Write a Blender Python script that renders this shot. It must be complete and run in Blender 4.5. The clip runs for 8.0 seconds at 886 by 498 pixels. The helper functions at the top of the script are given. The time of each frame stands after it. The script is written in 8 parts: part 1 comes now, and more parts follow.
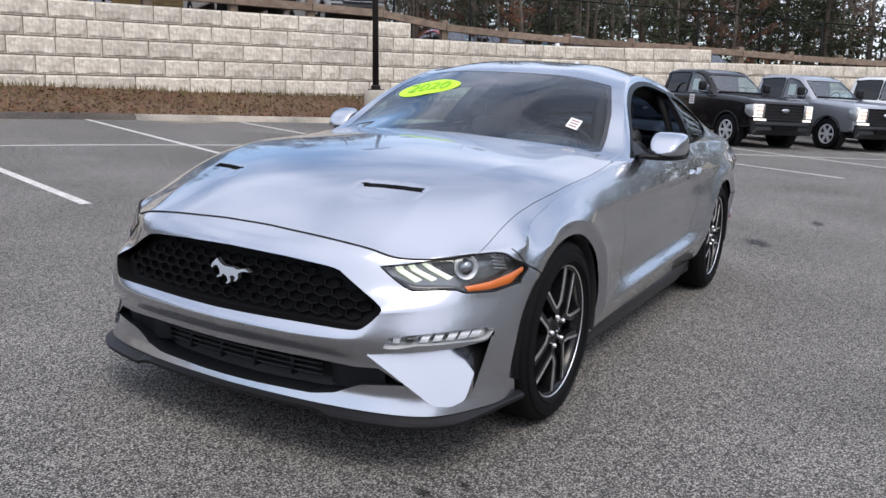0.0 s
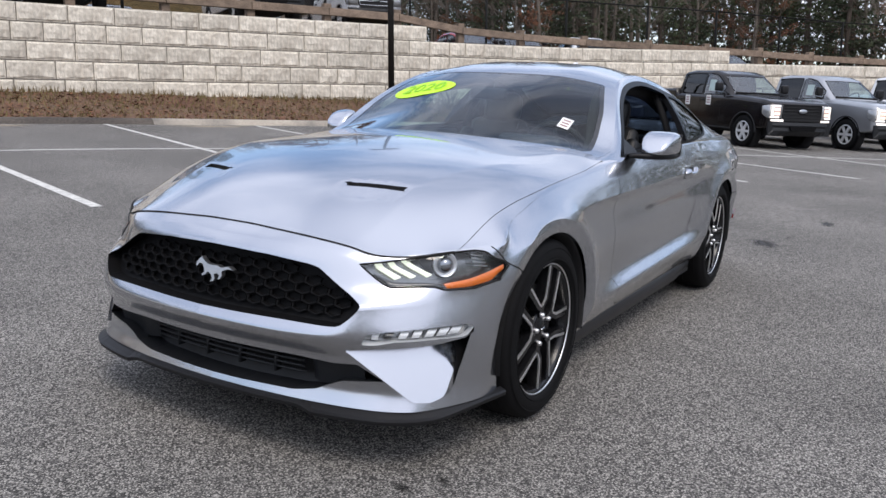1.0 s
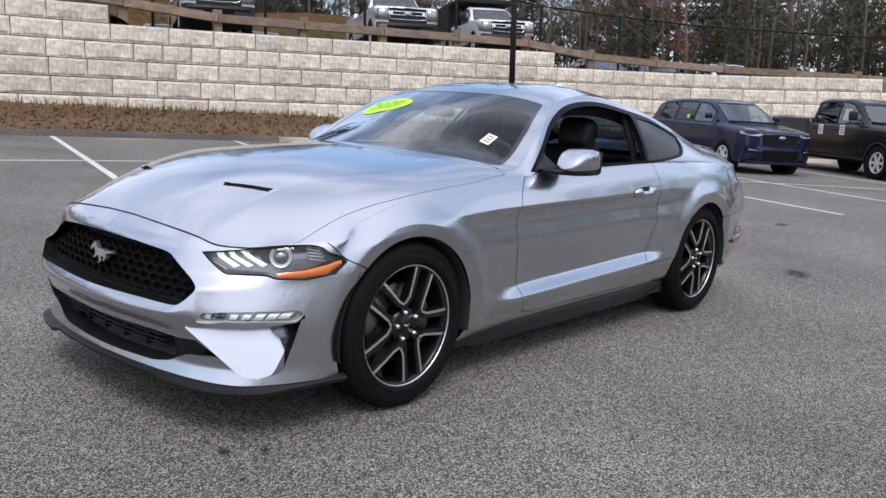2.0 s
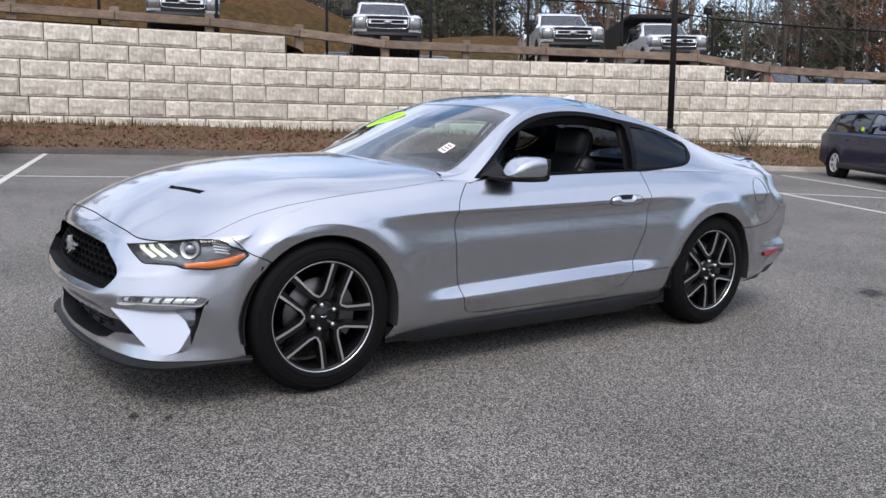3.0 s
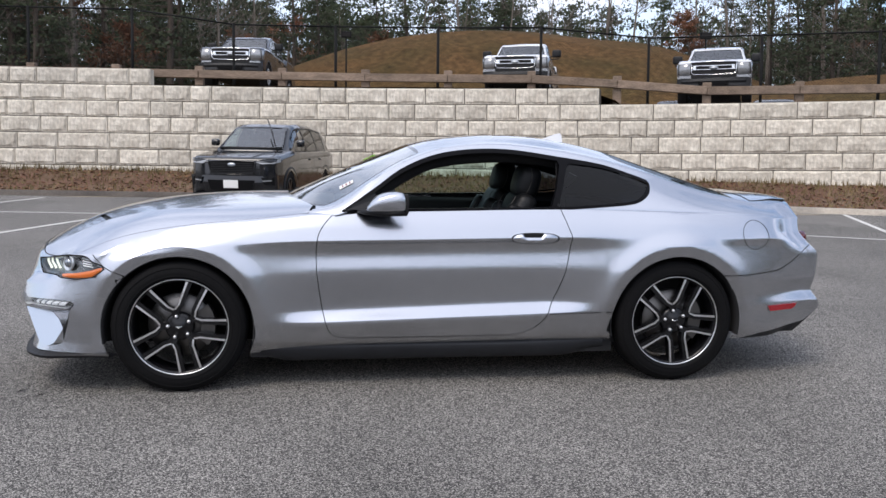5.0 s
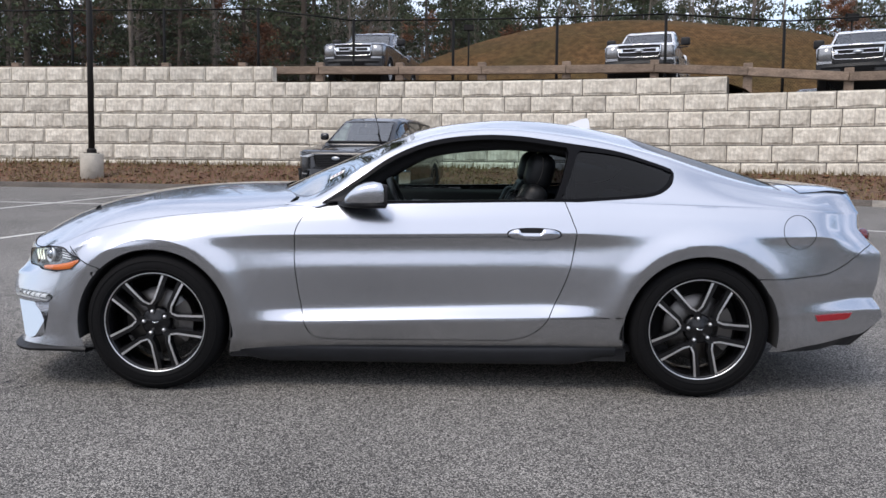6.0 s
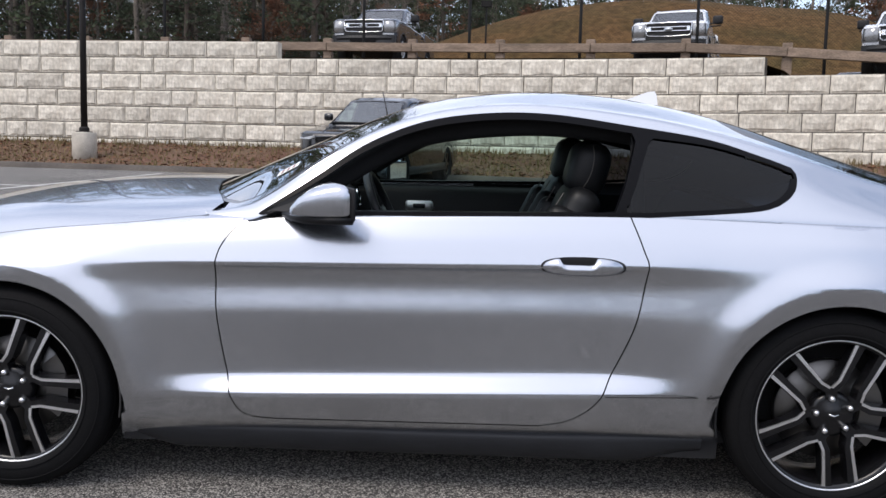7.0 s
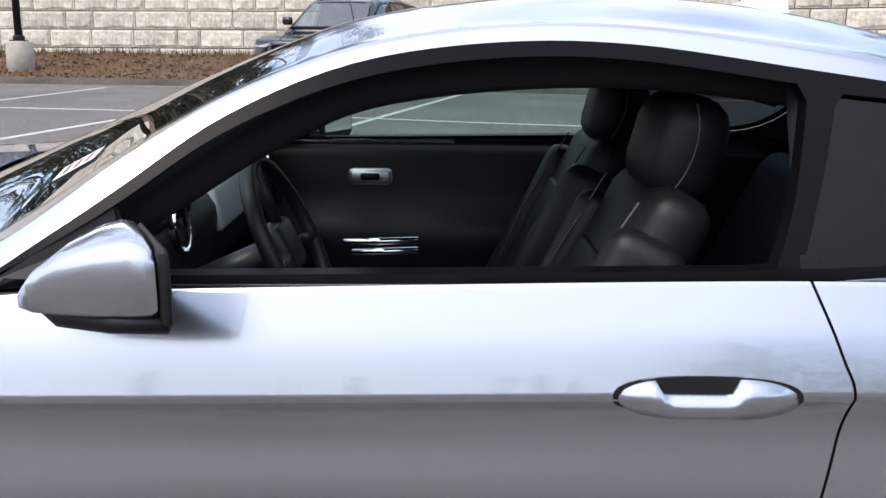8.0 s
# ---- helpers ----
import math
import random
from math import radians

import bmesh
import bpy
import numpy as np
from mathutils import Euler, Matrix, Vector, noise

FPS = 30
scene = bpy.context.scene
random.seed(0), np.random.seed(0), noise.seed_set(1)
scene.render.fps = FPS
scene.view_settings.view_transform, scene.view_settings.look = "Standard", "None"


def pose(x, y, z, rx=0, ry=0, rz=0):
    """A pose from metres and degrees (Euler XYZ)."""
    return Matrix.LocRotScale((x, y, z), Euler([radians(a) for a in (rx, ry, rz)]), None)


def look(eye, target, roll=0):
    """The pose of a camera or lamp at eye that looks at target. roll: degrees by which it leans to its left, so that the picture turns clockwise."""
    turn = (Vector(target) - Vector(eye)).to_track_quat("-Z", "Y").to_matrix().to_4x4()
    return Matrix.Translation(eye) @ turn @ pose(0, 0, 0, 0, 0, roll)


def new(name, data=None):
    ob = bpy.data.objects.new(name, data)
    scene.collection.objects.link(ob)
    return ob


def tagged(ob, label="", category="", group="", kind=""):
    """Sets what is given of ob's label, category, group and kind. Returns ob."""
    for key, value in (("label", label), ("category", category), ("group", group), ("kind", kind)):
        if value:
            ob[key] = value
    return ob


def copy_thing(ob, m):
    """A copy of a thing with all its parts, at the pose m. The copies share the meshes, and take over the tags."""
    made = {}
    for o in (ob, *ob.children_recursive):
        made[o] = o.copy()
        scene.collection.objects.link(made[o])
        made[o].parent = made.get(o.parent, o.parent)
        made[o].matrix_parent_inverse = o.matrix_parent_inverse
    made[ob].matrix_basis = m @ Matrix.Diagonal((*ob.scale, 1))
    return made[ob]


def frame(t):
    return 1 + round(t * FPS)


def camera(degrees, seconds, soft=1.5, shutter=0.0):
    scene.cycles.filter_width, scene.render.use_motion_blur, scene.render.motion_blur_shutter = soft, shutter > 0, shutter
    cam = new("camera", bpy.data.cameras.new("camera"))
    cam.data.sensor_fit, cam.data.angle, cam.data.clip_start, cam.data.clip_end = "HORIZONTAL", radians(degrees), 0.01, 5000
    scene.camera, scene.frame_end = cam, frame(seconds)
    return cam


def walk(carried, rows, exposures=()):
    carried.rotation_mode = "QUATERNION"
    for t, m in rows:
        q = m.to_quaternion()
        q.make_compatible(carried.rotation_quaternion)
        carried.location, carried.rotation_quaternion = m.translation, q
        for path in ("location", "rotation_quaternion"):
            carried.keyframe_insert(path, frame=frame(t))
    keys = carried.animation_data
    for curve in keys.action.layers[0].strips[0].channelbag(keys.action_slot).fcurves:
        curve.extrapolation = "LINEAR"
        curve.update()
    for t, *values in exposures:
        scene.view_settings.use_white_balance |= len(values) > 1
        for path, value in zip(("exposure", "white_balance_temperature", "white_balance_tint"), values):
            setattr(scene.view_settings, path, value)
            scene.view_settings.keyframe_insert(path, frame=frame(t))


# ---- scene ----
# The lot falls 3 degrees away from the retaining wall; LOT carries lot coordinates into the level world.
SLOPE = 2.9
LOT = pose(0, 0, 0, SLOPE)
cam = camera(55.0, 8.0, soft=1.5)
PATH = [
    (0, (-4.286, -1.976, 1.255), (-2.564, -1.037, 0.862), 3.1),
    (0.5, (-4.279, -1.976, 1.254), (-2.558, -1.04, 0.852), 2.7),
    (1, (-4.247, -2.107, 1.25), (-2.548, -1.125, 0.862), 2.7),
    (1.5, (-4.071, -2.616, 1.251), (-2.452, -1.499, 0.886), 3.3),
    (3, (-3.099, -4.178, 1.282), (-1.943, -2.579, 0.956), 2.3),
    (3.5, (-2.557, -4.655, 1.266), (-1.599, -2.927, 0.955), 1.4),
    (4, (-1.954, -5.079, 1.282), (-1.204, -3.248, 0.991), 0.9),
    (5.5, (-0.159, -5.39, 1.278), (-0.056, -3.405, 1.052), 0.9),
    (6, (0.138, -5.041, 1.254), (0.108, -3.056, 1.005), 0.6),
    (6.5, (0.203, -4.375, 1.236), (0.133, -2.395, 0.968), 1.1),
    (7, (0.161, -3.575, 1.248), (0.098, -1.597, 0.959), 1.3),
    (7.5, (0.14, -2.777, 1.276), (0.098, -0.81, 0.917), 1.0),
    (8, (0.152, -2.024, 1.319), (0.141, -0.091, 0.808), 0.5),
]
walk(cam, [(t, LOT @ look(eye, target, roll)) for t, eye, target, roll in PATH],
     exposures=[(0, 0.49), (4, 0.55), (5.5, 0.51), (6.0, 0.53), (6.5, 0.51), (7.0, 0.57), (7.5, 0.68), (8.0, 0.88)])

# ---- world and sun ----
world = bpy.data.worlds.new("sky")
scene.world = world
world.use_nodes = True
wn, wl = world.node_tree.nodes, world.node_tree.links
wn.clear()
w_out = wn.new("ShaderNodeOutputWorld")
w_bg = wn.new("ShaderNodeBackground")
w_sky = wn.new("ShaderNodeTexSky")
w_sky.sky_type, w_sky.sun_disc = "NISHITA", False
SUN_FROM = Vector((-0.38, -0.48, 0.80)).normalized()
w_sky.sun_elevation = math.asin(SUN_FROM.z)
w_sky.sun_rotation = math.atan2(SUN_FROM.x, SUN_FROM.y)
w_sky.air_density, w_sky.dust_density, w_sky.ozone_density = 1.0, 1.0, 1.5
# broken high cloud over the whole sky
w_co = wn.new("ShaderNodeTexCoord")
w_map = wn.new("ShaderNodeMapping")
w_map.inputs["Scale"].default_value = (1.0, 1.0, 2.6)
w_no = wn.new("ShaderNodeTexNoise")
w_no.inputs["Scale"].default_value, w_no.inputs["Detail"].default_value, w_no.inputs["Roughness"].default_value = 2.3, 7, 0.55
w_ramp = wn.new("ShaderNodeValToRGB")
w_ramp.color_ramp.elements[0].position, w_ramp.color_ramp.elements[1].position = 0.35, 0.64
w_mix = wn.new("ShaderNodeMix")
w_mix.data_type = "RGBA"
# thin cloud glows white round the sun and is bluer away from it
w_dot, w_up, w_tint, w_cl = (wn.new("ShaderNode" + k) for k in ("VectorMath", "MapRange", "Mix", "VectorMath"))
w_dot.operation = "DOT_PRODUCT"
w_dot.inputs[1].default_value = SUN_FROM
w_up.interpolation_type = "SMOOTHSTEP"
w_up.inputs["From Min"].default_value, w_up.inputs["From Max"].default_value = 0.30, 1.0
w_up.inputs["To Min"].default_value, w_up.inputs["To Max"].default_value = 0.61, 0.64
w_tint.data_type = "RGBA"
w_tint.inputs["A"].default_value, w_tint.inputs["B"].default_value = (9.0, 9.8, 12.1, 1), (9.4, 9.6, 10.9, 1)
w_cl.operation = "SCALE"
wl.new(w_co.outputs["Generated"], w_dot.inputs[0])
wl.new(w_dot.outputs["Value"], w_up.inputs["Value"])
wl.new(w_up.outputs[0], w_tint.inputs["Factor"])
wl.new(w_tint.outputs["Result"], w_cl.inputs[0])
wl.new(w_up.outputs[0], w_cl.inputs["Scale"])
wl.new(w_cl.outputs[0], w_mix.inputs["B"])
wl.new(w_co.outputs["Generated"], w_map.inputs["Vector"])
wl.new(w_map.outputs[0], w_no.inputs["Vector"])
wl.new(w_no.outputs["Fac"], w_ramp.inputs["Fac"])
w_veil, w_cov = wn.new("ShaderNodeMapRange"), wn.new("ShaderNodeMath")
w_veil.interpolation_type = "SMOOTHSTEP"
w_veil.inputs["From Min"].default_value, w_veil.inputs["From Max"].default_value = 0.22, 0.70
w_cov.operation = "MAXIMUM"
wl.new(w_dot.outputs["Value"], w_veil.inputs["Value"])
wl.new(w_veil.outputs[0], w_cov.inputs[0])
wl.new(w_ramp.outputs["Color"], w_cov.inputs[1])
wl.new(w_cov.outputs[0], w_mix.inputs["Factor"])
wl.new(w_sky.outputs[0], w_mix.inputs["A"])
wl.new(w_mix.outputs["Result"], w_bg.inputs["Color"])
w_bg.inputs["Strength"].default_value = 0.16
wl.new(w_bg.outputs[0], w_out.inputs["Surface"])
sun = new("sun", bpy.data.lights.new("sun", "SUN"))
sun.data.energy, sun.data.angle, sun.data.color = 1.36, radians(24), (1.0, 0.91, 0.82)
sun.matrix_world = look(SUN_FROM * 60, (0, 0, 0))

# ---- materials ----
def mat(name, color, rough=0.5, metal=0.0, vary=0.0, scale=8.0, bump=0.0, bump_scale=60.0, coat=0.0, coat_rough=0.03, color2=None,
        fine=0.0, fine_scale=90.0, spec=0.5, emit=None, emit_strength=0.0, rand=0.0, stretch=(1, 1, 1)):
    """A Principled material with blotches at a large scale, grain at a fine one, and relief."""
    m = bpy.data.materials.new(name)
    m.use_nodes = True
    n, l = m.node_tree.nodes, m.node_tree.links
    b = n["Principled BSDF"]
    b.inputs["Roughness"].default_value, b.inputs["Metallic"].default_value = rough, metal
    b.inputs["Specular IOR Level"].default_value = spec
    b.inputs["Coat Weight"].default_value, b.inputs["Coat Roughness"].default_value = coat, coat_rough
    c1 = (*color, 1)
    b.inputs["Base Color"].default_value = c1
    if emit:
        b.inputs["Emission Color"].default_value, b.inputs["Emission Strength"].default_value = (*emit, 1), emit_strength
    if vary or fine or bump or rand:
        co = n.new("ShaderNodeTexCoord")
        mp = n.new("ShaderNodeMapping")
        mp.inputs["Scale"].default_value = stretch
        l.new(co.outputs["Object"], mp.inputs["Vector"])
        src = mp.outputs[0]
    col = None
    if vary:
        t = n.new("ShaderNodeTexNoise")
        t.inputs["Scale"].default_value, t.inputs["Detail"].default_value = scale, 5
        l.new(src, t.inputs["Vector"])
        r = n.new("ShaderNodeValToRGB")
        r.color_ramp.elements[0].position, r.color_ramp.elements[1].position = 0.35, 0.68
        l.new(t.outputs["Fac"], r.inputs["Fac"])
        mx = n.new("ShaderNodeMix")
        mx.data_type = "RGBA"
        mx.inputs["A"].default_value = c1
        c2 = color2 or tuple(c * (1 - vary) for c in color)
        mx.inputs["B"].default_value = (*c2, 1)
        l.new(r.outputs["Color"], mx.inputs["Factor"])
        col = mx.outputs["Result"]
    if fine:
        t = n.new("ShaderNodeTexNoise")
        t.inputs["Scale"].default_value, t.inputs["Detail"].default_value = fine_scale, 3
        l.new(src, t.inputs["Vector"])
        mr = n.new("ShaderNodeMapRange")
        mr.inputs["From Min"].default_value, mr.inputs["From Max"].default_value = 0.3, 0.7
        mr.inputs["To Min"].default_value, mr.inputs["To Max"].default_value = 1 - fine, 1 + fine
        l.new(t.outputs["Fac"], mr.inputs["Value"])
        hm = n.new("ShaderNodeVectorMath")
        hm.operation = "SCALE"
        if col:
            l.new(col, hm.inputs[0])
        else:
            hm.inputs[0].default_value = color
        l.new(mr.outputs[0], hm.inputs["Scale"])
        col = hm.outputs[0]
    if rand:
        oi = n.new("ShaderNodeObjectInfo")
        mr = n.new("ShaderNodeMapRange")
        mr.inputs["To Min"].default_value, mr.inputs["To Max"].default_value = 1 - rand, 1 + rand
        l.new(oi.outputs["Random"], mr.inputs["Value"])
        hm = n.new("ShaderNodeVectorMath")
        hm.operation = "SCALE"
        if col:
            l.new(col, hm.inputs[0])
        else:
            hm.inputs[0].default_value = color
        l.new(mr.outputs[0], hm.inputs["Scale"])
        col = hm.outputs[0]
    if col:
        l.new(col, b.inputs["Base Color"])
    if bump:
        t = n.new("ShaderNodeTexNoise")
        t.inputs["Scale"].default_value, t.inputs["Detail"].default_value = bump_scale, 4
        l.new(src, t.inputs["Vector"])
        bp = n.new("ShaderNodeBump")
        bp.inputs["Strength"].default_value, bp.inputs["Distance"].default_value = bump, 0.6 / bump_scale
        l.new(t.outputs["Fac"], bp.inputs["Height"])
        l.new(bp.outputs[0], b.inputs["Normal"])
    return m


def glass_mat(name, tint, rough=0.0, base=0.085, gain=0.9, power=3.6):
    """Thin window glass: clear see-through with a Fresnel gloss on top."""
    m = bpy.data.materials.new(name)
    m.use_nodes = True
    n, l = m.node_tree.nodes, m.node_tree.links
    n.clear()
    out = n.new("ShaderNodeOutputMaterial")
    tr, gl, mx, lw = n.new("ShaderNodeBsdfTransparent"), n.new("ShaderNodeBsdfGlossy"), n.new("ShaderNodeMixShader"), n.new("ShaderNodeLayerWeight")
    pw, fr = n.new("ShaderNodeMath"), n.new("ShaderNodeMath")
    lw.inputs["Blend"].default_value = 0.5
    pw.operation, fr.operation = "POWER", "MULTIPLY_ADD"
    pw.inputs[1].default_value = power
    fr.inputs[1].default_value, fr.inputs[2].default_value = gain, base
    l.new(lw.outputs["Facing"], pw.inputs[0])
    l.new(pw.outputs[0], fr.inputs[0])
    tr.inputs[0].default_value = (*tint, 1)
    gl.inputs["Roughness"].default_value = rough
    l.new(fr.outputs[0], mx.inputs[0])
    l.new(tr.outputs[0], mx.inputs[1])
    l.new(gl.outputs[0], mx.inputs[2])
    l.new(mx.outputs[0], out.inputs["Surface"])
    return m


def asphalt_mat():
    m = mat("asphalt", (0.115, 0.112, 0.108), rough=0.88, spec=0.3)
    n, l = m.node_tree.nodes, m.node_tree.links
    b = n["Principled BSDF"]
    co = n.new("ShaderNodeTexCoord")
    vo = n.new("ShaderNodeTexVoronoi")
    vo.inputs["Scale"].default_value = 175
    l.new(co.outputs["Object"], vo.inputs["Vector"])
    stone = n.new("ShaderNodeValToRGB")
    e = stone.color_ramp.elements
    e[0].position, e[0].color = 0.0, (0.040, 0.038, 0.036, 1)
    e[1].position, e[1].color = 1.0, (0.60, 0.57, 0.52, 1)
    x = e.new(0.45)
    x.color = (0.160, 0.152, 0.143, 1)
    sep = n.new("ShaderNodeSeparateColor")
    l.new(vo.outputs["Color"], sep.inputs[0])
    l.new(sep.outputs[0], stone.inputs["Fac"])
    edge = n.new("ShaderNodeMapRange")
    edge.inputs["From Min"].default_value, edge.inputs["From Max"].default_value = 0.25, 0.75
    edge.inputs["To Min"].default_value, edge.inputs["To Max"].default_value = 1.10, 0.42
    l.new(vo.outputs["Distance"], edge.inputs["Value"])
    big = n.new("ShaderNodeTexNoise")
    big.inputs["Scale"].default_value, big.inputs["Detail"].default_value = 0.55, 6
    l.new(co.outputs["Object"], big.inputs["Vector"])
    bigr = n.new("ShaderNodeMapRange")
    bigr.inputs["From Min"].default_value, bigr.inputs["From Max"].default_value = 0.3, 0.7
    bigr.inputs["To Min"].default_value, bigr.inputs["To Max"].default_value = 0.66, 1.02
    l.new(big.outputs["Fac"], bigr.inputs["Value"])
    # the newer, darker surface of the parking rows beyond the drive aisle
    sx = n.new("ShaderNodeSeparateXYZ")
    l.new(co.outputs["Object"], sx.inputs[0])
    wob = n.new("ShaderNodeMath")
    wob.operation = "MULTIPLY_ADD"
    l.new(big.outputs["Fac"], wob.inputs[0])
    wob.inputs[1].default_value = 1.2
    lean = n.new("ShaderNodeMath")
    lean.operation = "MULTIPLY_ADD"
    l.new(sx.outputs["X"], lean.inputs[0])
    lean.inputs[1].default_value = 0.33
    l.new(sx.outputs["Y"], lean.inputs[2])
    l.new(lean.outputs[0], wob.inputs[2])
    row = n.new("ShaderNodeMapRange")
    row.inputs["From Min"].default_value, row.inputs["From Max"].default_value = 6.4, 8.2
    row.inputs["To Min"].default_value, row.inputs["To Max"].default_value = 1.0, 0.92
    l.new(wob.outputs[0], row.inputs["Value"])
    k1 = n.new("ShaderNodeMath")
    k1.operation = "MULTIPLY"
    l.new(edge.outputs[0], k1.inputs[0])
    l.new(bigr.outputs[0], k1.inputs[1])
    k2 = n.new("ShaderNodeMath")
    k2.operation = "MULTIPLY"
    l.new(k1.outputs[0], k2.inputs[0])
    l.new(row.outputs[0], k2.inputs[1])
    sc = n.new("ShaderNodeVectorMath")
    sc.operation = "SCALE"
    l.new(stone.outputs["Color"], sc.inputs[0])
    l.new(k2.outputs[0], sc.inputs["Scale"])
    l.new(sc.outputs[0], b.inputs["Base Color"])
    bp = n.new("ShaderNodeBump")
    bp.inputs["Strength"].default_value, bp.inputs["Distance"].default_value = 0.8, 0.006
    bp.invert = True
    l.new(vo.outputs["Distance"], bp.inputs["Height"])
    l.new(bp.outputs[0], b.inputs["Normal"])
    return m


M_ASPHALT = asphalt_mat()
M_PAINT_LINE = mat("line_paint", (0.62, 0.61, 0.57), 0.75, vary=0.35, scale=14, fine=0.25, fine_scale=70, bump=0.3, bump_scale=80)
M_WALL = mat("cast_stone", (0.69, 0.645, 0.555), 0.9, vary=0.3, scale=1.7, color2=(0.52, 0.475, 0.40), fine=0.2, fine_scale=9, bump=0.7, bump_scale=10, rand=0.13, stretch=(1.5, 1.5, .75))
M_JOINT = mat("wall_joint", (0.075, 0.068, 0.06), 0.95, vary=0.4, scale=3)
M_GRASS = mat("dry_turf", (0.125, 0.080, 0.048), 1.0, vary=0.5, scale=0.9, color2=(0.105, 0.048, 0.028), fine=0.4, fine_scale=11, bump=1.0, bump_scale=14)
M_BLADES = mat("grass_blades", (0.20, 0.145, 0.070), 0.9, vary=0.6, scale=0.8, color2=(0.105, 0.085, 0.032))
M_LEAF_LITTER = mat("leaf_litter", (0.17, 0.075, 0.035), 0.9, vary=0.5, scale=2.0, color2=(0.10, 0.05, 0.028))
M_MOUND = mat("mound_turf", (0.098, 0.056, 0.024), 1.0, spec=0.1, vary=0.5, scale=0.35, color2=(0.062, 0.044, 0.018), fine=0.35, fine_scale=3, bump=0.8, bump_scale=5)
M_CONCRETE = mat("concrete", (0.52, 0.48, 0.41), 0.9, vary=0.3, scale=3, fine=0.15, fine_scale=40, bump=0.4, bump_scale=50)
M_KERB = mat("asphalt_kerb", (0.42, 0.37, 0.30), 0.9, vary=0.5, scale=0.6, color2=(0.09, 0.085, 0.08), fine=0.2, fine_scale=30, bump=0.4, bump_scale=40)
M_KERB_DARK = mat("dark_kerb", (0.085, 0.072, 0.06), 0.95, vary=0.4, scale=1.2, color2=(0.05, 0.042, 0.036), fine=0.3, fine_scale=25, bump=0.4, bump_scale=40)
M_POLE = mat("dark_bronze_paint", (0.014, 0.012, 0.011), 0.6, vary=0.3, scale=3, spec=0.2)
M_WOOD = mat("weathered_timber", (0.235, 0.175, 0.13), 0.9, vary=0.4, scale=2.2, fine=0.25, fine_scale=16, bump=0.6, bump_scale=24, stretch=(0.35, 3, 3), rand=0.15)
M_BLACK_STEEL = mat("black_steel", (0.008, 0.008, 0.008), 0.7, spec=0.15)


# ---- building helpers ----
def part(name, bm, material, parent=None, label="", smooth=True):
    """Links a bmesh as one mesh object, under a thing or a part."""
    me = bpy.data.meshes.new(name)
    bm.normal_update()
    bm.to_mesh(me)
    bm.free()
    me.materials.append(material)
    if smooth:
        me.shade_smooth()
    ob = new(name, me)
    if parent:
        ob.parent = parent
    if label:
        ob["label"] = label
    return ob


def mesh_part(name, verts, faces, material, parent=None, label="", smooth=True, normals=None):
    me = bpy.data.meshes.new(name)
    me.from_pydata([tuple(v) for v in verts], [], [tuple(f) for f in faces])
    me.materials.append(material)
    if smooth:
        me.shade_smooth()
    if normals is not None:
        me.normals_split_custom_set_from_vertices([tuple(n) for n in normals])
    ob = new(name, me)
    if parent:
        ob.parent = parent
    if label:
        ob["label"] = label
    return ob


def thing(name, label, category, m=None, group="", kind=""):
    ob = new(name)
    if m is not None:
        ob.matrix_basis = m
    ob.empty_display_size = 0.1
    return tagged(ob, label, category, group, kind)


def box(bm, x0, x1, y0, y1, z0, z1, bevel=0.0, m=None, seg=1):
    vs = [bm.verts.new((x, y, z)) for x in (x0, x1) for y in (y0, y1) for z in (z0, z1)]
    fs = [bm.faces.new([vs[i] for i in f]) for f in ((0, 1, 3, 2), (4, 6, 7, 5), (0, 4, 5, 1), (2, 3, 7, 6), (0, 2, 6, 4), (1, 5, 7, 3))]
    if bevel:
        es = {e for f in fs for e in f.edges}
        r = bmesh.ops.bevel(bm, geom=list(es), offset=bevel, segments=seg, affect="EDGES", profile=0.5)
        vs = list({v for f in r["faces"] for v in f.verts} | {v for v in vs if v.is_valid})
    if m is not None:
        bmesh.ops.transform(bm, matrix=m, verts=vs)
    return vs


def tube(bm, pts, r, seg=8, caps=True):
    """A round bar along a polyline; r is one radius or one for each point."""
    pts = [Vector(p) for p in pts]
    rs = r if isinstance(r, (list, tuple)) else [r] * len(pts)
    rings = []
    for i, p in enumerate(pts):
        d = (pts[min(i + 1, len(pts) - 1)] - pts[max(i - 1, 0)]).normalized()
        a = d.orthogonal().normalized() if i == 0 else (a - d * a.dot(d)).normalized()
        b = d.cross(a)
        rings.append([bm.verts.new(p + (a * math.cos(k * math.tau / seg) + b * math.sin(k * math.tau / seg)) * rs[i]) for k in range(seg)])
    for q, s in zip(rings, rings[1:]):
        for k in range(seg):
            bm.faces.new((q[k], q[(k + 1) % seg], s[(k + 1) % seg], s[k]))
    if caps:
        bm.faces.new(rings[0][::-1])
        bm.faces.new(rings[-1])


def revolve(bm, prof, seg=48, m=None, closed=False):
    """A ring of (radius, y) points turned about the y axis."""
    rings = [[bm.verts.new((r * math.cos(k * math.tau / seg), y, r * math.sin(k * math.tau / seg))) for k in range(seg)] for r, y in prof]
    pairs = list(zip(rings, rings[1:])) + ([(rings[-1], rings[0])] if closed else [])
    for a, b in pairs:
        for k in range(seg):
            bm.faces.new((a[k], b[k], b[(k + 1) % seg], a[(k + 1) % seg]))
    if m is not None:
        bmesh.ops.transform(bm, matrix=m, verts=[v for r in rings for v in r])


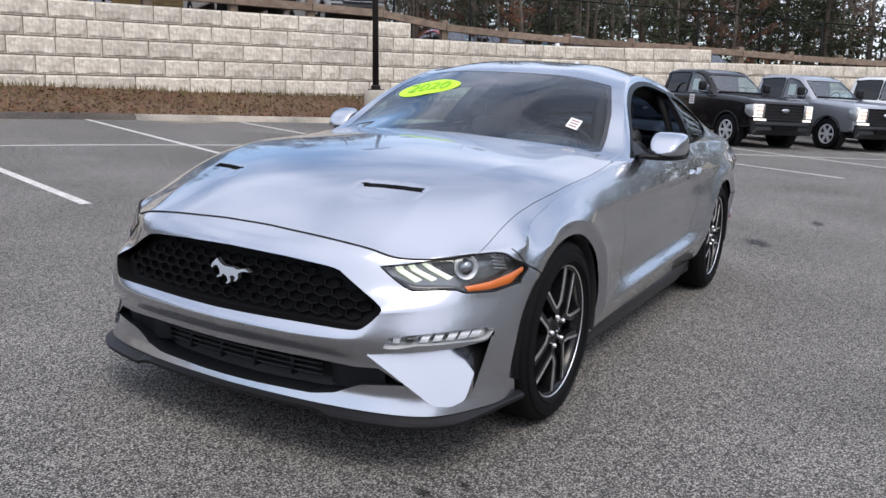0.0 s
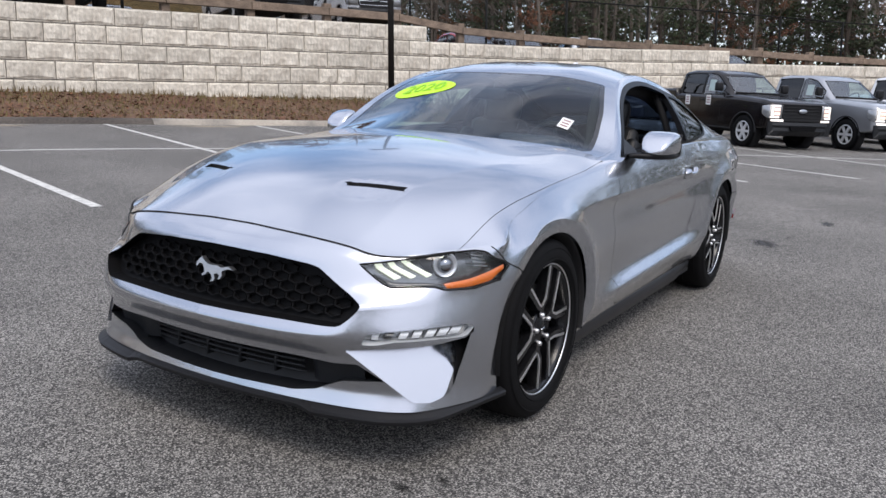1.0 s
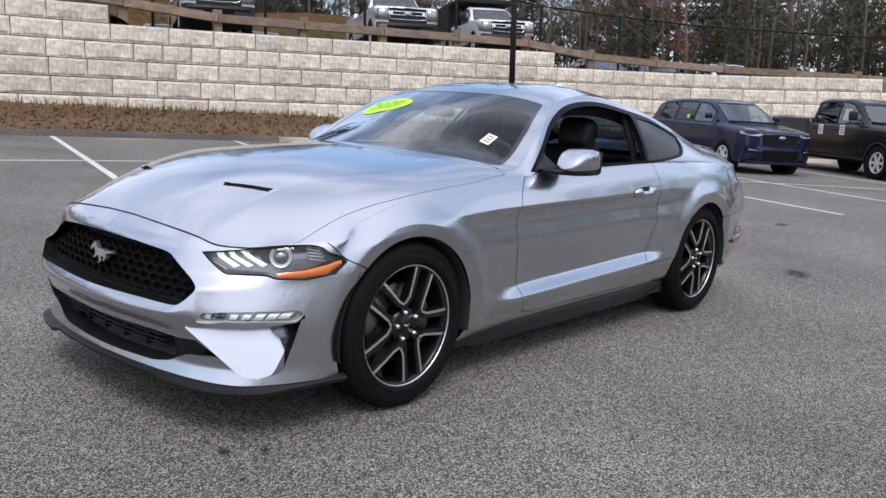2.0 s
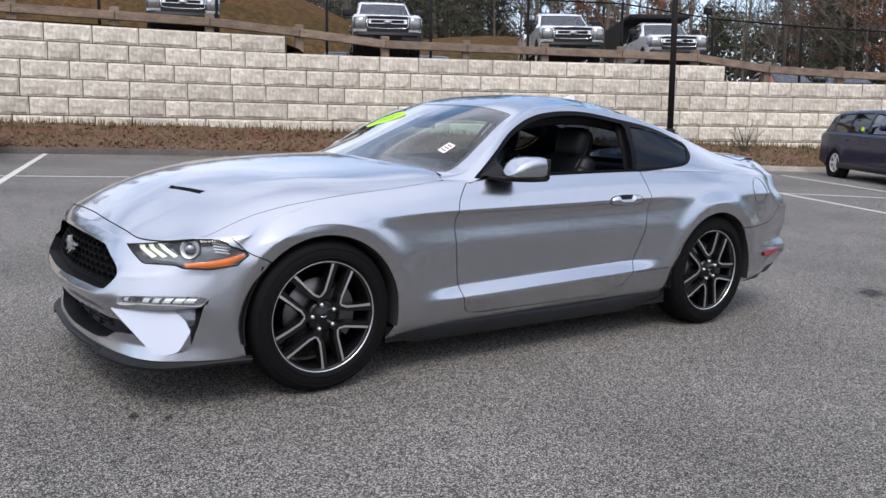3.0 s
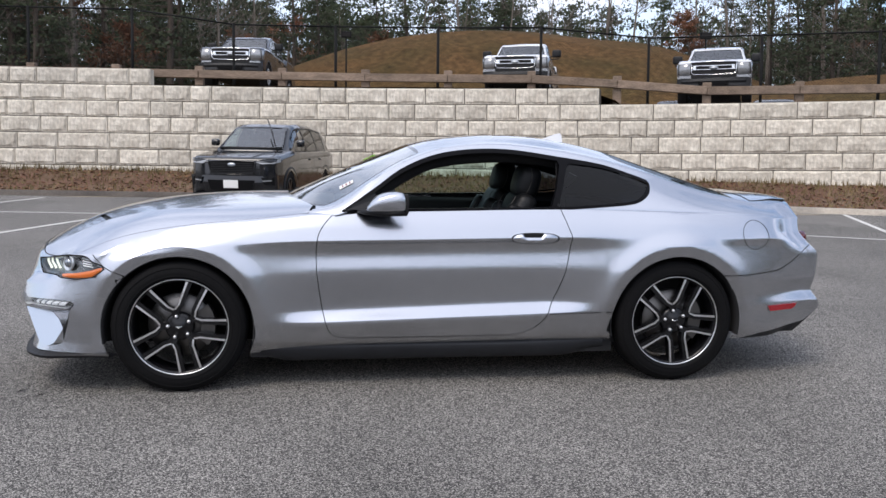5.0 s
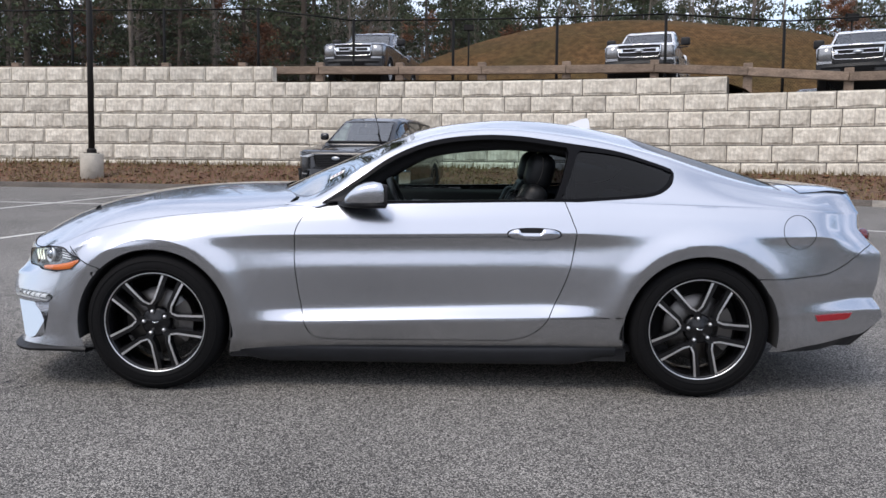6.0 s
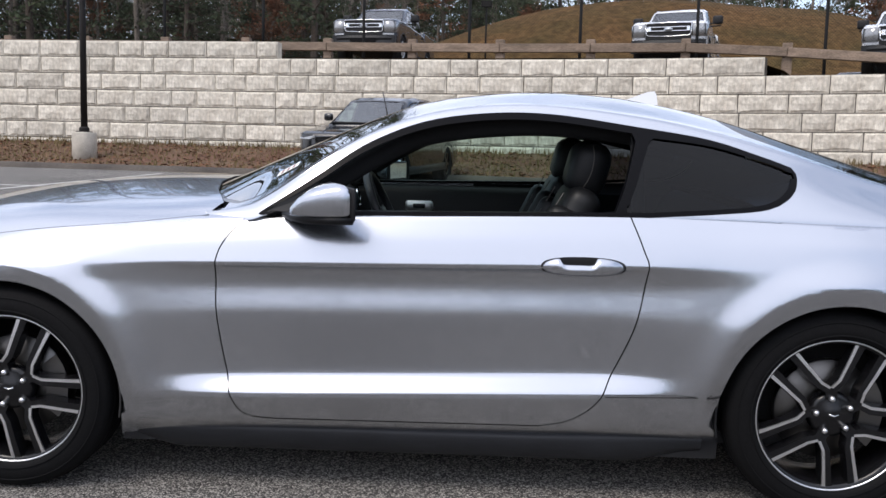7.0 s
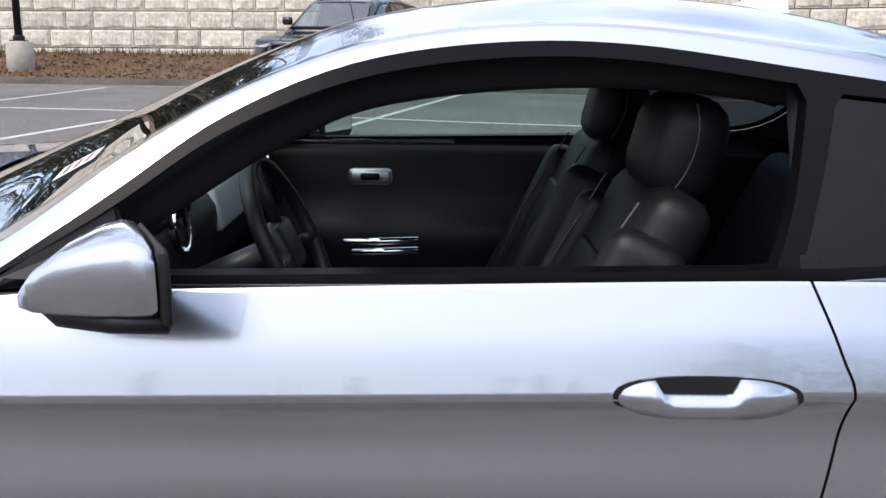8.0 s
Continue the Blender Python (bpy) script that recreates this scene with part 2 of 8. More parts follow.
def smooth_path(pts, n=8, closed=False):
    """A Catmull-Rom curve through points of any dimension, n steps a span."""
    p = np.asarray(pts, float)
    k = len(p)
    out = []
    for i in range(k if closed else k - 1):
        g = (lambda j: p[j % k]) if closed else (lambda j: p[min(max(j, 0), k - 1)])
        a, b, c, d = g(i - 1), g(i), g(i + 1), g(i + 2)
        if not closed and i == 0:
            a = 2 * b - c
        if not closed and i == k - 2:
            d = 2 * c - b
        for s in range(n):
            t = s / n
            out.append(0.5 * (2 * b + (c - a) * t + (2 * a - 5 * b + 4 * c - d) * t * t + (3 * b - a - 3 * c + d) * t ** 3))
    if not closed:
        out.append(p[-1])
    return np.array(out)


def lot_z(y):
    return y * math.tan(radians(SLOPE))


# ---- the ground ----
ys = [-400, -60, -30] + list(range(-20, 26, 2)) + [30, 60, 400]
xs = [-400, -60, -30] + list(range(-20, 44, 4)) + [60, 400]
gv = [(x, y, lot_z(min(max(y, -30), 26))) for y in ys for x in xs]
gf = [(j * len(xs) + i, j * len(xs) + i + 1, (j + 1) * len(xs) + i + 1, (j + 1) * len(xs) + i) for j in range(len(ys) - 1) for i in range(len(xs) - 1)]
ground = mesh_part("ground", gv, gf, M_ASPHALT, smooth=False)
tagged(ground, "worn grey asphalt parking lot with light aggregate", "ground", kind="structure")

# the line of the retaining wall, as a fine polyline with its arc length
WALL = smooth_path([(-34, 21.8), (-22, 21.3), (-11.5, 20.6), (-5.4, 20.05), (1.0, 19.25), (7.3, 17.75), (12.2, 15.75), (19.1, 12.3), (24.3, 9.3), (28.5, 5.0), (34.2, 0.0), (40, -6), (47, -14)], 24)
WALL_S = np.r_[0, np.cumsum(np.linalg.norm(np.diff(WALL, axis=0), axis=1))]


def wall_at(s, off=0.0):
    """The place on the wall line at arc length s, off metres in front of it (towards the lot), and the unit tangent."""
    p = np.array([np.interp(s, WALL_S, WALL[:, 0]), np.interp(s, WALL_S, WALL[:, 1])])
    q = np.array([np.interp(s + 0.2, WALL_S, WALL[:, 0]), np.interp(s + 0.2, WALL_S, WALL[:, 1])])
    r = np.array([np.interp(s - 0.2, WALL_S, WALL[:, 0]), np.interp(s - 0.2, WALL_S, WALL[:, 1])])
    t = (q - r) / np.linalg.norm(q - r)
    return p + off * np.array([t[1], -t[0]]), t


def wall_s(x):
    return float(np.interp(x, WALL[:, 0], WALL_S))


COURSE = 0.457
STEP_X = [-5.4, 7.3, 19.1, 28.5]
STEP_S = [wall_s(x) for x in STEP_X]


def wall_top(s):
    return 3.52 + COURSE * (2 - sum(s > k for k in STEP_S))


# the turf bank between lot and wall
S_LIST = np.arange(0.5, WALL_S[-1] - 0.5, 0.5)
prof = [(-0.3, 0.60), (0.05, 0.52), (0.6, 0.44), (1.3, 0.33), (2.0, 0.22), (2.8, 0.13), (3.4, 0.09), (3.62, 0.07), (3.7, -0.08)]
bank_v, bank_f = [], []
for s in S_LIST:
    for off, h in prof:
        p, t = wall_at(s, off)
        bank_v.append((p[0], p[1], lot_z(p[1]) + h + (0.05 * noise.noise((p[0] * 0.9, p[1] * 0.9, 0)) if h > 0.08 else 0)))
for i in range(len(S_LIST) - 1):
    for k in range(len(prof) - 1):
        a = i * len(prof) + k
        bank_f.append((a, a + 1, a + 1 + len(prof), a + len(prof)))
tagged(mesh_part("grass_bank", bank_v, bank_f, M_GRASS), "dry brown turf bank strewn with fallen leaves", "grass bank", kind="structure")

# grass blades and fallen leaves on the bank
rng = np.random.default_rng(3)
bv, bf = [], []
lv, lf = [], []
s_lo, s_hi = wall_s(-16), wall_s(33)
for i in range(22000):
    s, off = rng.uniform(s_lo, s_hi), 3.5 * rng.random() ** (1.0 if i % 3 else 2.4)
    p, t = wall_at(s, off)
    z = lot_z(p[1]) + np.interp(off, [q[0] for q in prof], [q[1] for q in prof])
    a = rng.uniform(0, math.tau)
    if i % 3 < 2:
        h, w = rng.uniform(0.05, 0.13) * (1.7 if off < 0.5 else 1), rng.uniform(0.012, 0.03)
        lx, ly = rng.uniform(-0.06, 0.06, 2)
        k = len(bv)
        bv += [(p[0] - w * math.cos(a), p[1] - w * math.sin(a), z - 0.02), (p[0] + w * math.cos(a), p[1] + w * math.sin(a), z - 0.02), (p[0] + lx, p[1] + ly, z + h)]
        bf.append((k, k + 1, k + 2))
    else:
        w = rng.uniform(0.03, 0.07)
        k = len(lv)
        for q in range(4):
            b = a + q * math.pi / 2
            lv.append((p[0] + w * math.cos(b), p[1] + w * math.sin(b) * 0.7, z + 0.015 + rng.uniform(0, 0.05)))
        lf.append((k, k + 1, k + 2, k + 3))
tagged(mesh_part("grass", bv, bf, M_BLADES, smooth=False), "short tufts of dry grass on the bank", "grass", kind="stuff")
tagged(mesh_part("leaf_litter", lv, lf, M_LEAF_LITTER, smooth=False), "scattered brown fallen oak leaves", "leaves", kind="stuff")

# low kerb of rolled asphalt at the edge of the lot
kv, kf = [], []
kp = [(3.55, 0.02), (3.57, 0.09), (3.64, 0.125), (3.74, 0.12), (3.83, 0.06), (3.90, -0.02)]
for s in S_LIST:
    for off, h in kp:
        p, t = wall_at(s, off)
        kv.append((p[0], p[1], lot_z(p[1]) + h))
for i in range(len(S_LIST) - 1):
    for k in range(len(kp) - 1):
        a = i * len(kp) + k
        kf.append((a, a + 1, a + 1 + len(kp), a + len(kp)))
pale = [f for f in kf if kv[f[0]][0] > 8.8]
dark = [f for f in kf if kv[f[0]][0] <= 8.8]
for faces_k, mk_, lab in ((pale, M_KERB, "low rolled kerb with washed sand"), (dark, M_KERB_DARK, "low dark asphalt kerb at the foot of the bank")):
    use = sorted({i for f in faces_k for i in f})
    at = {i: k for k, i in enumerate(use)}
    tagged(mesh_part("kerb", [kv[i] for i in use], [[at[i] for i in f] for f in faces_k], mk_), lab, "kerb", kind="structure")


# painted parking lines, thin slabs of paint on the asphalt
def painted_line(pts, width=0.105):
    c = smooth_path(pts, 6) if len(pts) > 2 else np.array(pts, float)
    v, f = [], []
    for i, p in enumerate(c):
        d = c[min(i + 1, len(c) - 1)] - c[max(i - 1, 0)]
        n = np.array([-d[1], d[0]]) / np.linalg.norm(d) * width / 2
        for q in (p + n, p - n):
            v.append(LOT @ Vector((q[0], q[1], 0.004)))
        if i:
            k = 2 * i
            f.append((k - 2, k - 1, k + 1, k))
    ob = mesh_part("parking_line", v, f, M_PAINT_LINE, smooth=False)
    return tagged(ob, "worn white painted parking line on asphalt", "parking line", "parking lines", "structure")


painted_line([(-13, 11.9), (-7.6, 11.4), (-3, 10.75), (0.44, 9.85), (3.19, 9.2), (5.68, 8.1), (8.93, 6.25), (10.35, 5.24), (13, 3.0), (16, -0.2), (19, -4)])
for a, b in (((-8.9, 5.2), (-6.9, 15.6)), ((-5.75, 4.8), (-3.0, 15.2)), ((-2.5, 4.7), (0.62, 15.5)), ((0.70, 4.34), (4.35, 14.9)), ((3.55, 3.5), (7.95, 13.45)),
             ((6.33, 1.95), (10.95, 11.9)), ((8.7, 0.3), (13.3, 9.7)), ((11.0, -1.0), (15.7, 7.9)), ((13.2, -3.4), (18.2, 4.2)), ((15.5, -6.2), (21, 1.6)), ((18, -9), (24, -2))):
    painted_line([a, b])

# ---- the retaining wall ----
wv, wf = [], []
WS = sorted(set(np.arange(0.3, WALL_S[-1] - 0.3, 0.6)) | {k + d for k in STEP_S for d in (-0.001, 0.001)})
for s in WS:
    p, t = wall_at(s, -0.07)
    q, _ = wall_at(s, -0.62)
    zt = wall_top(s) - 0.03
    wv += [(p[0], p[1], -1.0), (p[0], p[1], zt), (q[0], q[1], zt), (q[0], q[1], -1.0)]
for i in range(len(WS) - 1):
    for k in range(3):
        a = 4 * i + k
        wf.append((a, a + 1, a + 5, a + 4))
wall = tagged(mesh_part("wall_retaining", wv, wf, M_JOINT, smooth=False), "stepped retaining wall of pale rock-faced concrete blocks", "retaining wall", kind="structure")


def block_mesh(w, h, d, seed):
    """A rock-faced block: flat drafted margin, and a rough bulging face with chipped edges."""
    r = random.Random(seed)
    bm = bmesh.new()
    g = 0.011
    us = [g, 0.038, 0.062, w * 0.3, w * 0.5, w * 0.7, w - 0.062, w - 0.038, w - g]
    vs = [g, 0.035, 0.06, h * 0.5, h - 0.06, h - 0.035, h - g]
    grid = []
    for j, v in enumerate(vs):
        row = []
        for i, u in enumerate(us):
            e = min(i, len(us) - 1 - i, j, len(vs) - 1 - j)
            y = (0.0, -0.003, -0.030, -0.038)[min(e, 3)] + (r.uniform(-0.012, 0.012) if e > 1 else 0)
            row.append(bm.verts.new((u + (r.uniform(-0.012, 0.02) if e > 1 else 0), y, v + (r.uniform(-0.016, 0.03) if e > 1 else 0))))
        grid.append(row)
    for j in range(len(vs) - 1):
        for i in range(len(us) - 1):
            bm.faces.new((grid[j][i], grid[j][i + 1], grid[j + 1][i + 1], grid[j + 1][i]))
    back = [bm.verts.new((x, d, z)) for x, z in ((g, g), (w - g, g), (w - g, h - g), (g, h - g))]
    bm.faces.new([*[grid[-1][i] for i in range(len(us))], back[2], back[3]])
    bm.faces.new([*[grid[0][i] for i in reversed(range(len(us)))], back[0], back[1]])
    bm.faces.new([*[grid[j][0] for j in range(len(vs))], back[3], back[0]][::-1])
    bm.faces.new([*[grid[j][-1] for j in range(len(vs))], back[2], back[1]])
    me = bpy.data.meshes.new("block")
    bm.normal_update()
    bm.to_mesh(me)
    bm.free()
    me.materials.append(M_WALL)
    return me


BLOCK_W = (0.61, 0.74, 0.90, 1.12, 1.17, 1.45)
BLOCKS = {w: [block_mesh(w, COURSE, 0.35, 10 * i + k) for k in range(3)] for i, w in enumerate(BLOCK_W)}
block_list = []
rb = random.Random(11)
for c in range(-7, 3):
    z = 3.52 + COURSE * (c - 1)
    s = 0.5 + rb.uniform(0, 1)
    end = WALL_S[-1] - 1 if c < -1 else STEP_S[2 - c]
    while s < end - 0.3:
        w = rb.choice(BLOCK_W if c % 2 else BLOCK_W[1:])
        if s + w > end - 0.55 and c >= -1:
            w = min(BLOCK_W, key=lambda q: abs(q - (end - s)))
        block_list.append((s, z, w, rb.randrange(3)))
        s += w
near = sorted(block_list, key=lambda b: abs(b[0] - wall_s(6)) + (40 if b[1] < 0.9 else 0))
parts_set = set(near[:300])
jv, jf = [], []
for b in block_list:
    s, z, w, k = b
    p, t = wall_at(s + w / 2)
    ang = math.atan2(t[1], t[0])
    m = Matrix.Translation((p[0] - t[0] * w / 2, p[1] - t[1] * w / 2, z)) @ Matrix.Rotation(ang, 4, "Z")
    if b in parts_set:
        ob = new("block", BLOCKS[w][k])
        ob.parent, ob.matrix_basis = wall, m
    else:
        me = BLOCKS[w][k]
        o = len(jv)
        jv += [m @ v.co for v in me.vertices]
        jf += [[o + i for i in f.vertices] for f in me.polygons]
tagged(mesh_part("block_rest", jv, jf, M_WALL, wall, smooth=False), kind="stuff")


# ---- the silver coupe ----
from mathutils.kdtree import KDTree


def paint_mat(name, color, rough=0.30, metal=0.85):
    m = mat(name, color, rough, metal, coat=1.0, coat_rough=0.02, fine=0.10, fine_scale=1400)
    m.node_tree.nodes["Principled BSDF"].inputs["Coat IOR"].default_value = 1.65
    return m


M_SILVER = paint_mat("silver_metallic_paint", (0.487, 0.506, 0.548), 0.26, 1.0)
M_GLOSS_BLACK = mat("gloss_black_trim", (0.008, 0.008, 0.009), 0.12, coat=0.5)
M_BLACK = mat("black_plastic", (0.008, 0.008, 0.009), 0.5, spec=0.3, fine=0.2, fine_scale=400)
M_TRIM = mat("window_trim", (0.004, 0.004, 0.005), 0.3, spec=0.07)
M_SATIN = mat("satin_black_plastic", (0.013, 0.014, 0.016), 0.42, spec=0.35, fine=0.2, fine_scale=300)
M_SKIRT = mat("skirt_moulding", (0.016, 0.017, 0.020), 0.4, spec=0.35, vary=0.25, scale=6, fine=0.15, fine_scale=250)
M_SEAM = mat("panel_gap", (0.004, 0.004, 0.004), 0.9)
M_CHROME = mat("chrome", (0.86, 0.87, 0.88), 0.08, 1.0)
M_MACHINED = mat("machined_alloy", (0.84, 0.84, 0.85), 0.36, 1.0)
M_RIM = mat("black_alloy", (0.006, 0.006, 0.007), 0.25, spec=0.4)
M_TYRE = mat("tyre_rubber", (0.0055, 0.0055, 0.006), 0.75, spec=0.13, fine=0.2, fine_scale=120, bump=0.2, bump_scale=200)
M_DISC = mat("brake_disc", (0.16, 0.155, 0.15), 0.4, 1.0)
M_GLASS = glass_mat("clear_glass", (0.74, 0.84, 0.82), 0.0, 0.032, 3.0, 5.4)
M_TINT = glass_mat("tinted_glass", (0.08, 0.10, 0.125), 0.0, 0.024, 0.55)
M_TINT_GREEN = glass_mat("green_tinted_glass", (0.55, 0.72, 0.66))
M_LENS = glass_mat("lamp_lens", (0.93, 0.95, 0.96), 0.0, 0.05, 0.5)
M_AMBER = mat("amber_reflector", (0.75, 0.17, 0.02), 0.25, coat=1.0)
M_RED = mat("red_reflector", (0.26, 0.008, 0.014), 0.2, coat=1.0)
M_TAIL = mat("tail_lens", (0.10, 0.004, 0.006), 0.15, coat=1.0)
M_LED = mat("lit_lamp", (0.55, 0.58, 0.48), 0.3, emit=(0.95, 1.0, 0.80), emit_strength=0.52)
M_LEATHER = mat("black_leather", (0.009, 0.0095, 0.0105), 0.46, spec=0.3, fine=0.25, fine_scale=200, bump=0.15, bump_scale=300)
M_STITCH = mat("grey_stitching", (0.09, 0.082, 0.075), 0.8)
M_CARPET = mat("black_carpet", (0.010, 0.010, 0.011), 0.95, fine=0.3, fine_scale=300)
M_LIME = mat("lime_sticker", (0.50, 0.85, 0.02), 0.5)
M_WHITE = mat("white_card", (0.75, 0.75, 0.73), 0.6)
M_PRINT = mat("print", (0.25, 0.12, 0.12), 0.6)

HUB_Z, FRONT_X, REAR_X, ARCH_R = 0.335, -1.36, 1.35, 0.383
car = thing("car", "silver two-door fastback coupe with black multi-spoke wheels", "car", LOT @ pose(0, -.045, 0) @ Matrix.Diagonal((1, .951, 1, 1)))


def ip(x, xs, vs):
    return float(np.interp(x, xs, vs))


# the nose in plan: how far it falls back towards the side, at six heights
PLAN_Y = [0, .163, .321, .478, .568, .622, .689, .762, .804, .836, .867, .899, .93]
PLAN_Z = [.22, .40, .46, .555, .615, .70]
PLAN_P = [[0, .006, .018, .042, .062, .076, .100, .152, .196, .262, .355, .49, .70],
          [0, .006, .018, .042, .062, .080, .112, .178, .230, .295, .380, .49, .70],
          [0, .006, .020, .046, .070, .094, .138, .214, .268, .325, .390, .49, .70],
          [0, .006, .019, .042, .058, .070, .135, .224, .285, .345, .412, .50, .70],
          [0, .008, .024, .056, .096, .140, .195, .250, .292, .340, .415, .50, .70],
          [0, .008, .026, .062, .104, .148, .202, .256, .300, .348, .415, .50, .70]]
NOSE_Z = [.1, .2, .27, .36, .42, .462, .478, .52, .6, .66, .70, .74, .78]
NOSE_X = [-2.27, -2.235, -2.215, -2.236, -2.258, -2.282, -2.268, -2.252, -2.236, -2.222, -2.205, -2.16, -2.08]
PLAN_C = [smooth_path(np.array([PLAN_Y, p]).T, 8) for p in PLAN_P]


def nose(y, z):
    return ip(z, NOSE_Z, NOSE_X) + ip(z, PLAN_Z, [ip(abs(y), c[:, 0], c[:, 1]) for c in PLAN_C])


# feature lines of the flank from sill to shoulder: heights and half widths at these stations
SX = [-1.75, -1.36, -.95, -.6, 0, .6, .95, 1.36, 1.8, 1.95, 2.1]
SIDE_Z = [[.215, .205, .180, .172, .172, .176, .190, .215, .230, .238, .25],
          [.275, .27, .262, .260, .262, .27, .275, .29, .30, .305, .31],
          [.33, .345, .350, .356, .374, .391, .396, .40, .40, .40, .40],
          [.345, .36, .366, .372, .390, .407, .412, .415, .425, .435, .445],
          [.42, .43, .428, .428, .446, .464, .468, .48, .485, .495, .505],
          [.60, .60, .61, .63, .64, .645, .635, .62, .60, .59, .58],
          [.68, .735, .728, .732, .743, .753, .760, .775, .770, .768, .72],
          [.70, .765, .786, .794, .803, .813, .815, .82, .812, .812, .78],
          [.725, .81, .85, .87, .885, .90, .895, .90, .872, .857, .838],
          [.74, .855, .905, .934, .955, .968, .965, .955, .938, .93, .922]]
SIDE_Y = [[.885, .87, .82, .785, .77, .77, .785, .82, .84, .825, .80],
          [.897, .90, .888, .877, .873, .874, .882, .893, .87, .852, .82],
          [.902, .912, .914, .929, .932, .932, .923, .92, .885, .868, .842],
          [.904, .917, .917, .927, .930, .930, .930, .924, .892, .880, .858],
          [.907, .925, .924, .890, .887, .891, .940, .935, .893, .866, .834],
          [.910, .944, .926, .903, .901, .903, .939, .960, .912, .880, .850],
          [.893, .925, .910, .887, .885, .887, .919, .940, .888, .868, .843],
          [.882, .909, .912, .920, .921, .921, .916, .922, .891, .872, .836],
          [.866, .880, .884, .890, .892, .890, .888, .890, .862, .842, .806],
          [.852, .846, .848, .854, .858, .856, .850, .846, .82, .795, .765]]
FY = [0, .1, .2, .35, .5, .6, .7, .78, .85, .885]
FRONT_Z = [[.215] * 10,
           [.27] * 10,
           [.355, .355, .355, .355, .352, .35, .345, .34, .335, .332],
           [.385, .385, .385, .385, .38, .375, .37, .36, .35, .347],
           [.45, .45, .45, .45, .455, .46, .455, .45, .44, .43],
           [.50, .50, .50, .505, .53, .553, .561, .569, .582, .598],
           [.60, .60, .60, .60, .602, .605, .609, .616, .632, .648],
           [.685, .685, .682, .677, .668, .655, .655, .665, .674, .684],
           [.720, .720, .717, .710, .698, .678, .680, .694, .704, .712],
           [.752, .751, .747, .739, .723, .700, .697, .711, .720, .732]]
MX = [-1.62, -1.49, -1.36, -1.23, -1.1, -.95, -.78, -.6, -.4, -.2, 0, .2, .4, .6, .78, .95, 1.1, 1.23, 1.36, 1.49, 1.62, 1.8, 1.95]
REAR_Y = [.812, .797, .768, .60, .36, 0]
REAR_P = [2.13, 2.20, 2.243, 2.307, 2.37, 2.40]
REAR_Z = [.2, .25, .31, .40, .445, .505, .58, .66, .72, .78, .838, .922, 1.0]
REAR_DX = [-.13, -.075, -.02, .055, .040, .005, .015, .03, .025, -.035, -.078, -.072, -.09]


def side_line(j):
    out = []
    zs = smooth_path(np.array([SX, SIDE_Z[j]]).T, 8)
    yy = smooth_path(np.array([SX, SIDE_Y[j]]).T, 8)
    for y, z in zip(FY, FRONT_Z[j]):
        lip = -0.016 * (1 - smoothstep(.5, .66, y)) if j == 4 else 0
        out.append((nose(y, z) + lip, y, z))
    for x in MX:
        out.append((x, ip(x, yy[:, 0], yy[:, 1]), ip(x, zs[:, 0], zs[:, 1])))
    z_end, y_scale = SIDE_Z[j][-1], SIDE_Y[j][-1] / 0.84
    for y, x in zip(REAR_Y, REAR_P):
        out.append((x + ip(z_end, REAR_Z, REAR_DX), y * min(y_scale, 1.02), z_end))
    return out


CREASES = (2, 5, 7)


def cross(lines, n, tension=0.32):
    """Cardinal interpolation across the feature lines."""
    p = np.array(lines)
    out = []
    for i in range(len(p) - 1):
        b, c = p[i], p[i + 1]
        a, d = p[max(i - 1, 0)], p[min(i + 2, len(p) - 1)]
        hb = np.linalg.norm(c - b, axis=1, keepdims=True)
        ha, hd = np.linalg.norm(b - a, axis=1, keepdims=True), np.linalg.norm(d - c, axis=1, keepdims=True)
        mb = (c - a) / np.maximum(ha + hb, 1e-6) * hb * (1 - tension)
        mc = (d - b) / np.maximum(hb + hd, 1e-6) * hb * (1 - tension)
        # crisp body creases along the doors
        door = np.array([smoothstep(-1.10, -.86, q[0]) * (1 - smoothstep(.66, .92, q[0])) for q in b])[:, None]
        flap = np.array([smoothstep(1.70, 1.80, q[0]) * (1 - smoothstep(1.98, 2.09, q[0])) for q in b])[:, None]
        chin = np.array([1 - smoothstep(-1.95, -1.78, q[0]) for q in b])[:, None]
        if i in CREASES:
            w = chin if i == 5 else np.maximum(door, flap) if i == 7 else door
            mb = mb * (1 - w) + (c - b) * w
        if i + 1 in CREASES:
            w = chin if i == 4 else np.maximum(door, flap) if i == 6 else door
            steep = (c - b) * np.array([1, 2.5, 1]) if i == 6 else c - b
            mc = mc * (1 - w) + steep * w
        for s in range(n):
            t = s / n
            out.append((2 * t ** 3 - 3 * t * t + 1) * b + (t ** 3 - 2 * t * t + t) * mb + (-2 * t ** 3 + 3 * t * t) * c + (t ** 3 - t * t) * mc)
    out.append(p[-1])
    return np.array(out)


def smoothstep(a, b, x):
    t = min(max((x - a) / (b - a), 0), 1)
    return t * t * (3 - 2 * t)


def arch_flare(d):
    """The wheel arch: a shoulder that swells to a crease, and a band that turns in again to the opening."""
    return 0.013 * (1 - smoothstep(ARCH_BAND, .53, d)) if d > ARCH_BAND else 0.013 - 0.024 * (ARCH_BAND - max(d, .36)) / (ARCH_BAND - ARCH_R)


ARCH_BAND = 0.434


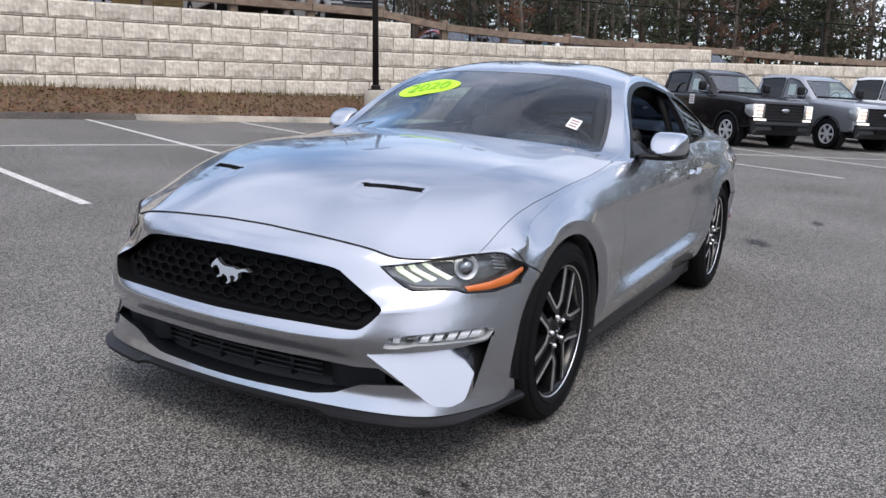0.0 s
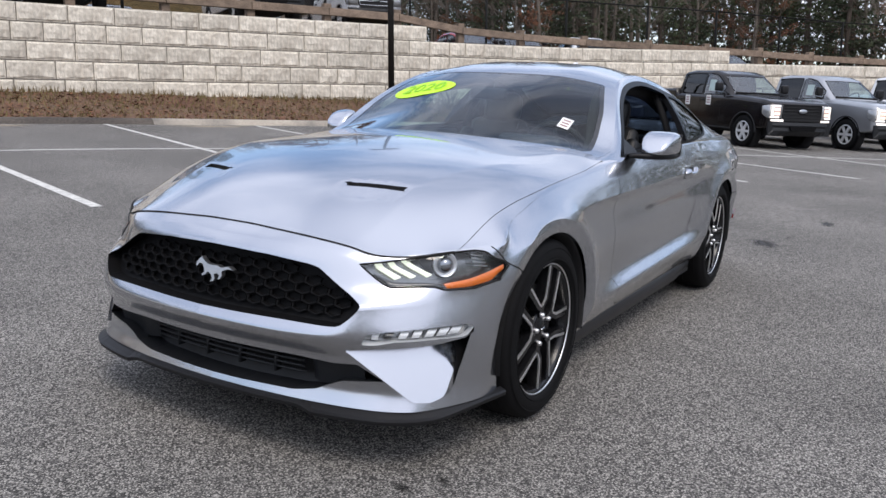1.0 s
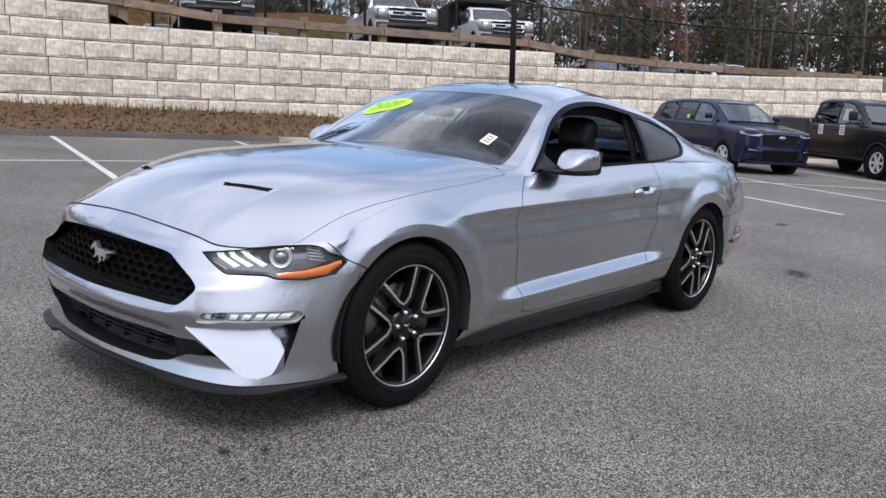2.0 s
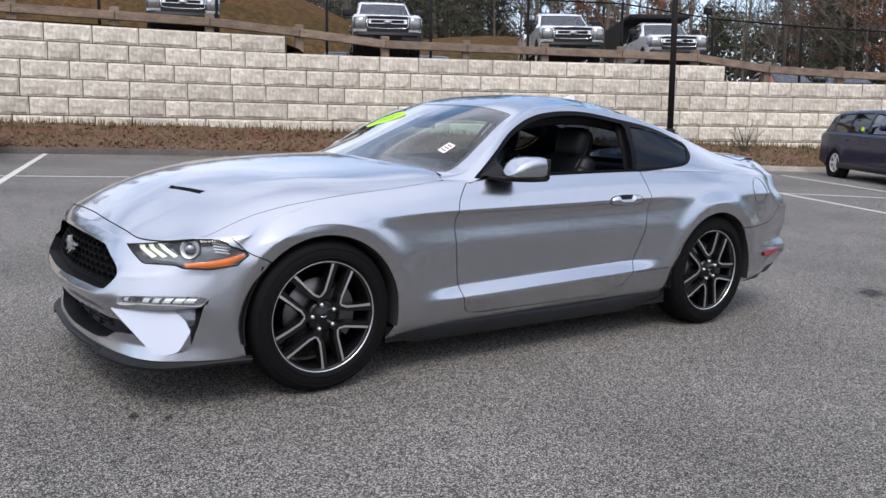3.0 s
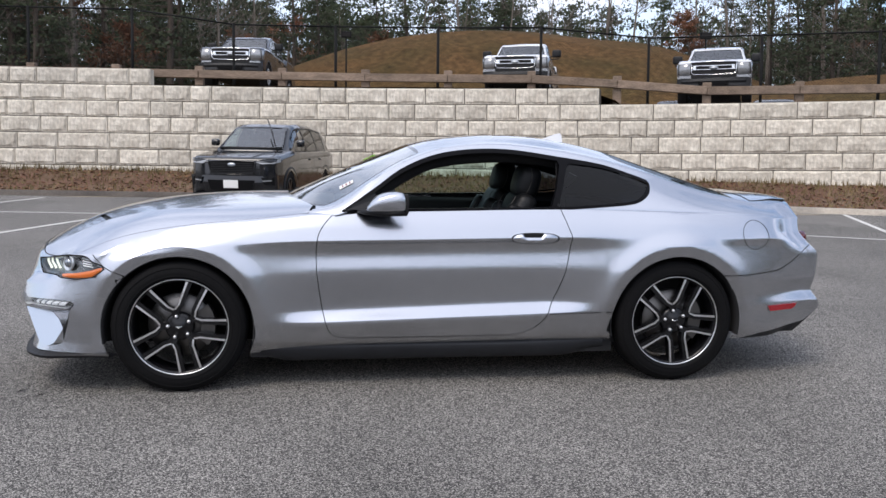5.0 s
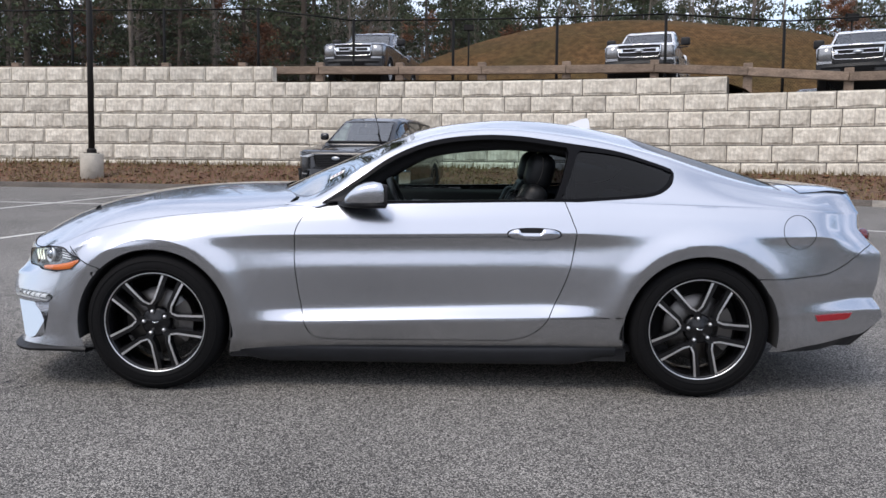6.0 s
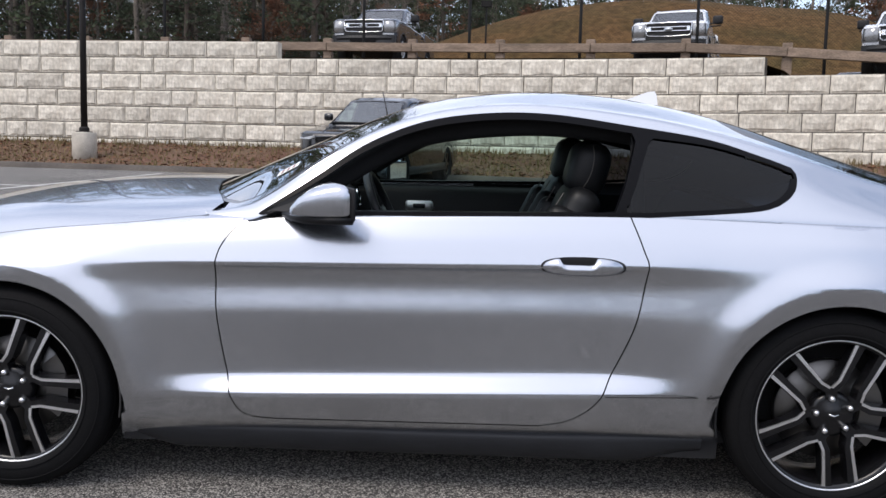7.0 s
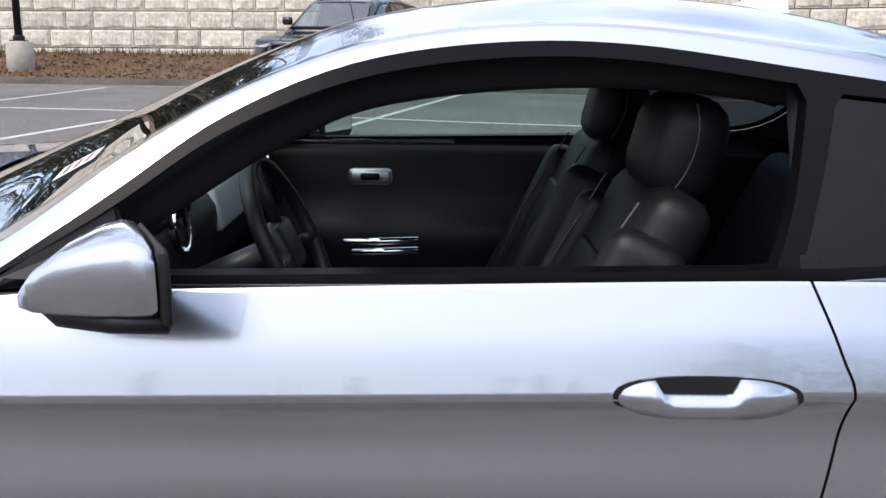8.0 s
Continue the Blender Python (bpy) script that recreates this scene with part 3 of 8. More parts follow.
def grid_bm(g):
    """A half-car surface (y negative side) from a grid of points."""
    bm = bmesh.new()
    vv = []
    for row in g:
        r = []
        for x, y, z in row:
            r.append(bm.verts.new((x, -y, z)))
        vv.append(r)
    for j in range(len(vv) - 1):
        for i in range(len(vv[0]) - 1):
            bm.faces.new((vv[j][i], vv[j][i + 1], vv[j + 1][i + 1], vv[j + 1][i]))
    return bm


def sd_poly(q, poly):
    """Signed distance (negative inside) from points to a closed polygon."""
    q, poly = np.asarray(q, float), np.asarray(poly, float)
    a, b = poly, np.roll(poly, -1, axis=0)
    ab = b - a
    d2 = np.full(len(q), 1e9)
    inside = np.zeros(len(q), bool)
    for p0, p1, e in zip(a, b, ab):
        w = q - p0
        t = np.clip((w @ e) / max(e @ e, 1e-12), 0, 1)
        d2 = np.minimum(d2, ((w - t[:, None] * e) ** 2).sum(1))
        c = (p0[1] > q[:, 1]) != (p1[1] > q[:, 1])
        if abs(e[1]) > 1e-12:
            inside ^= c & (q[:, 0] < p0[0] + (q[:, 1] - p0[1]) * e[0] / e[1])
    return np.where(inside, -1, 1) * np.sqrt(d2)


AXES = {"xz": (0, 2), "yz": (1, 2), "xy": (0, 1)}


def split(bm, poly, axes, offset=0.0, where=None):
    """Cuts new edges into the mesh along an outline seen down one axis; the cut lies offset outside the outline."""
    a, b = AXES[axes]
    vs = [v for v in bm.verts if where is None or where(v.co)]
    val = dict(zip(vs, sd_poly([(v.co[a], v.co[b]) for v in vs], poly) - offset))
    for v in vs:
        if abs(val[v]) < 4e-4:
            val[v] = 0.0
    for e in list(bm.edges):
        v0, v1 = e.verts
        if v0 in val and v1 in val and val[v0] * val[v1] < 0:
            t = val[v0] / (val[v0] - val[v1])
            _, nv = bmesh.utils.edge_split(e, v0, t)
            val[nv] = 0.0
    for f in list(bm.faces):
        fv = list(f.verts)
        z = [i for i, v in enumerate(fv) if val.get(v, 1.0) == 0.0]
        if len(z) < 2:
            continue
        best = None
        for m in range(len(z)):
            for k in range(m + 1, len(z)):
                i, j = z[m], z[k]
                if j - i < 2 or (i == 0 and j == len(fv) - 1):
                    continue
                s1 = [val.get(v, 1.0) for v in fv[i + 1:j]]
                s2 = [val.get(v, 1.0) for v in fv[j + 1:] + fv[:i]]
                if max(map(abs, s1)) > 0 and max(map(abs, s2)) > 0 and sum(s1) * sum(s2) < 0:
                    best = (fv[i], fv[j])
        if best:
            bmesh.utils.face_split(f, *best)


def centres(bm):
    return [f for f in bm.faces], np.array([f.calc_center_median() for f in bm.faces])


def inside(c, poly, axes, offset=0.0):
    a, b = AXES[axes]
    return sd_poly(c[:, (a, b)], poly) < offset


class Panel:
    """A set of faces lifted out of a surface, with its shading normals."""

    def __init__(self, bm, faces):
        idx = {}
        self.v, self.n, self.f = [], [], []
        for f in faces:
            r = []
            for v in f.verts:
                if v not in idx:
                    idx[v] = len(self.v)
                    self.v.append(v.co.copy())
                    self.n.append(v.normal.copy())
                r.append(idx[v])
            self.f.append(r)

    def edges(self):
        seen = {}
        for f in self.f:
            for a, b in zip(f, f[1:] + f[:1]):
                seen[(a, b)] = 1
        return [e for e in seen if (e[1], e[0]) not in seen]

    def moved(self, fn):
        p = Panel(None, [])
        p.v, p.n, p.f = [v + fn(v, n) for v, n in zip(self.v, self.n)], list(self.n), self.f
        return p

    def put(self, name, material, parent, label="", mirror=False, both=False, keep_normals=True, rim=0.0, apart=False):
        """Links the panel: as built, mirrored to the far side, or both halves in one mesh. rim: depth of the folded edge."""
        V, N, F = list(self.v), list(self.n), [list(f) for f in self.f]
        if rim:
            base = {}
            for a, b in self.edges():
                if both and abs(V[a].y) < 1e-3 and abs(V[b].y) < 1e-3:
                    continue
                for i in (a, b):
                    if i not in base:
                        base[i] = len(V)
                        V.append(V[i] - N[i] * rim)
                        N.append(N[i])
                F.append([b, a, base[a], base[b]])
        k = len(V)
        if mirror or both:
            V2 = [Vector((v.x, -v.y, v.z)) for v in V]
            N2 = [Vector((n.x, -n.y, n.z)) for n in N]
            if mirror:
                V, N, F = V2, N2, [f[::-1] for f in F]
            else:
                V, N, F = V + V2, N + N2, F + [[i + k for i in f[::-1]] for f in F]
        if apart:
            # one object for each connected piece
            ids, up = {}, []
            for v in V:
                up.append(ids.setdefault((round(v.x, 4), round(v.y, 4), round(v.z, 4)), len(up)))

            def root(i):
                while up[i] != i:
                    i = up[i]
                return i

            for f in F:
                for j in f[1:]:
                    up[root(j)] = root(f[0])
            groups = {}
            for f in F:
                groups.setdefault(root(f[0]), []).append(f)
            for fs in groups.values():
                use = sorted({i for f in fs for i in f})
                at = {i: k for k, i in enumerate(use)}
                ob = mesh_part(name, [V[i] for i in use], [[at[i] for i in f] for f in fs], material, parent, label, True, None)
            return ob
        return mesh_part(name, V, F, material, parent, label, True, N if keep_normals and not rim else None)


def walls(a, b):
    """The side walls between a panel's outline and the same outline moved."""
    w = Panel(None, [])
    for i, j in a.edges():
        k = len(w.v)
        w.v += [a.v[i], a.v[j], b.v[j], b.v[i]]
        w.n += [Vector((0, 0, 1))] * 4
        w.f.append([k + 1, k, k + 3, k + 2])
    return w


# outlines, side view (x, z)
DOOR = smooth_path([(-.50, 1.02), (-.556, .95), (-.625, .87), (-.652, .80), (-.657, .674), (-.640, .52), (-.62, .41), (-.602, .345), (-.583, .304), (-.545, .281), (-.47, .273)], 5).tolist() + \
       smooth_path([(.40, .276), (.49, .298), (.56, .347), (.61, .425), (.69, .613), (.726, .80), (.71, .87), (.665, .985), (.65, 1.02)], 5).tolist()
BUMPER_F = [(-3, 0), (-1.66, 0), (-1.66, .595), (-1.612, .612), (-1.70, .650), (-1.722, .662), (-1.80, .74), (-1.9, 1.0), (-3, 1.0)]
BUMPER_R = [(3, 0), (1.55, 0), (1.62, .606), (1.80, .612), (1.97, .630), (2.06, .672), (2.185, .759), (2.25, .80), (3, .80)]
ROCKER = [(-.97, 0), (1.0, 0), (1.0, .196), (.70, .215), (.56, .250), (.42, .262), (-.57, .252), (-.72, .240), (-.97, .205)]
VALANCE = [(1.6, 0), (2.8, 0), (2.8, .43), (2.32, .415), (2.20, .318), (2.06, .285), (1.90, .262), (1.74, .222), (1.6, .215)]
DLO_F = smooth_path([(-.50, .960), (-.345, 1.052), (-.19, 1.156), (0, 1.232), (.216, 1.266), (.437, 1.266), (.712, 1.230)], 5).tolist() + [(.662, 1.07), (.624, .979)]
DLO_Q = smooth_path([(.755, 1.219), (.95, 1.196), (1.10, 1.156), (1.203, 1.122)], 5).tolist() + [(1.213, 1.108), (1.208, 1.093)] + smooth_path([(1.193, 1.068), (1.155, 1.036), (1.09, 1.012), (.92, .995), (.660, .980)], 5).tolist()
DLO = smooth_path([(-.53, .948), (-.345, 1.073), (-.19, 1.180), (0, 1.257), (.216, 1.290), (.437, 1.290), (.70, 1.256), (.95, 1.218), (1.11, 1.170), (1.218, 1.133)], 5).tolist() + [(1.233, 1.116), (1.228, 1.088)] + smooth_path([(1.213, 1.056), (1.165, 1.020), (1.09, .996), (.92, .980)], 5).tolist() + [(.66, .962)]
# front view (y, z), far half mirrored so that the outline closes over the middle


def both_sides(h):
    return [(-y, z) for y, z in h] + [(y, z) for y, z in reversed(h)]


GRILLE = both_sides([(0, .682), (.114, .679), (.238, .675), (.334, .668), (.405, .662), (.437, .655), (.470, .636), (.538, .594), (.600, .563), (.611, .554), (.607, .543), (.585, .516), (.562, .495), (.545, .489), (.51, .487), (.379, .486), (.133, .483), (0, .482)])
LOWER = both_sides([(0, .362), (.108, .362), (.362, .365), (.516, .358), (.598, .364), (.675, .311), (.60, .303), (.538, .297), (.49, .278), (.443, .255), (.36, .240), (.098, .234), (0, .234)])
LAMP = [(-y, z) for y, z in [(.560, .673), (.608, .635), (.648, .607), (.660, .604), (.736, .606), (.769, .606), (.794, .595), (.851, .593), (.893, .611), (.903, .652), (.892, .671), (.862, .704), (.848, .711), (.83, .714), (.796, .712), (.69, .692), (.625, .681)]]
FOG = [(-y, z) for y, z in [(.624, .436), (.640, .471), (.706, .480), (.787, .484), (.858, .482), (.868, .472), (.856, .443), (.791, .447), (.712, .446), (.66, .436)]]
SCOOP = [(-y, z) for y, z in [(.568, .412), (.658, .424), (.807, .430), (.857, .440), (.8665, .462), (.858, .41), (.846, .35), (.829, .254), (.80, .240), (.759, .247)]]
PLATE = [(-y, z) for y, z in [(.50, .45), (.81, .45), (.812, .42), (.828, .385), (.834, .34), (.832, .235), (.70, .20)]]
front_only = lambda c: c.x < -1.6


def circle(cx, r=ARCH_R):
    return [(cx + r * math.cos(k * math.tau / 96), HUB_Z + r * math.sin(k * math.tau / 96)) for k in range(96)]


ARCH = {"front": circle(FRONT_X), "rear": circle(REAR_X, 0.381)}
LINES = [smooth_path(side_line(j), 7) for j in range(10)]
bm = grid_bm(cross(LINES, 8))
for cx in (FRONT_X, REAR_X):
    for r in (ARCH_BAND, ARCH_BAND - .010, ARCH_BAND + .010, ARCH_BAND + .024, ARCH_BAND + .045):
        split(bm, circle(cx, r), "xz", 0, lambda c: abs(c.x - cx) < .6)
for v in bm.verts:
    for cx in (FRONT_X, REAR_X):
        d = math.hypot(v.co.x - cx, v.co.z - HUB_Z)
        if d < .61:
            v.co.y -= arch_flare(d) * smoothstep(0.18, 0.40, v.co.z)
GAP = 0.0022
for poly in ARCH.values():
    split(bm, poly, "xz")
for poly, w in ((DOOR, lambda c: -.9 < c.x < .95), (BUMPER_F, lambda c: c.x < -1.4), (BUMPER_R, lambda c: c.x > 1.4)):
    split(bm, poly, "xz", GAP, w)
    split(bm, poly, "xz", -GAP, w)
split(bm, ROCKER, "xz", 0, lambda c: abs(c.x) < 1.2 and c.z < 0.4)
split(bm, VALANCE, "xz", 0, lambda c: c.x > 1.5 and c.z < 0.5)
for poly in (GRILLE, LOWER, LAMP, FOG, SCOOP, PLATE):
    split(bm, poly, "yz", 0, front_only)
# ---- hood: a height field between the nose and the cowl ----
HX = [-2.2, -2.15, -2.0, -1.86, -1.7, -1.5, -1.2, -.9, -.55]
HY = [0, .20, .35, .50, .62, .72, .80, .87]
HZ = [[.70, .748, .838, .900, .942, .976, 1.003, 1.014, 1.018],
      [.70, .745, .834, .893, .936, .971, .999, 1.010, 1.014],
      [.69, .738, .818, .876, .918, .958, .990, 1.002, 1.006],
      [.68, .720, .788, .846, .894, .940, .974, .986, .990],
      [.66, .692, .757, .820, .874, .925, .962, .973, .976],
      [.65, .675, .722, .778, .838, .899, .942, .956, .960],
      [.64, .66, .695, .738, .800, .872, .923, .942, .950],
      [.63, .65, .675, .705, .755, .825, .885, .910, .928]]
DOME_X, DOME_Y = [-2.15, -1.98, -1.76, -1.63, -1.5, -1.3, -1.2, -1.0, -.8], [.515, .527, .520, .56, .598, .648, .69, .745, .77]


def hood_terms(x, y):
    u, w = x + 1.4, (y / .85) ** 2
    return [u ** i * w ** j for i in range(6) for j in range(4)]


# one smooth crowned surface through the heights above and the shoulder line
fit_p = [(x, y, HZ[j][i], 1.0) for i, x in enumerate(HX) for j, y in enumerate(HY) if x > -2.19 and y < .8]
fit_p += [(p[0], p[1], p[2], 1.5) for p in LINES[9][::4] if p[0] < -.5]
fit_w = np.array([p[3] for p in fit_p])
HOOD_C = np.linalg.lstsq(np.array([hood_terms(p[0], p[1]) for p in fit_p]) * fit_w[:, None], np.array([p[2] for p in fit_p]) * fit_w, rcond=None)[0]


def hood_z(x, y):
    """The hood, with the ridge that bounds its raised centre."""
    d = abs(abs(y) - ip(x, DOME_X, DOME_Y))
    ridge = -.07 * d * math.exp(-d / .07)
    z = float(np.dot(HOOD_C, hood_terms(max(x, -2.2), min(abs(y), .9))))
    return z + ridge * smoothstep(-2.14, -1.98, x) * (1 - smoothstep(-1.35, -.95, x))


SHOULDER = LINES[9]
k_side = int(np.argmax(SHOULDER[:, 0] > -1.72))
front_edge = SHOULDER[:k_side + 1]
side_edge = SHOULDER[k_side:]
N_LONG = 64
EDGE_P = np.array([p for p in SHOULDER if p[0] < -.5])
EDGE_E = np.array([p[2] - hood_z(p[0], p[1]) for p in EDGE_P])


def hood_at(x, y):
    """The hood's height, drawn to the nose and the fender line along its edge."""
    d2 = (EDGE_P[:, 0] - x) ** 2 + (EDGE_P[:, 1] - y) ** 2
    w = 1 / (d2 + 1e-6) ** 1.5
    return hood_z(x, y) + float((EDGE_E * w).sum() / w.sum()) * math.exp(-float(d2.min()) / .12 ** 2)


cols = []
for k, (x0, y0, z0) in enumerate(front_edge):
    col = []
    frac = y0 / front_edge[-1][1]
    y1 = frac * ip(-.55, side_edge[:, 0], side_edge[:, 1])
    for i in range(N_LONG + 1):
        t = (i / N_LONG) ** 1.25
        x = x0 + (-0.55 - x0) * t
        y = y0 + (y1 - y0) * t
        if x > side_edge[0][0]:
            ys_ = ip(x, side_edge[:, 0], side_edge[:, 1])
            y = ys_ if frac > .9999 else min(y, ys_ * (1 - (1 - frac) * .4))
        col.append((x, y, hood_at(x, y)))
    cols.append(col)
bh = grid_bm(np.array(cols).transpose(1, 0, 2))
SHUT = [(-2.6, .2), (-2.6, -.60), (-2.09, -.60), (-1.99, -.70), (-1.905, -.795)] + smooth_path([(-1.905, -.795), (-1.84, -.798), (-1.77, -.800), (-1.60, -.808), (-1.41, -.828), (-1.30, -.834), (-1.1, -.838), (-.90, -.838), (-.70, -.828)], 5).tolist()[1:] + [(-.675, -.72), (-.755, -.5), (-.812, -.25), (-.828, 0), (-.828, .2)]
VENT = [(x, -y) for x, y in [(-1.872, .300), (-1.847, .290), (-1.764, .488), (-1.788, .505)]]
PAN = [(x, -y) for x, y in [(-1.838, .268), (-1.90, .268), (-1.928, .285), (-1.936, .34), (-1.905, .425), (-1.868, .492), (-1.83, .512), (-1.765, .516), (-1.748, .500)]]
HGAP = 0.0010
split(bh, SHUT, "xy", HGAP)
split(bh, SHUT, "xy", -HGAP)
split(bh, [(x, -y) for x, y in zip(DOME_X, DOME_Y)] + [(-.8, .2), (-2.15, .2)], "xy", 0, lambda c: -2.12 < c.x < -.95)
for off in (0, -.010):
    split(bh, PAN, "xy", off, lambda c: abs(c.x + 1.84) < .15 and abs(c.y + .39) < .2)
split(bh, VENT, "xy")
near_pan = [v for v in bh.verts if abs(v.co.x + 1.84) < .12 and abs(v.co.y + .39) < .16]
for v, d in zip(near_pan, sd_poly([(v.co.x, v.co.y) for v in near_pan], PAN)):
    v.co.z -= .0020 * smoothstep(0, .010, -d)


def weld_normals(a, b, line):
    """Shares smooth shading normals along the line where two surfaces meet."""
    dense = smooth_path(line, 3)
    kl = KDTree(len(dense))
    for i, p in enumerate(dense):
        kl.insert((p[0], -p[1], p[2]), i)
    kl.balance()
    sets = [[v for v in m.verts if kl.find(v.co)[2] < 0.007] for m in (a, b)]
    trees = []
    for vs in sets:
        kd = KDTree(len(vs))
        for i, v in enumerate(vs):
            kd.insert(v.co, i)
        kd.balance()
        trees.append((kd, [v.normal.copy() for v in vs]))
    for vs in sets:
        for v in vs:
            n = Vector()
            for kd, ns in trees:
                m = Vector()
                for co, i, d in kd.find_n(v.co, 4):
                    m += ns[i] / (d + 0.004)
                n += m.normalized()
            v.normal = n.normalized()


bm.normal_update()
bh.normal_update()
weld_normals(bm, bh, SHOULDER)
faces, C = centres(bm)
cls = np.full(len(faces), "fender", object)
cls[C[:, 0] > 0.3] = "quarter"
cls[inside(C, DOOR, "xz", -GAP)] = "door"
cls[inside(C, BUMPER_F, "xz", -GAP)] = "front_bumper"
cls[inside(C, BUMPER_R, "xz", -GAP)] = "rear_bumper"
for poly in (DOOR, BUMPER_F, BUMPER_R):
    cls[inside(C, poly, "xz", GAP) & ~inside(C, poly, "xz", -GAP)] = "seam"
cls[inside(C, ROCKER, "xz") & (abs(C[:, 0]) < 1.05)] = "rocker"
fr = C[:, 0] < -1.6
cls[inside(C, VALANCE, "xz") & (C[:, 0] > 1.6)] = "valance"
for poly, name in ((GRILLE, "grille"), (LOWER, "lower"), (FOG, "fog"), (SCOOP, "scoop"), (LAMP, "lamp")):
    cls[fr & inside(C, poly, "yz")] = name
cls[(cls == "scoop") & ~inside(C, PLATE, "yz")] = "duct"
for poly in ARCH.values():
    cls[inside(C, poly, "xz")] = "gone"
SIDE = {k: Panel(bm, [f for f, c in zip(faces, cls) if c == k]) for k in set(cls)}
bm.free()

SIDE["fender"].put("fender", M_SILVER, car)
SIDE["fender"].put("fender", M_SILVER, car, mirror=True)
SIDE["quarter"].put("rear_quarter", M_SILVER, car)
SIDE["quarter"].put("rear_quarter", M_SILVER, car, mirror=True)
door_near = SIDE["door"].put("door", M_SILVER, car, "silver door with its window lowered")
door_far = SIDE["door"].put("door", M_SILVER, car, mirror=True)
bumper = SIDE["front_bumper"].put("front_bumper", M_SILVER, car, both=True)
SIDE["rear_bumper"].put("rear_bumper", M_SILVER, car, both=True)
SIDE["valance"].put("rear_valance", M_SATIN, car, "satin black rear valance", both=True)
SIDE["rocker"].put("side_skirt", M_SILVER, car, "silver side skirt tucked under the door")
SIDE["rocker"].put("side_skirt", M_SILVER, car, "silver side skirt tucked under the door", mirror=True)
for s in (-1, 1):
    bm = bmesh.new()
    tube(bm, [(p[0], s * (p[1] + .002), p[2]) for p in LINES[0] if -.98 < p[0] < .97], .0035, 6)
    part("sill_flange", bm, M_SATIN, car)
SIDE["seam"].moved(lambda v, n: -n * 0.006).put("panel_gap", M_SEAM, car, both=True, apart=True)


# ---- hood panels ----
bm = bh
faces, C = centres(bm)
cls = np.full(len(faces), "fender_top", object)
cls[(C[:, 0] > -.9) & (C[:, 1] > -.80)] = "cowl"
cls[inside(C, SHUT, "xy", HGAP)] = "gap"
cls[inside(C, SHUT, "xy", -HGAP)] = "hood"
cls[inside(C, VENT, "xy")] = "vent"
HOOD = {k: Panel(bm, [f for f, c in zip(faces, cls) if c == k]) for k in set(cls)}
bm.free()
hood = HOOD["hood"].put("hood", M_SILVER, car, both=True)
HOOD["fender_top"].put("fender_top", M_SILVER, car)
bm = bmesh.new()
tube(bm, [(p[0], -p[1] + .004, p[2] - .0055) for p in SHOULDER if -1.60 < p[0] < -.6], .004, 6)
part("fender_flange", bm, M_SILVER, car)
HOOD["fender_top"].put("fender_top", M_SILVER, car, mirror=True)
HOOD["gap"].moved(lambda v, n: -n * 0.0004).put("panel_gap", M_SEAM, car, both=True, apart=True)
bm = bmesh.new()
fe = [Vector((p[0] - .001, -p[1], p[2] + .001)) for p in front_edge if p[1] < .80]
tube(bm, [Vector((p.x, -p.y, p.z)) for p in fe[:0:-1]] + fe, .0024, 5)
part("hood_gap", bm, M_SEAM, car)
HOOD["cowl"].moved(lambda v, n: Vector((0, 0, -0.02))).put("cowl", M_TRIM, car, "black plastic cowl below the windshield", both=True)
for mirror in (False, True):
    HOOD["vent"].moved(lambda v, n: Vector((0, 0, -0.014))).put("hood_vent", M_BLACK, hood, "black slotted hood vent", mirror=mirror)
    walls(HOOD["vent"], HOOD["vent"].moved(lambda v, n: Vector((0, 0, -0.014)))).put("vent_edge", M_BLACK, hood, mirror=mirror, keep_normals=False)

# ---- greenhouse: windshield, roof, pillars and backlight ----
RAIL_X = [-.9, -.62, -.5, -.345, -.19, 0, .216, .437, .724, .949, 1.21, 1.4, 1.6, 1.9, 2.05]
RAIL_Z = [.90, .925, .955, 1.066, 1.173, 1.249, 1.281, 1.282, 1.248, 1.208, 1.146, 1.085, 1.03, .985, .965]
RAIL_Y = [.82, .85, .856, .785, .712, .655, .628, .625, .64, .652, .672, .69, .70, .69, .68]
EDGE_Z = [.925, .965, 1.02, 1.125, 1.215, 1.287, 1.322, 1.326, 1.298, 1.258, 1.188, 1.125, 1.065, 1.005, .975]
EDGE_Y = [.76, .765, .745, .70, .635, .575, .55, .548, .555, .56, .575, .59, .60, .60, .59]
MID_X = [-.88, -.75, -.6, -.45, -.3, -.15, -.05, .1, .3, .41, .5, .7, .9, 1.1, 1.3, 1.5, 1.7, 1.9, 2.05]
MID_Z = [.980, 1.037, 1.105, 1.171, 1.235, 1.293, 1.327, 1.356, 1.377, 1.381, 1.381, 1.368, 1.336, 1.290, 1.228, 1.168, 1.105, 1.04, .99]
RZ, RY, EZ, EY = [smooth_path(np.array([RAIL_X, v]).T, 6) for v in (RAIL_Z, RAIL_Y, EDGE_Z, EDGE_Y)]
MZ = smooth_path(np.array([MID_X, MID_Z]).T, 6)
SH = np.array([p for p in SHOULDER if p[0] > -1.7])
rows_g = []
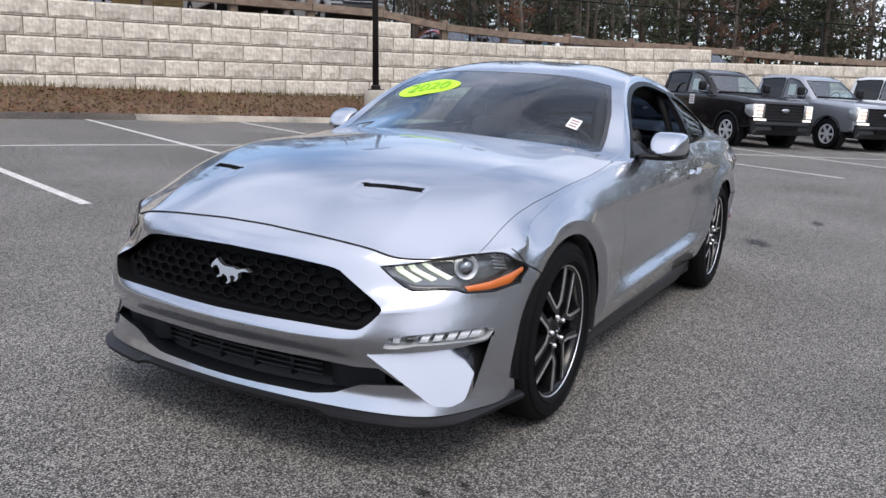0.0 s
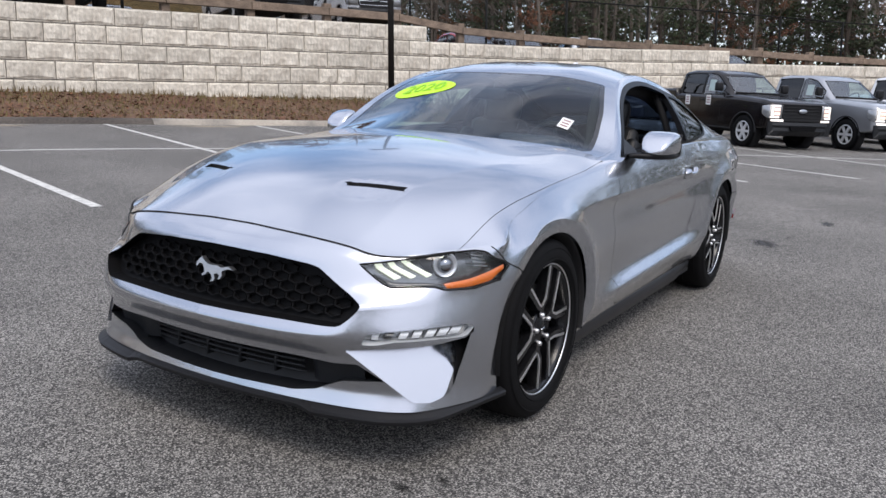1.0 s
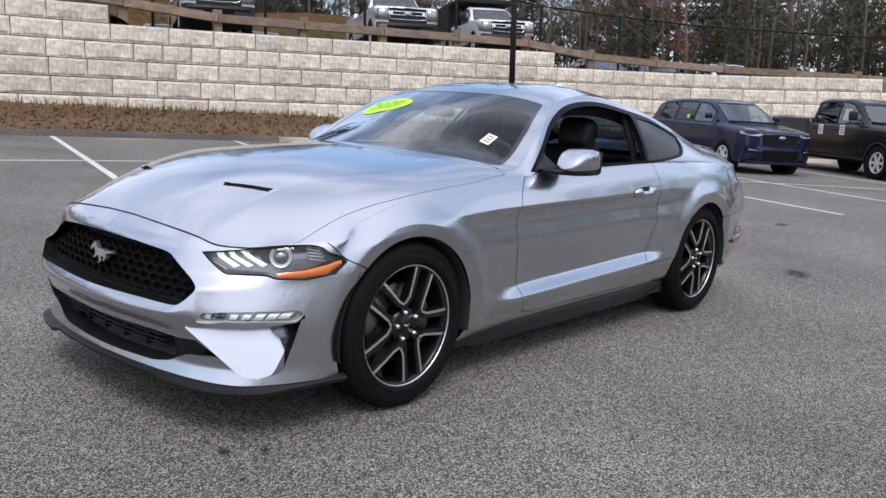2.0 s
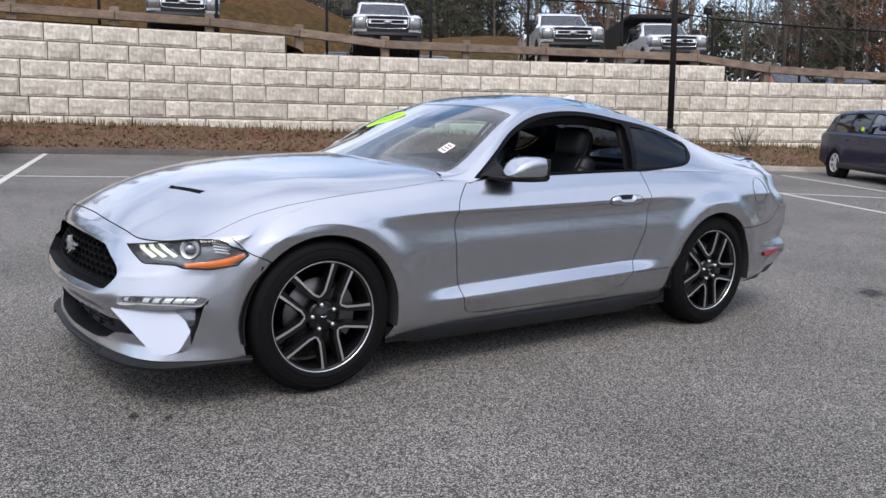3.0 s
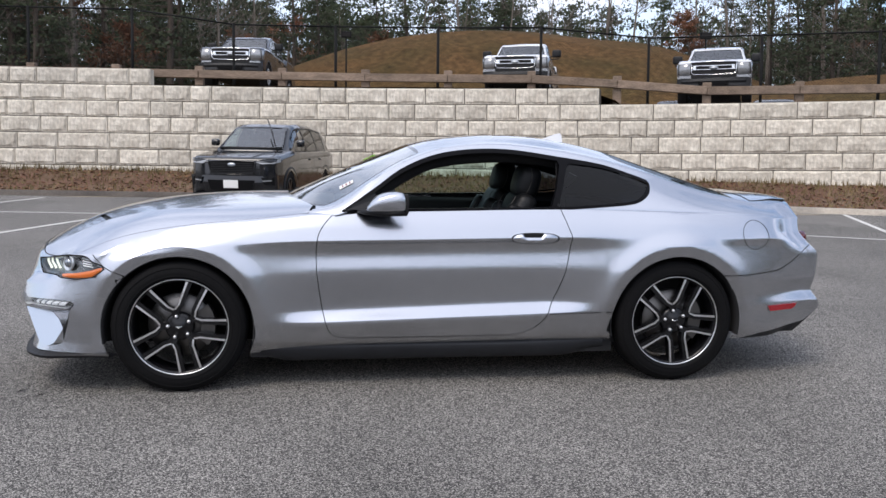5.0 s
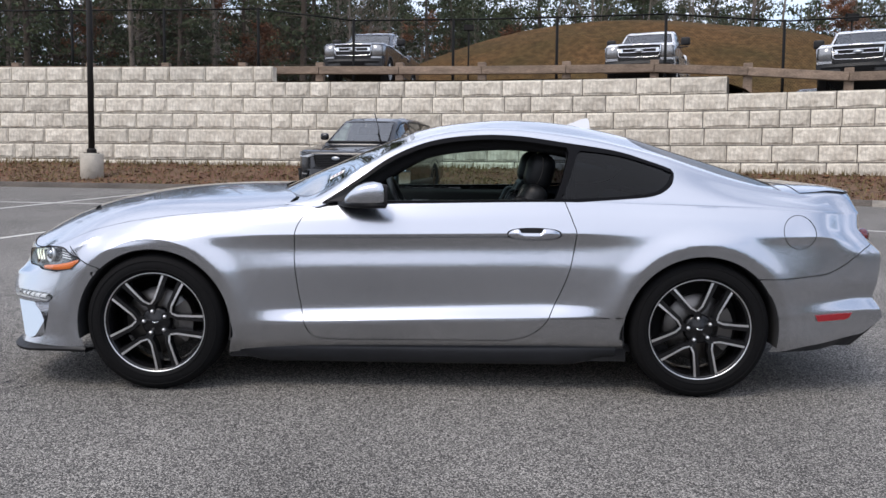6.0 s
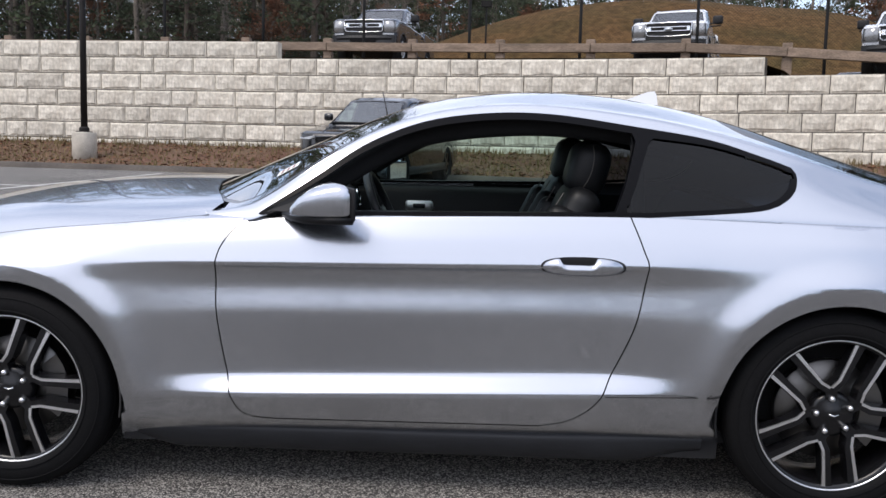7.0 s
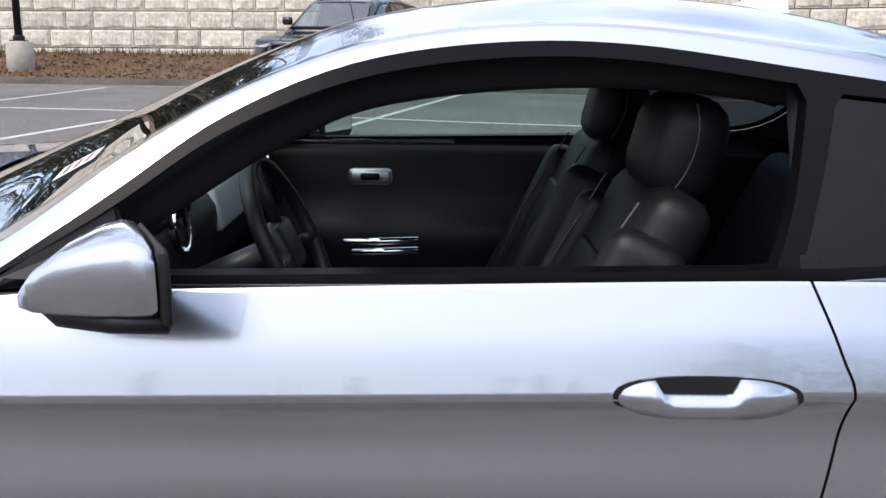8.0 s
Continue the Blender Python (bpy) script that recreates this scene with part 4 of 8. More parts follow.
for x in np.concatenate([np.arange(-.88, .1, .02), np.arange(.1, 2.05, .035)]):
    rz, ry, ez, ey, mz = [ip(x, q[:, 0], q[:, 1]) for q in (RZ, RY, EZ, EY, MZ)]
    sy, sz = ip(x, SH[:, 0], SH[:, 1]), ip(x, SH[:, 0], SH[:, 2])
    sz_in = min(sz, rz - 0.01)
    sec = [(sy - .05, sz_in - .07), (sy - .012, sz_in - .004), (sy * .55 + ry * .45 + .010, sz_in * .55 + rz * .45), (ry, rz), (ry * .45 + ey * .55 + 0.012, rz * .45 + ez * .55 + .012), (ey, ez),
           (.35, mz - (mz - ez) * .24), (.17, mz - (mz - ez) * .055), (0, mz)]
    s = smooth_path(sec, 6)
    rows_g.append([(x, y, z) for y, z in s])
bm = grid_bm(np.array(rows_g)[::-1])
WIND = [(x, -y) for x, y in [(-.846, -.3), (-.846, 0), (-.825, .3), (-.775, .5), (-.70, .66), (-.625, .742), (-.5, .722), (-.345, .682), (-.19, .620), (-.085, .578), (-.085, .5), (-.105, .3), (-.115, 0), (-.115, -.3)]]
BACK = [(x, -y) for x, y in [(1.04, -.3), (1.04, 0), (1.055, .40), (1.10, .50), (1.25, .535), (1.72, .565), (1.80, .5), (1.85, .25), (1.86, 0), (1.86, -.3)]]
low = lambda c: c.z < 1.31
for poly in (DLO, DLO_F, DLO_Q):
    split(bm, poly, "xz", 0, lambda c: c.y < -.45)
for off in (0, -.022):
    split(bm, WIND, "xy", off, lambda c: c.x < .2 and c.z > 0.93)
split(bm, BACK, "xy", 0, lambda c: c.x > .9 and abs(c.y) < 0.6)
bm.normal_update()
faces, C = centres(bm)
cls = np.full(len(faces), "roof", object)
near_side = C[:, 1] < -.45
cls[near_side & inside(C, DLO, "xz")] = "trim"
cls[near_side & inside(C, DLO_Q, "xz")] = "quarter_glass"
cls[near_side & inside(C, DLO_F, "xz")] = "door_glass"
w1 = inside(C, WIND, "xy") & (C[:, 0] < 0)
cls[w1] = "frit"
cls[w1 & inside(C, WIND, "xy", -.022)] = "windshield"
cls[(C[:, 0] > .9) & (abs(C[:, 1]) < .58) & inside(C, BACK, "xy")] = "backlight"
cls[(C[:, 0] < -.5) & (cls == "roof") & (C[:, 2] < np.array([hood_z(x, min(-y, .86)) for x, y, z in C]) - .004)] = "gone"
CAB = {k: Panel(bm, [f for f, c in zip(faces, cls) if c == k]) for k in set(cls)}
bm.free()
CAB["roof"].put("roof", M_SILVER, car, both=True)
CAB["frit"].put("windshield_border", M_GLOSS_BLACK, car, "black printed border of the windshield", both=True)
windshield = CAB["windshield"].put("windshield", M_GLASS, car, "clear laminated windshield", both=True)
CAB["backlight"].put("rear_window", M_TINT, car, "dark tinted rear window", both=True)
for mirror in (False, True):
    CAB["trim"].moved(lambda v, n: n * 0.002).put("window_trim", M_TRIM, car, "satin black window surround", mirror=mirror)
    CAB["quarter_glass"].moved(lambda v, n: -n * 0.004).put("quarter_window", M_TINT, car, "dark tinted quarter window", mirror=mirror)
    walls(CAB["door_glass"], CAB["door_glass"].moved(lambda v, n: Vector((0, 0.035, 0)))).put("window_seal", M_TRIM, car, mirror=mirror, keep_normals=False)
CAB["door_glass"].moved(lambda v, n: -n * 0.02).put("door_window", M_TINT_GREEN, door_far, "green-tinted raised side window", mirror=True)

# ---- rear deck ----
DXS, DYS = [1.15, 1.5, 1.8, 2.03, 2.16, 2.255, 2.305], [0, .4, .6, .72, .80, .87]
DZS = [[1.0, 1.02, 1.045, 1.043, 1.030, 1.005, .945], [1.0, 1.02, 1.043, 1.040, 1.026, 1.0, .94], [.99, 1.0, 1.015, 1.012, .998, .972, .915],
       [.985, .985, .985, .972, .955, .928, .87], [.97, .965, .958, .942, .92, .89, .84], [.955, .94, .925, .905, .88, .85, .82]]
D1 = np.array([smooth_path(np.array([DXS, r]).T, 5) for r in DZS])
D2 = smooth_path(np.c_[DYS, D1[:, :, 1]], 5)
rows_d = []
for i, x in enumerate(D1[0][:, 0]):
    ye, ze = ip(x, SH[:, 0], SH[:, 1]), ip(x, SH[:, 0], SH[:, 2])
    row = []
    for y in np.linspace(0, 1, 22) * ye:
        z = ip(y, D2[:, 0], D2[:, 1 + i])
        zz = ip(ye, D2[:, 0], D2[:, 1 + i])
        row.append((x, y, z + (ze - zz) * (1 - smoothstep(0, .17, ye - y))))
    rows_d.append(row)
bm = grid_bm(np.array(rows_d)[::-1])
bm.normal_update()
deck_p = Panel(bm, list(bm.faces))
lip_p = Panel(bm, [q for q in bm.faces if 1.90 < q.calc_center_median().x < 2.265 and -q.calc_center_median().y < .78 * ip(q.calc_center_median().x, SH[:, 0], SH[:, 1])])
bm.free()
deck_p.put("deck_lid", M_SILVER, car, both=True)
deck_p.moved(lambda v, n: Vector((0, 0, -.014))).put("deck_lining", M_CARPET, car, both=True)
# low lip spoiler along the deck's edge
lip_top = lip_p.moved(lambda v, n: Vector((0, 0, .003 + .007 * smoothstep(1.92, 2.15, v.x))))
lip_top.put("spoiler", M_SILVER, car, "low silver lip spoiler on the deck", both=True)
walls(lip_p, lip_top).put("spoiler_edge", M_SATIN, car, both=True, keep_normals=False)


# ---- coupe: front end ----
M_BOWL = mat("lamp_bowl", (0.26, 0.265, 0.27), 0.25, 0.8)
M_PROJ = mat("projector_lens", (0.30, 0.31, 0.33), 0.08, 1.0)
M_BOWL_BRIGHT = mat("turn_lamp_bowl", (0.70, 0.71, 0.72), 0.45, 0.3)
M_GRILLE = mat("grille_plastic", (0.0045, 0.0045, 0.005), 0.6, spec=0.10)
M_LAMP_CELL = mat("lamp_cell", (0.30, 0.305, 0.31), 0.25, 0.8)

def on_nose(y, z, d=0.0):
    """A point on the nose of the driver's half, d metres behind the skin."""
    e = 0.004
    t = Vector((nose(y + e, z) - nose(y - e, z), -2 * e, 0)).normalized()
    n = Vector((-t.y, t.x, 0))
    if n.x < 0:
        n = -n
    return Vector((nose(y, z), -y, z)) + n * d


def patch(top, bottom, d, n=10):
    """A curved patch of the nose between two (y, z) polylines, d behind the skin."""
    bm = bmesh.new()
    t, b = [np.array([[ip(k, np.linspace(0, 1, len(q)), [p[c] for p in q]) for c in (0, 1)] for k in np.linspace(0, 1, n)]) for q in (top, bottom)]
    rows_ = []
    for w in (0, .33, .67, 1):
        rows_.append([bm.verts.new(on_nose(*(t[i] * (1 - w) + b[i] * w), d - 0.004 * math.sin(math.pi * w))) for i in range(n)])
    for a, c in zip(rows_, rows_[1:]):
        for i in range(n - 1):
            bm.faces.new((a[i], a[i + 1], c[i + 1], c[i]))
    return bm


def flip(bm):
    bmesh.ops.scale(bm, vec=(1, -1, 1), verts=bm.verts)
    bmesh.ops.reverse_faces(bm, faces=bm.faces)
    return bm


back = lambda d: (lambda v, n: Vector((d, 0, 0)))
g_back = SIDE["grille"].moved(back(0.055))
grille = g_back.put("grille", M_GRILLE, car, "black honeycomb front grille", both=True)
gw = walls(SIDE["grille"], g_back)
gw.f = [f for f in gw.f if not (abs(gw.v[f[0]].y) < 1e-3 and abs(gw.v[f[1]].y) < 1e-3)]
gw.put("grille_surround", M_GRILLE, grille, "satin black grille surround", both=True, keep_normals=False, apart=True)
bm = bmesh.new()
cw, ch = 0.062, 0.036
for r in range(-1, 8):
    for c in range(-12, 13):
        y, z = c * cw + (cw / 2 if r % 2 else 0), 0.465 + r * ch * 0.78
        if sd_poly([(y, z)], GRILLE)[0] > -0.034:
            continue
        ring = []
        for k in range(6):
            a = k * math.pi / 3 + math.pi / 6
            yy, zz = y + cw * 0.5 * math.cos(a) * 1.08, z + ch * 0.5 * math.sin(a)
            yo, zo = y + cw * 0.43 * math.cos(a) * 1.08, z + ch * 0.41 * math.sin(a)
            x = nose(yy, zz)
            ring.append((bm.verts.new((x + 0.034, yy, zz)), bm.verts.new((x + 0.036, yo, zo)), bm.verts.new((x + 0.050, yo, zo))))
        for a, b in zip(ring, ring[1:] + ring[:1]):
            bm.faces.new((a[0], a[1], b[1], b[0]))
            bm.faces.new((a[1], a[2], b[2], b[1]))
part("honeycomb", bm, M_GRILLE, grille, smooth=False)
# the bright emblem, a plain running shape
bm = bmesh.new()
em = [(-.092, .583), (-.090, .596), (-.078, .612), (-.070, .620), (-.066, .612), (-.054, .604), (-.040, .596), (-.018, .594), (.006, .596), (.024, .590), (.040, .594), (.058, .598), (.080, .588), (.058, .589), (.040, .583),
      (.030, .576), (.034, .560), (.024, .545), (.018, .546), (.022, .560), (.010, .566), (-.004, .562), (.004, .545), (-.004, .534), (-.016, .532), (-.008, .544), (-.018, .560), (-.034, .566), (-.040, .556), (-.056, .548), (-.060, .553), (-.048, .562), (-.052, .576), (-.064, .592), (-.078, .592), (-.086, .580)]
f0 = [bm.verts.new((nose(0, z) + 0.004, -y * 1.02 - 0.03, .596 + (z - .576) * .86)) for y, z in em]
f1 = [bm.verts.new((nose(0, z) + 0.022, -y * 1.02 - 0.03, .596 + (z - .576) * .86)) for y, z in em]
bm.faces.new(f0)
for a in range(len(em)):
    b = (a + 1) % len(em)
    bm.faces.new((f0[a], f1[a], f1[b], f0[b]))
part("emblem", bm, mat("satin_emblem", (0.55, 0.55, 0.56), 0.35, 1.0), grille, "polished silver emblem", smooth=False)

l_back = SIDE["lower"].moved(back(0.09))
lower = l_back.put("lower_grille", M_BLACK, car, "black lower air intake", both=True)
lw = walls(SIDE["lower"], l_back)
lw.f = [f for f in lw.f if not (abs(lw.v[f[0]].y) < 1e-3 and abs(lw.v[f[1]].y) < 1e-3)]
lw.put("intake_surround", M_SATIN, lower, both=True, keep_normals=False, apart=True)
for z in (.285, .305, .325, .342):
    bm = bmesh.new()
    tube(bm, [(nose(y, z) + 0.055, y, z) for y in np.linspace(-.36, .36, 15)], 0.005, 6)
    part("slat", bm, M_SATIN, lower)
for y in (-.24, -.08, .08, .24):
    bm = bmesh.new()
    box(bm, nose(y, .31) + 0.05, nose(y, .31) + 0.08, y - .004, y + .004, .268, .35)
    part("slat", bm, M_SATIN, lower)
for s in (-1, 1):
    bm = bmesh.new()
    rows_ = [[bm.verts.new((nose(y, z) + d, s * y, z)) for y, d in ((.385, .07), (.43, .045), (.50, .05), (.60, .03))] for z in (.262, .30, .35)]
    for a, b in zip(rows_, rows_[1:]):
        for i in range(3):
            bm.faces.new((a[i], a[i + 1], b[i + 1], b[i]))
    part("intake_fin", bm, M_SATIN, lower)

# black splitter under the chin
bm = bmesh.new()
ring_rows = []
for y in np.concatenate([np.linspace(0, .8, 26), np.linspace(.815, .905, 8)]):
    drop = 0.014 * smoothstep(.400, .440, y) * (1 - smoothstep(.80, .90, y))
    out = 0.024 + 0.010 * smoothstep(.400, .440, y) - 0.020 * smoothstep(.74, .90, y)
    n = (on_nose(y, .215, 0.1) - on_nose(y, .215, 0.0)).normalized()
    p0 = on_nose(y, .215, 0)
    ring_rows.append([p0 + n * 0.015 + Vector((0, 0, .004)), p0 - n * out * .6 + Vector((0, 0, -.003 - drop)), p0 - n * out + Vector((0, 0, -.008 - drop)), p0 - n * (out - .003) + Vector((0, 0, -.021 - drop)), p0 - n * (out - .015) + Vector((0, 0, -.024 - drop)), p0 + n * 0.10 + Vector((0, 0, -.022 - drop))])
full = [[Vector((p.x, -p.y, p.z)) for p in r] for r in ring_rows[:0:-1]] + ring_rows
vv = [[bm.verts.new(p) for p in r] for r in full]
for a, b in zip(vv, vv[1:]):
    for i in range(5):
        bm.faces.new((a[i], a[i + 1], b[i + 1], b[i]))
part("splitter", bm, M_BLACK, car, "satin black chin splitter", smooth=False)

for mirror in (False, True):
    fl = flip if mirror else (lambda b: b)
    # head lamp
    lens_p = SIDE["lamp"]
    bowl = lens_p.moved(lambda v, n: -n * 0.045 + Vector((0, 0, 0)))
    lamp = bowl.put("headlight", M_BOWL, car, "headlight with three lit slanted bars and amber reflector", mirror=mirror, keep_normals=False)
    walls(lens_p, bowl).put("lamp_housing", M_GLOSS_BLACK, lamp, mirror=mirror, keep_normals=False)
    lens = lens_p.put("lens", M_LENS, lamp, "clear lens", mirror=mirror)
    lens.visible_shadow = False
    for low, high in (([(.597, .677), (.610, .656), (.660, .622)], [(.613, .679), (.627, .661), (.676, .631)]),
                      ([(.627, .680), (.645, .658), (.700, .626)], [(.643, .681), (.661, .663), (.714, .635)]),
                      ([(.658, .684), (.687, .662), (.742, .631)], [(.676, .686), (.703, .667), (.756, .640)])):
        part("light_bar", fl(patch(high, low, 0.020)), M_LED, lamp, "lit white light bar")
    part("amber_reflector", fl(patch([(.789, .613), (.846, .624), (.875, .640), (.896, .657)], [(.800, .598), (.848, .598), (.880, .608), (.897, .640)], 0.010, 14)), M_AMBER, lamp, "amber side reflector")
    for k in range(4):
        part("reflector_fin", fl(patch([(.838 + .004 * k, .700 - .012 * k), (.862 + .004 * k, .692 - .012 * k)], [(.838 + .004 * k, .695 - .012 * k), (.862 + .004 * k, .687 - .012 * k)], 0.026, 5)), M_MACHINED, lamp)
    part("bezel", fl(patch([(.70, .690), (.74, .699), (.755, .702)], [(.735, .650), (.748, .645), (.760, .640)], 0.034)), M_SATIN, lamp)
    c = on_nose(.787, .668, 0.034)
    nd = (on_nose(.787, .668, 0.0) - c).normalized()
    rot = Vector((0, -1, 0)).rotation_difference(Vector((nd.x, nd.y, 0.1))).to_matrix().to_4x4()
    bm = bmesh.new()
    revolve(bm, [(.041, 0), (.041, -.012), (.037, -.013), (.034, -.002), (.030, -.010), (.027, -.002)], 32, Matrix.Translation(c) @ rot)
    part("projector_ring", fl(bm), M_MACHINED, lamp)
    bm = bmesh.new()
    bmesh.ops.create_uvsphere(bm, u_segments=20, v_segments=12, radius=.027, matrix=Matrix.Translation(c))
    part("projector", fl(bm), M_PROJ, lamp)
    part("bezel", fl(patch([(.604, .644), (.657, .617), (.760, .617), (.792, .606)], [(.600, .639), (.650, .606), (.765, .606), (.794, .596)], 0.008, 14)), M_GLOSS_BLACK, lamp)
    # lower lamp
    fp = SIDE["fog"]
    fb = fp.moved(lambda v, n: -n * 0.03)
    fog = fb.put("turn_lamp", M_LAMP_CELL, car, "long clear lower turn lamp", mirror=mirror, keep_normals=False)
    walls(fp, fb).put("lamp_rim", M_BOWL_BRIGHT, fog, mirror=mirror, keep_normals=False)
    ln = fp.put("lens", M_LENS, fog, "clear ribbed lens", mirror=mirror)
    ln.visible_shadow = False
    for y in (.665, .70, .735, .765, .795, .82, .842):
        part("lamp_cell", fl(patch([(y - .011, .471 + .03 * (y - .65)), (y + .008, .472 + .03 * (y - .65))], [(y - .015, .451 + .02 * (y - .65)), (y + .004, .451 + .02 * (y - .65))], 0.014, 4)), M_GLOSS_BLACK if .68 < y < .71 else M_BOWL_BRIGHT, fog)
    # sculpted chin plate, flush with the bumper at its outer edge
    sp = SIDE["scoop"]
    pa, pc, pb = Vector((nose(.568, .412) + .010, -.568, .412)), Vector((nose(.765, .247) + .004, -.765, .247)), Vector((nose(.835, .43) + .085, -.835, .43))
    pn = (pb - pa).cross(pc - pa)
    on_plane = lambda y, z: pa.x - (pn.y * (y - pa.y) + pn.z * (z - pa.z)) / pn.x
    pa = pa - Vector((max(on_plane(-.568 - .191 * k / 9, .412 - .165 * k / 9) - nose(.568 + .191 * k / 9, .412 - .165 * k / 9) for k in range(10)) + .004, 0, 0))
    tilt = lambda v, n: Vector((on_plane(v.y, v.z) - v.x, 0, 0))
    st = sp.moved(tilt)
    st.put("chin_plate", M_SILVER, bumper, "silver angled chin plate", mirror=mirror, keep_normals=False)
    walls(sp, st).put("chin_plate_edge", M_SILVER, bumper, mirror=mirror, keep_normals=False)
    dp = SIDE["duct"]
    db = dp.moved(back(.12))
    duct = db.put("air_duct", M_BLACK, bumper, "black slit beside the chin plate", mirror=mirror, keep_normals=False)
    walls(dp, db).put("duct_wall", M_BLACK, duct, mirror=mirror, keep_normals=False)
    # dark seal round the lens
    bm = bmesh.new()
    lp = lens_p.edges()
    at = {a: b for a, b in lp}
    ring_i = [lp[0][0]]
    while at.get(ring_i[-1]) is not None and at[ring_i[-1]] != ring_i[0] and len(ring_i) < len(lp):
        ring_i.append(at[ring_i[-1]])
    tube(bm, [lens_p.v[i] for i in ring_i] + [lens_p.v[ring_i[0]]], .0032, 5, False)
    part("lamp_seal", fl(bm), M_SEAM, lamp)

# ---- wheels ----
TY = -0.79


def wheel_master():
    bm = bmesh.new()
    revolve(bm, [(.251, -.104), (.251, -.098), (.244, -.100), (.237, -.088), (.230, -.06), (.222, .0), (.230, .08), (.248, .10)], 64)
    w = part("wheel", bm, M_RIM, car, "black alloy wheel with machined double spokes")
    bm = bmesh.new()
    revolve(bm, [(.2535, -.1045), (.2535, -.1070), (.2490, -.1070), (.2475, -.1035)], 72)
    part("rim_edge", bm, M_MACHINED, w, "bright machined rim edge")
    bm = bmesh.new()
    revolve(bm, [(.249, -.098), (.255, -.112), (.267, -.120), (.285, -.123), (.308, -.118), (.328, -.108), (.337, -.099), (.343, -.085), (.346, -.05), (.346, .05), (.343, .085), (.328, .108), (.29, .122), (.25, .11), (.24, .098)], 80)
    for r, y in ((.312, -.118), (.270, -.1222)):
        revolve(bm, [(r - .003, y - .0003), (r, y - .0032), (r + .003, y + .0003)], 80)
    part("tyre", bm, M_TYRE, w, "black low-profile tyre")
    bm = bmesh.new()
    for k in range(4):
        revolve(bm, [(.3455, -.062 + .041 * k - .005), (.3472, -.062 + .041 * k - .004), (.3472, -.062 + .041 * k + .004), (.3455, -.062 + .041 * k + .005)], 80)
    part("tread_rib", bm, M_TYRE, w)
    for p in range(5):
        a0 = radians(-5 + 72 * p)
        R = Matrix.Rotation(-a0, 4, "Y")
        bm = bmesh.new()
        bm2 = bmesh.new()
        for s in (-1, 1):
            path = [(.247, .043 * s, -.094), (.176, .040 * s, -.100), (.110, .037 * s, -.103), (.078, .046 * s, -.100), (.055, .030 * s, -.096)]
            wd = [.017, .014, .013, .012, .012]
            prev = None
            prev2 = None
            for (u, lat, y), h in zip(path, wd):
                last = u < .07
                q = [bm.verts.new(R @ Vector((u, yy, lat + ww * h))) for yy, ww in ((y, -1), (y, 1), (y + .045, 1.25), (y + .045, -1.25))]
                m0, m1 = (.30, 1.0) if s > 0 else (-1.0, -.30)
                q2 = [bm2.verts.new(R @ Vector((u, yy, lat + ww * h))) for yy, ww in ((y - .0012, m0), (y - .0012, m1), (y + .004, m1 + .03), (y + .004, m0 - .03))]
                if prev:
                    for k in range(4):
                        bm.faces.new((prev[k], prev[(k + 1) % 4], q[(k + 1) % 4], q[k]))
                    for k in range(0 if last else 4):
                        bm2.faces.new((prev2[k], prev2[(k + 1) % 4], q2[(k + 1) % 4], q2[k]))
                prev, prev2 = q, q2
        bmesh.ops.recalc_face_normals(bm, faces=bm.faces)
        bmesh.ops.recalc_face_normals(bm2, faces=bm2.faces)
        sp = part("spoke", bm, M_RIM, w, smooth=False)
        part("machined_face", bm2, M_MACHINED, sp, "bright machined spoke edges", smooth=False)
        bm = bmesh.new()
        a1 = a0 + radians(36)
        revolve(bm, [(.0001, -.108), (.007, -.107), (.0095, -.100), (.0095, -.085)], 12, Matrix.Translation((.057 * math.cos(a1), 0, .057 * math.sin(a1))))
        part("lug_nut", bm, M_MACHINED, w)
    bm = bmesh.new()
    revolve(bm, [(.0001, -.098), (.026, -.097), (.031, -.092), (.060, -.090), (.072, -.085), (.075, -.05)], 40)
    part("hub", bm, M_RIM, w)
    bm = bmesh.new()
    tube(bm, [(-.016, -.0985, .003), (0, -.0985, -.002), (.016, -.0985, .004)], .003, 6)
    part("cap_emblem", bm, M_CHROME, w)
    bm = bmesh.new()
    revolve(bm, [(.06, -.028), (.166, -.028), (.168, -.02), (.168, .0), (.06, .0)], 56)
    part("brake_disc", bm, M_DISC, w, "grey steel brake disc")
    bm = bmesh.new()
    for k in range(7):
        a = radians(-38 + 76 / 6 * k)
        for r in (.105, .178):
            for y in (-.048, .02):
                bm.verts.new((r * math.cos(a), y, r * math.sin(a)))
    bm.verts.ensure_lookup_table()
    v = bm.verts
    for k in range(6):
        a, b = 4 * k, 4 * k + 4
        for i, j in ((0, 1), (1, 3), (3, 2), (2, 0)):
            bm.faces.new((v[a + i], v[a + j], v[b + j], v[b + i]))
    bmesh.ops.recalc_face_normals(bm, faces=bm.faces)
    part("brake_caliper", bm, M_DISC, w, "bare alloy brake caliper", smooth=False)
    return w


wheel = wheel_master()
wheel.matrix_basis = pose(FRONT_X, TY, 0.346)
copy_thing(wheel, pose(REAR_X, TY, 0.346, 0, 3))
copy_thing(wheel, pose(FRONT_X, -TY, 0.346, 0, 0, 180))
copy_thing(wheel, pose(REAR_X, -TY, 0.346, 0, 0, 180))
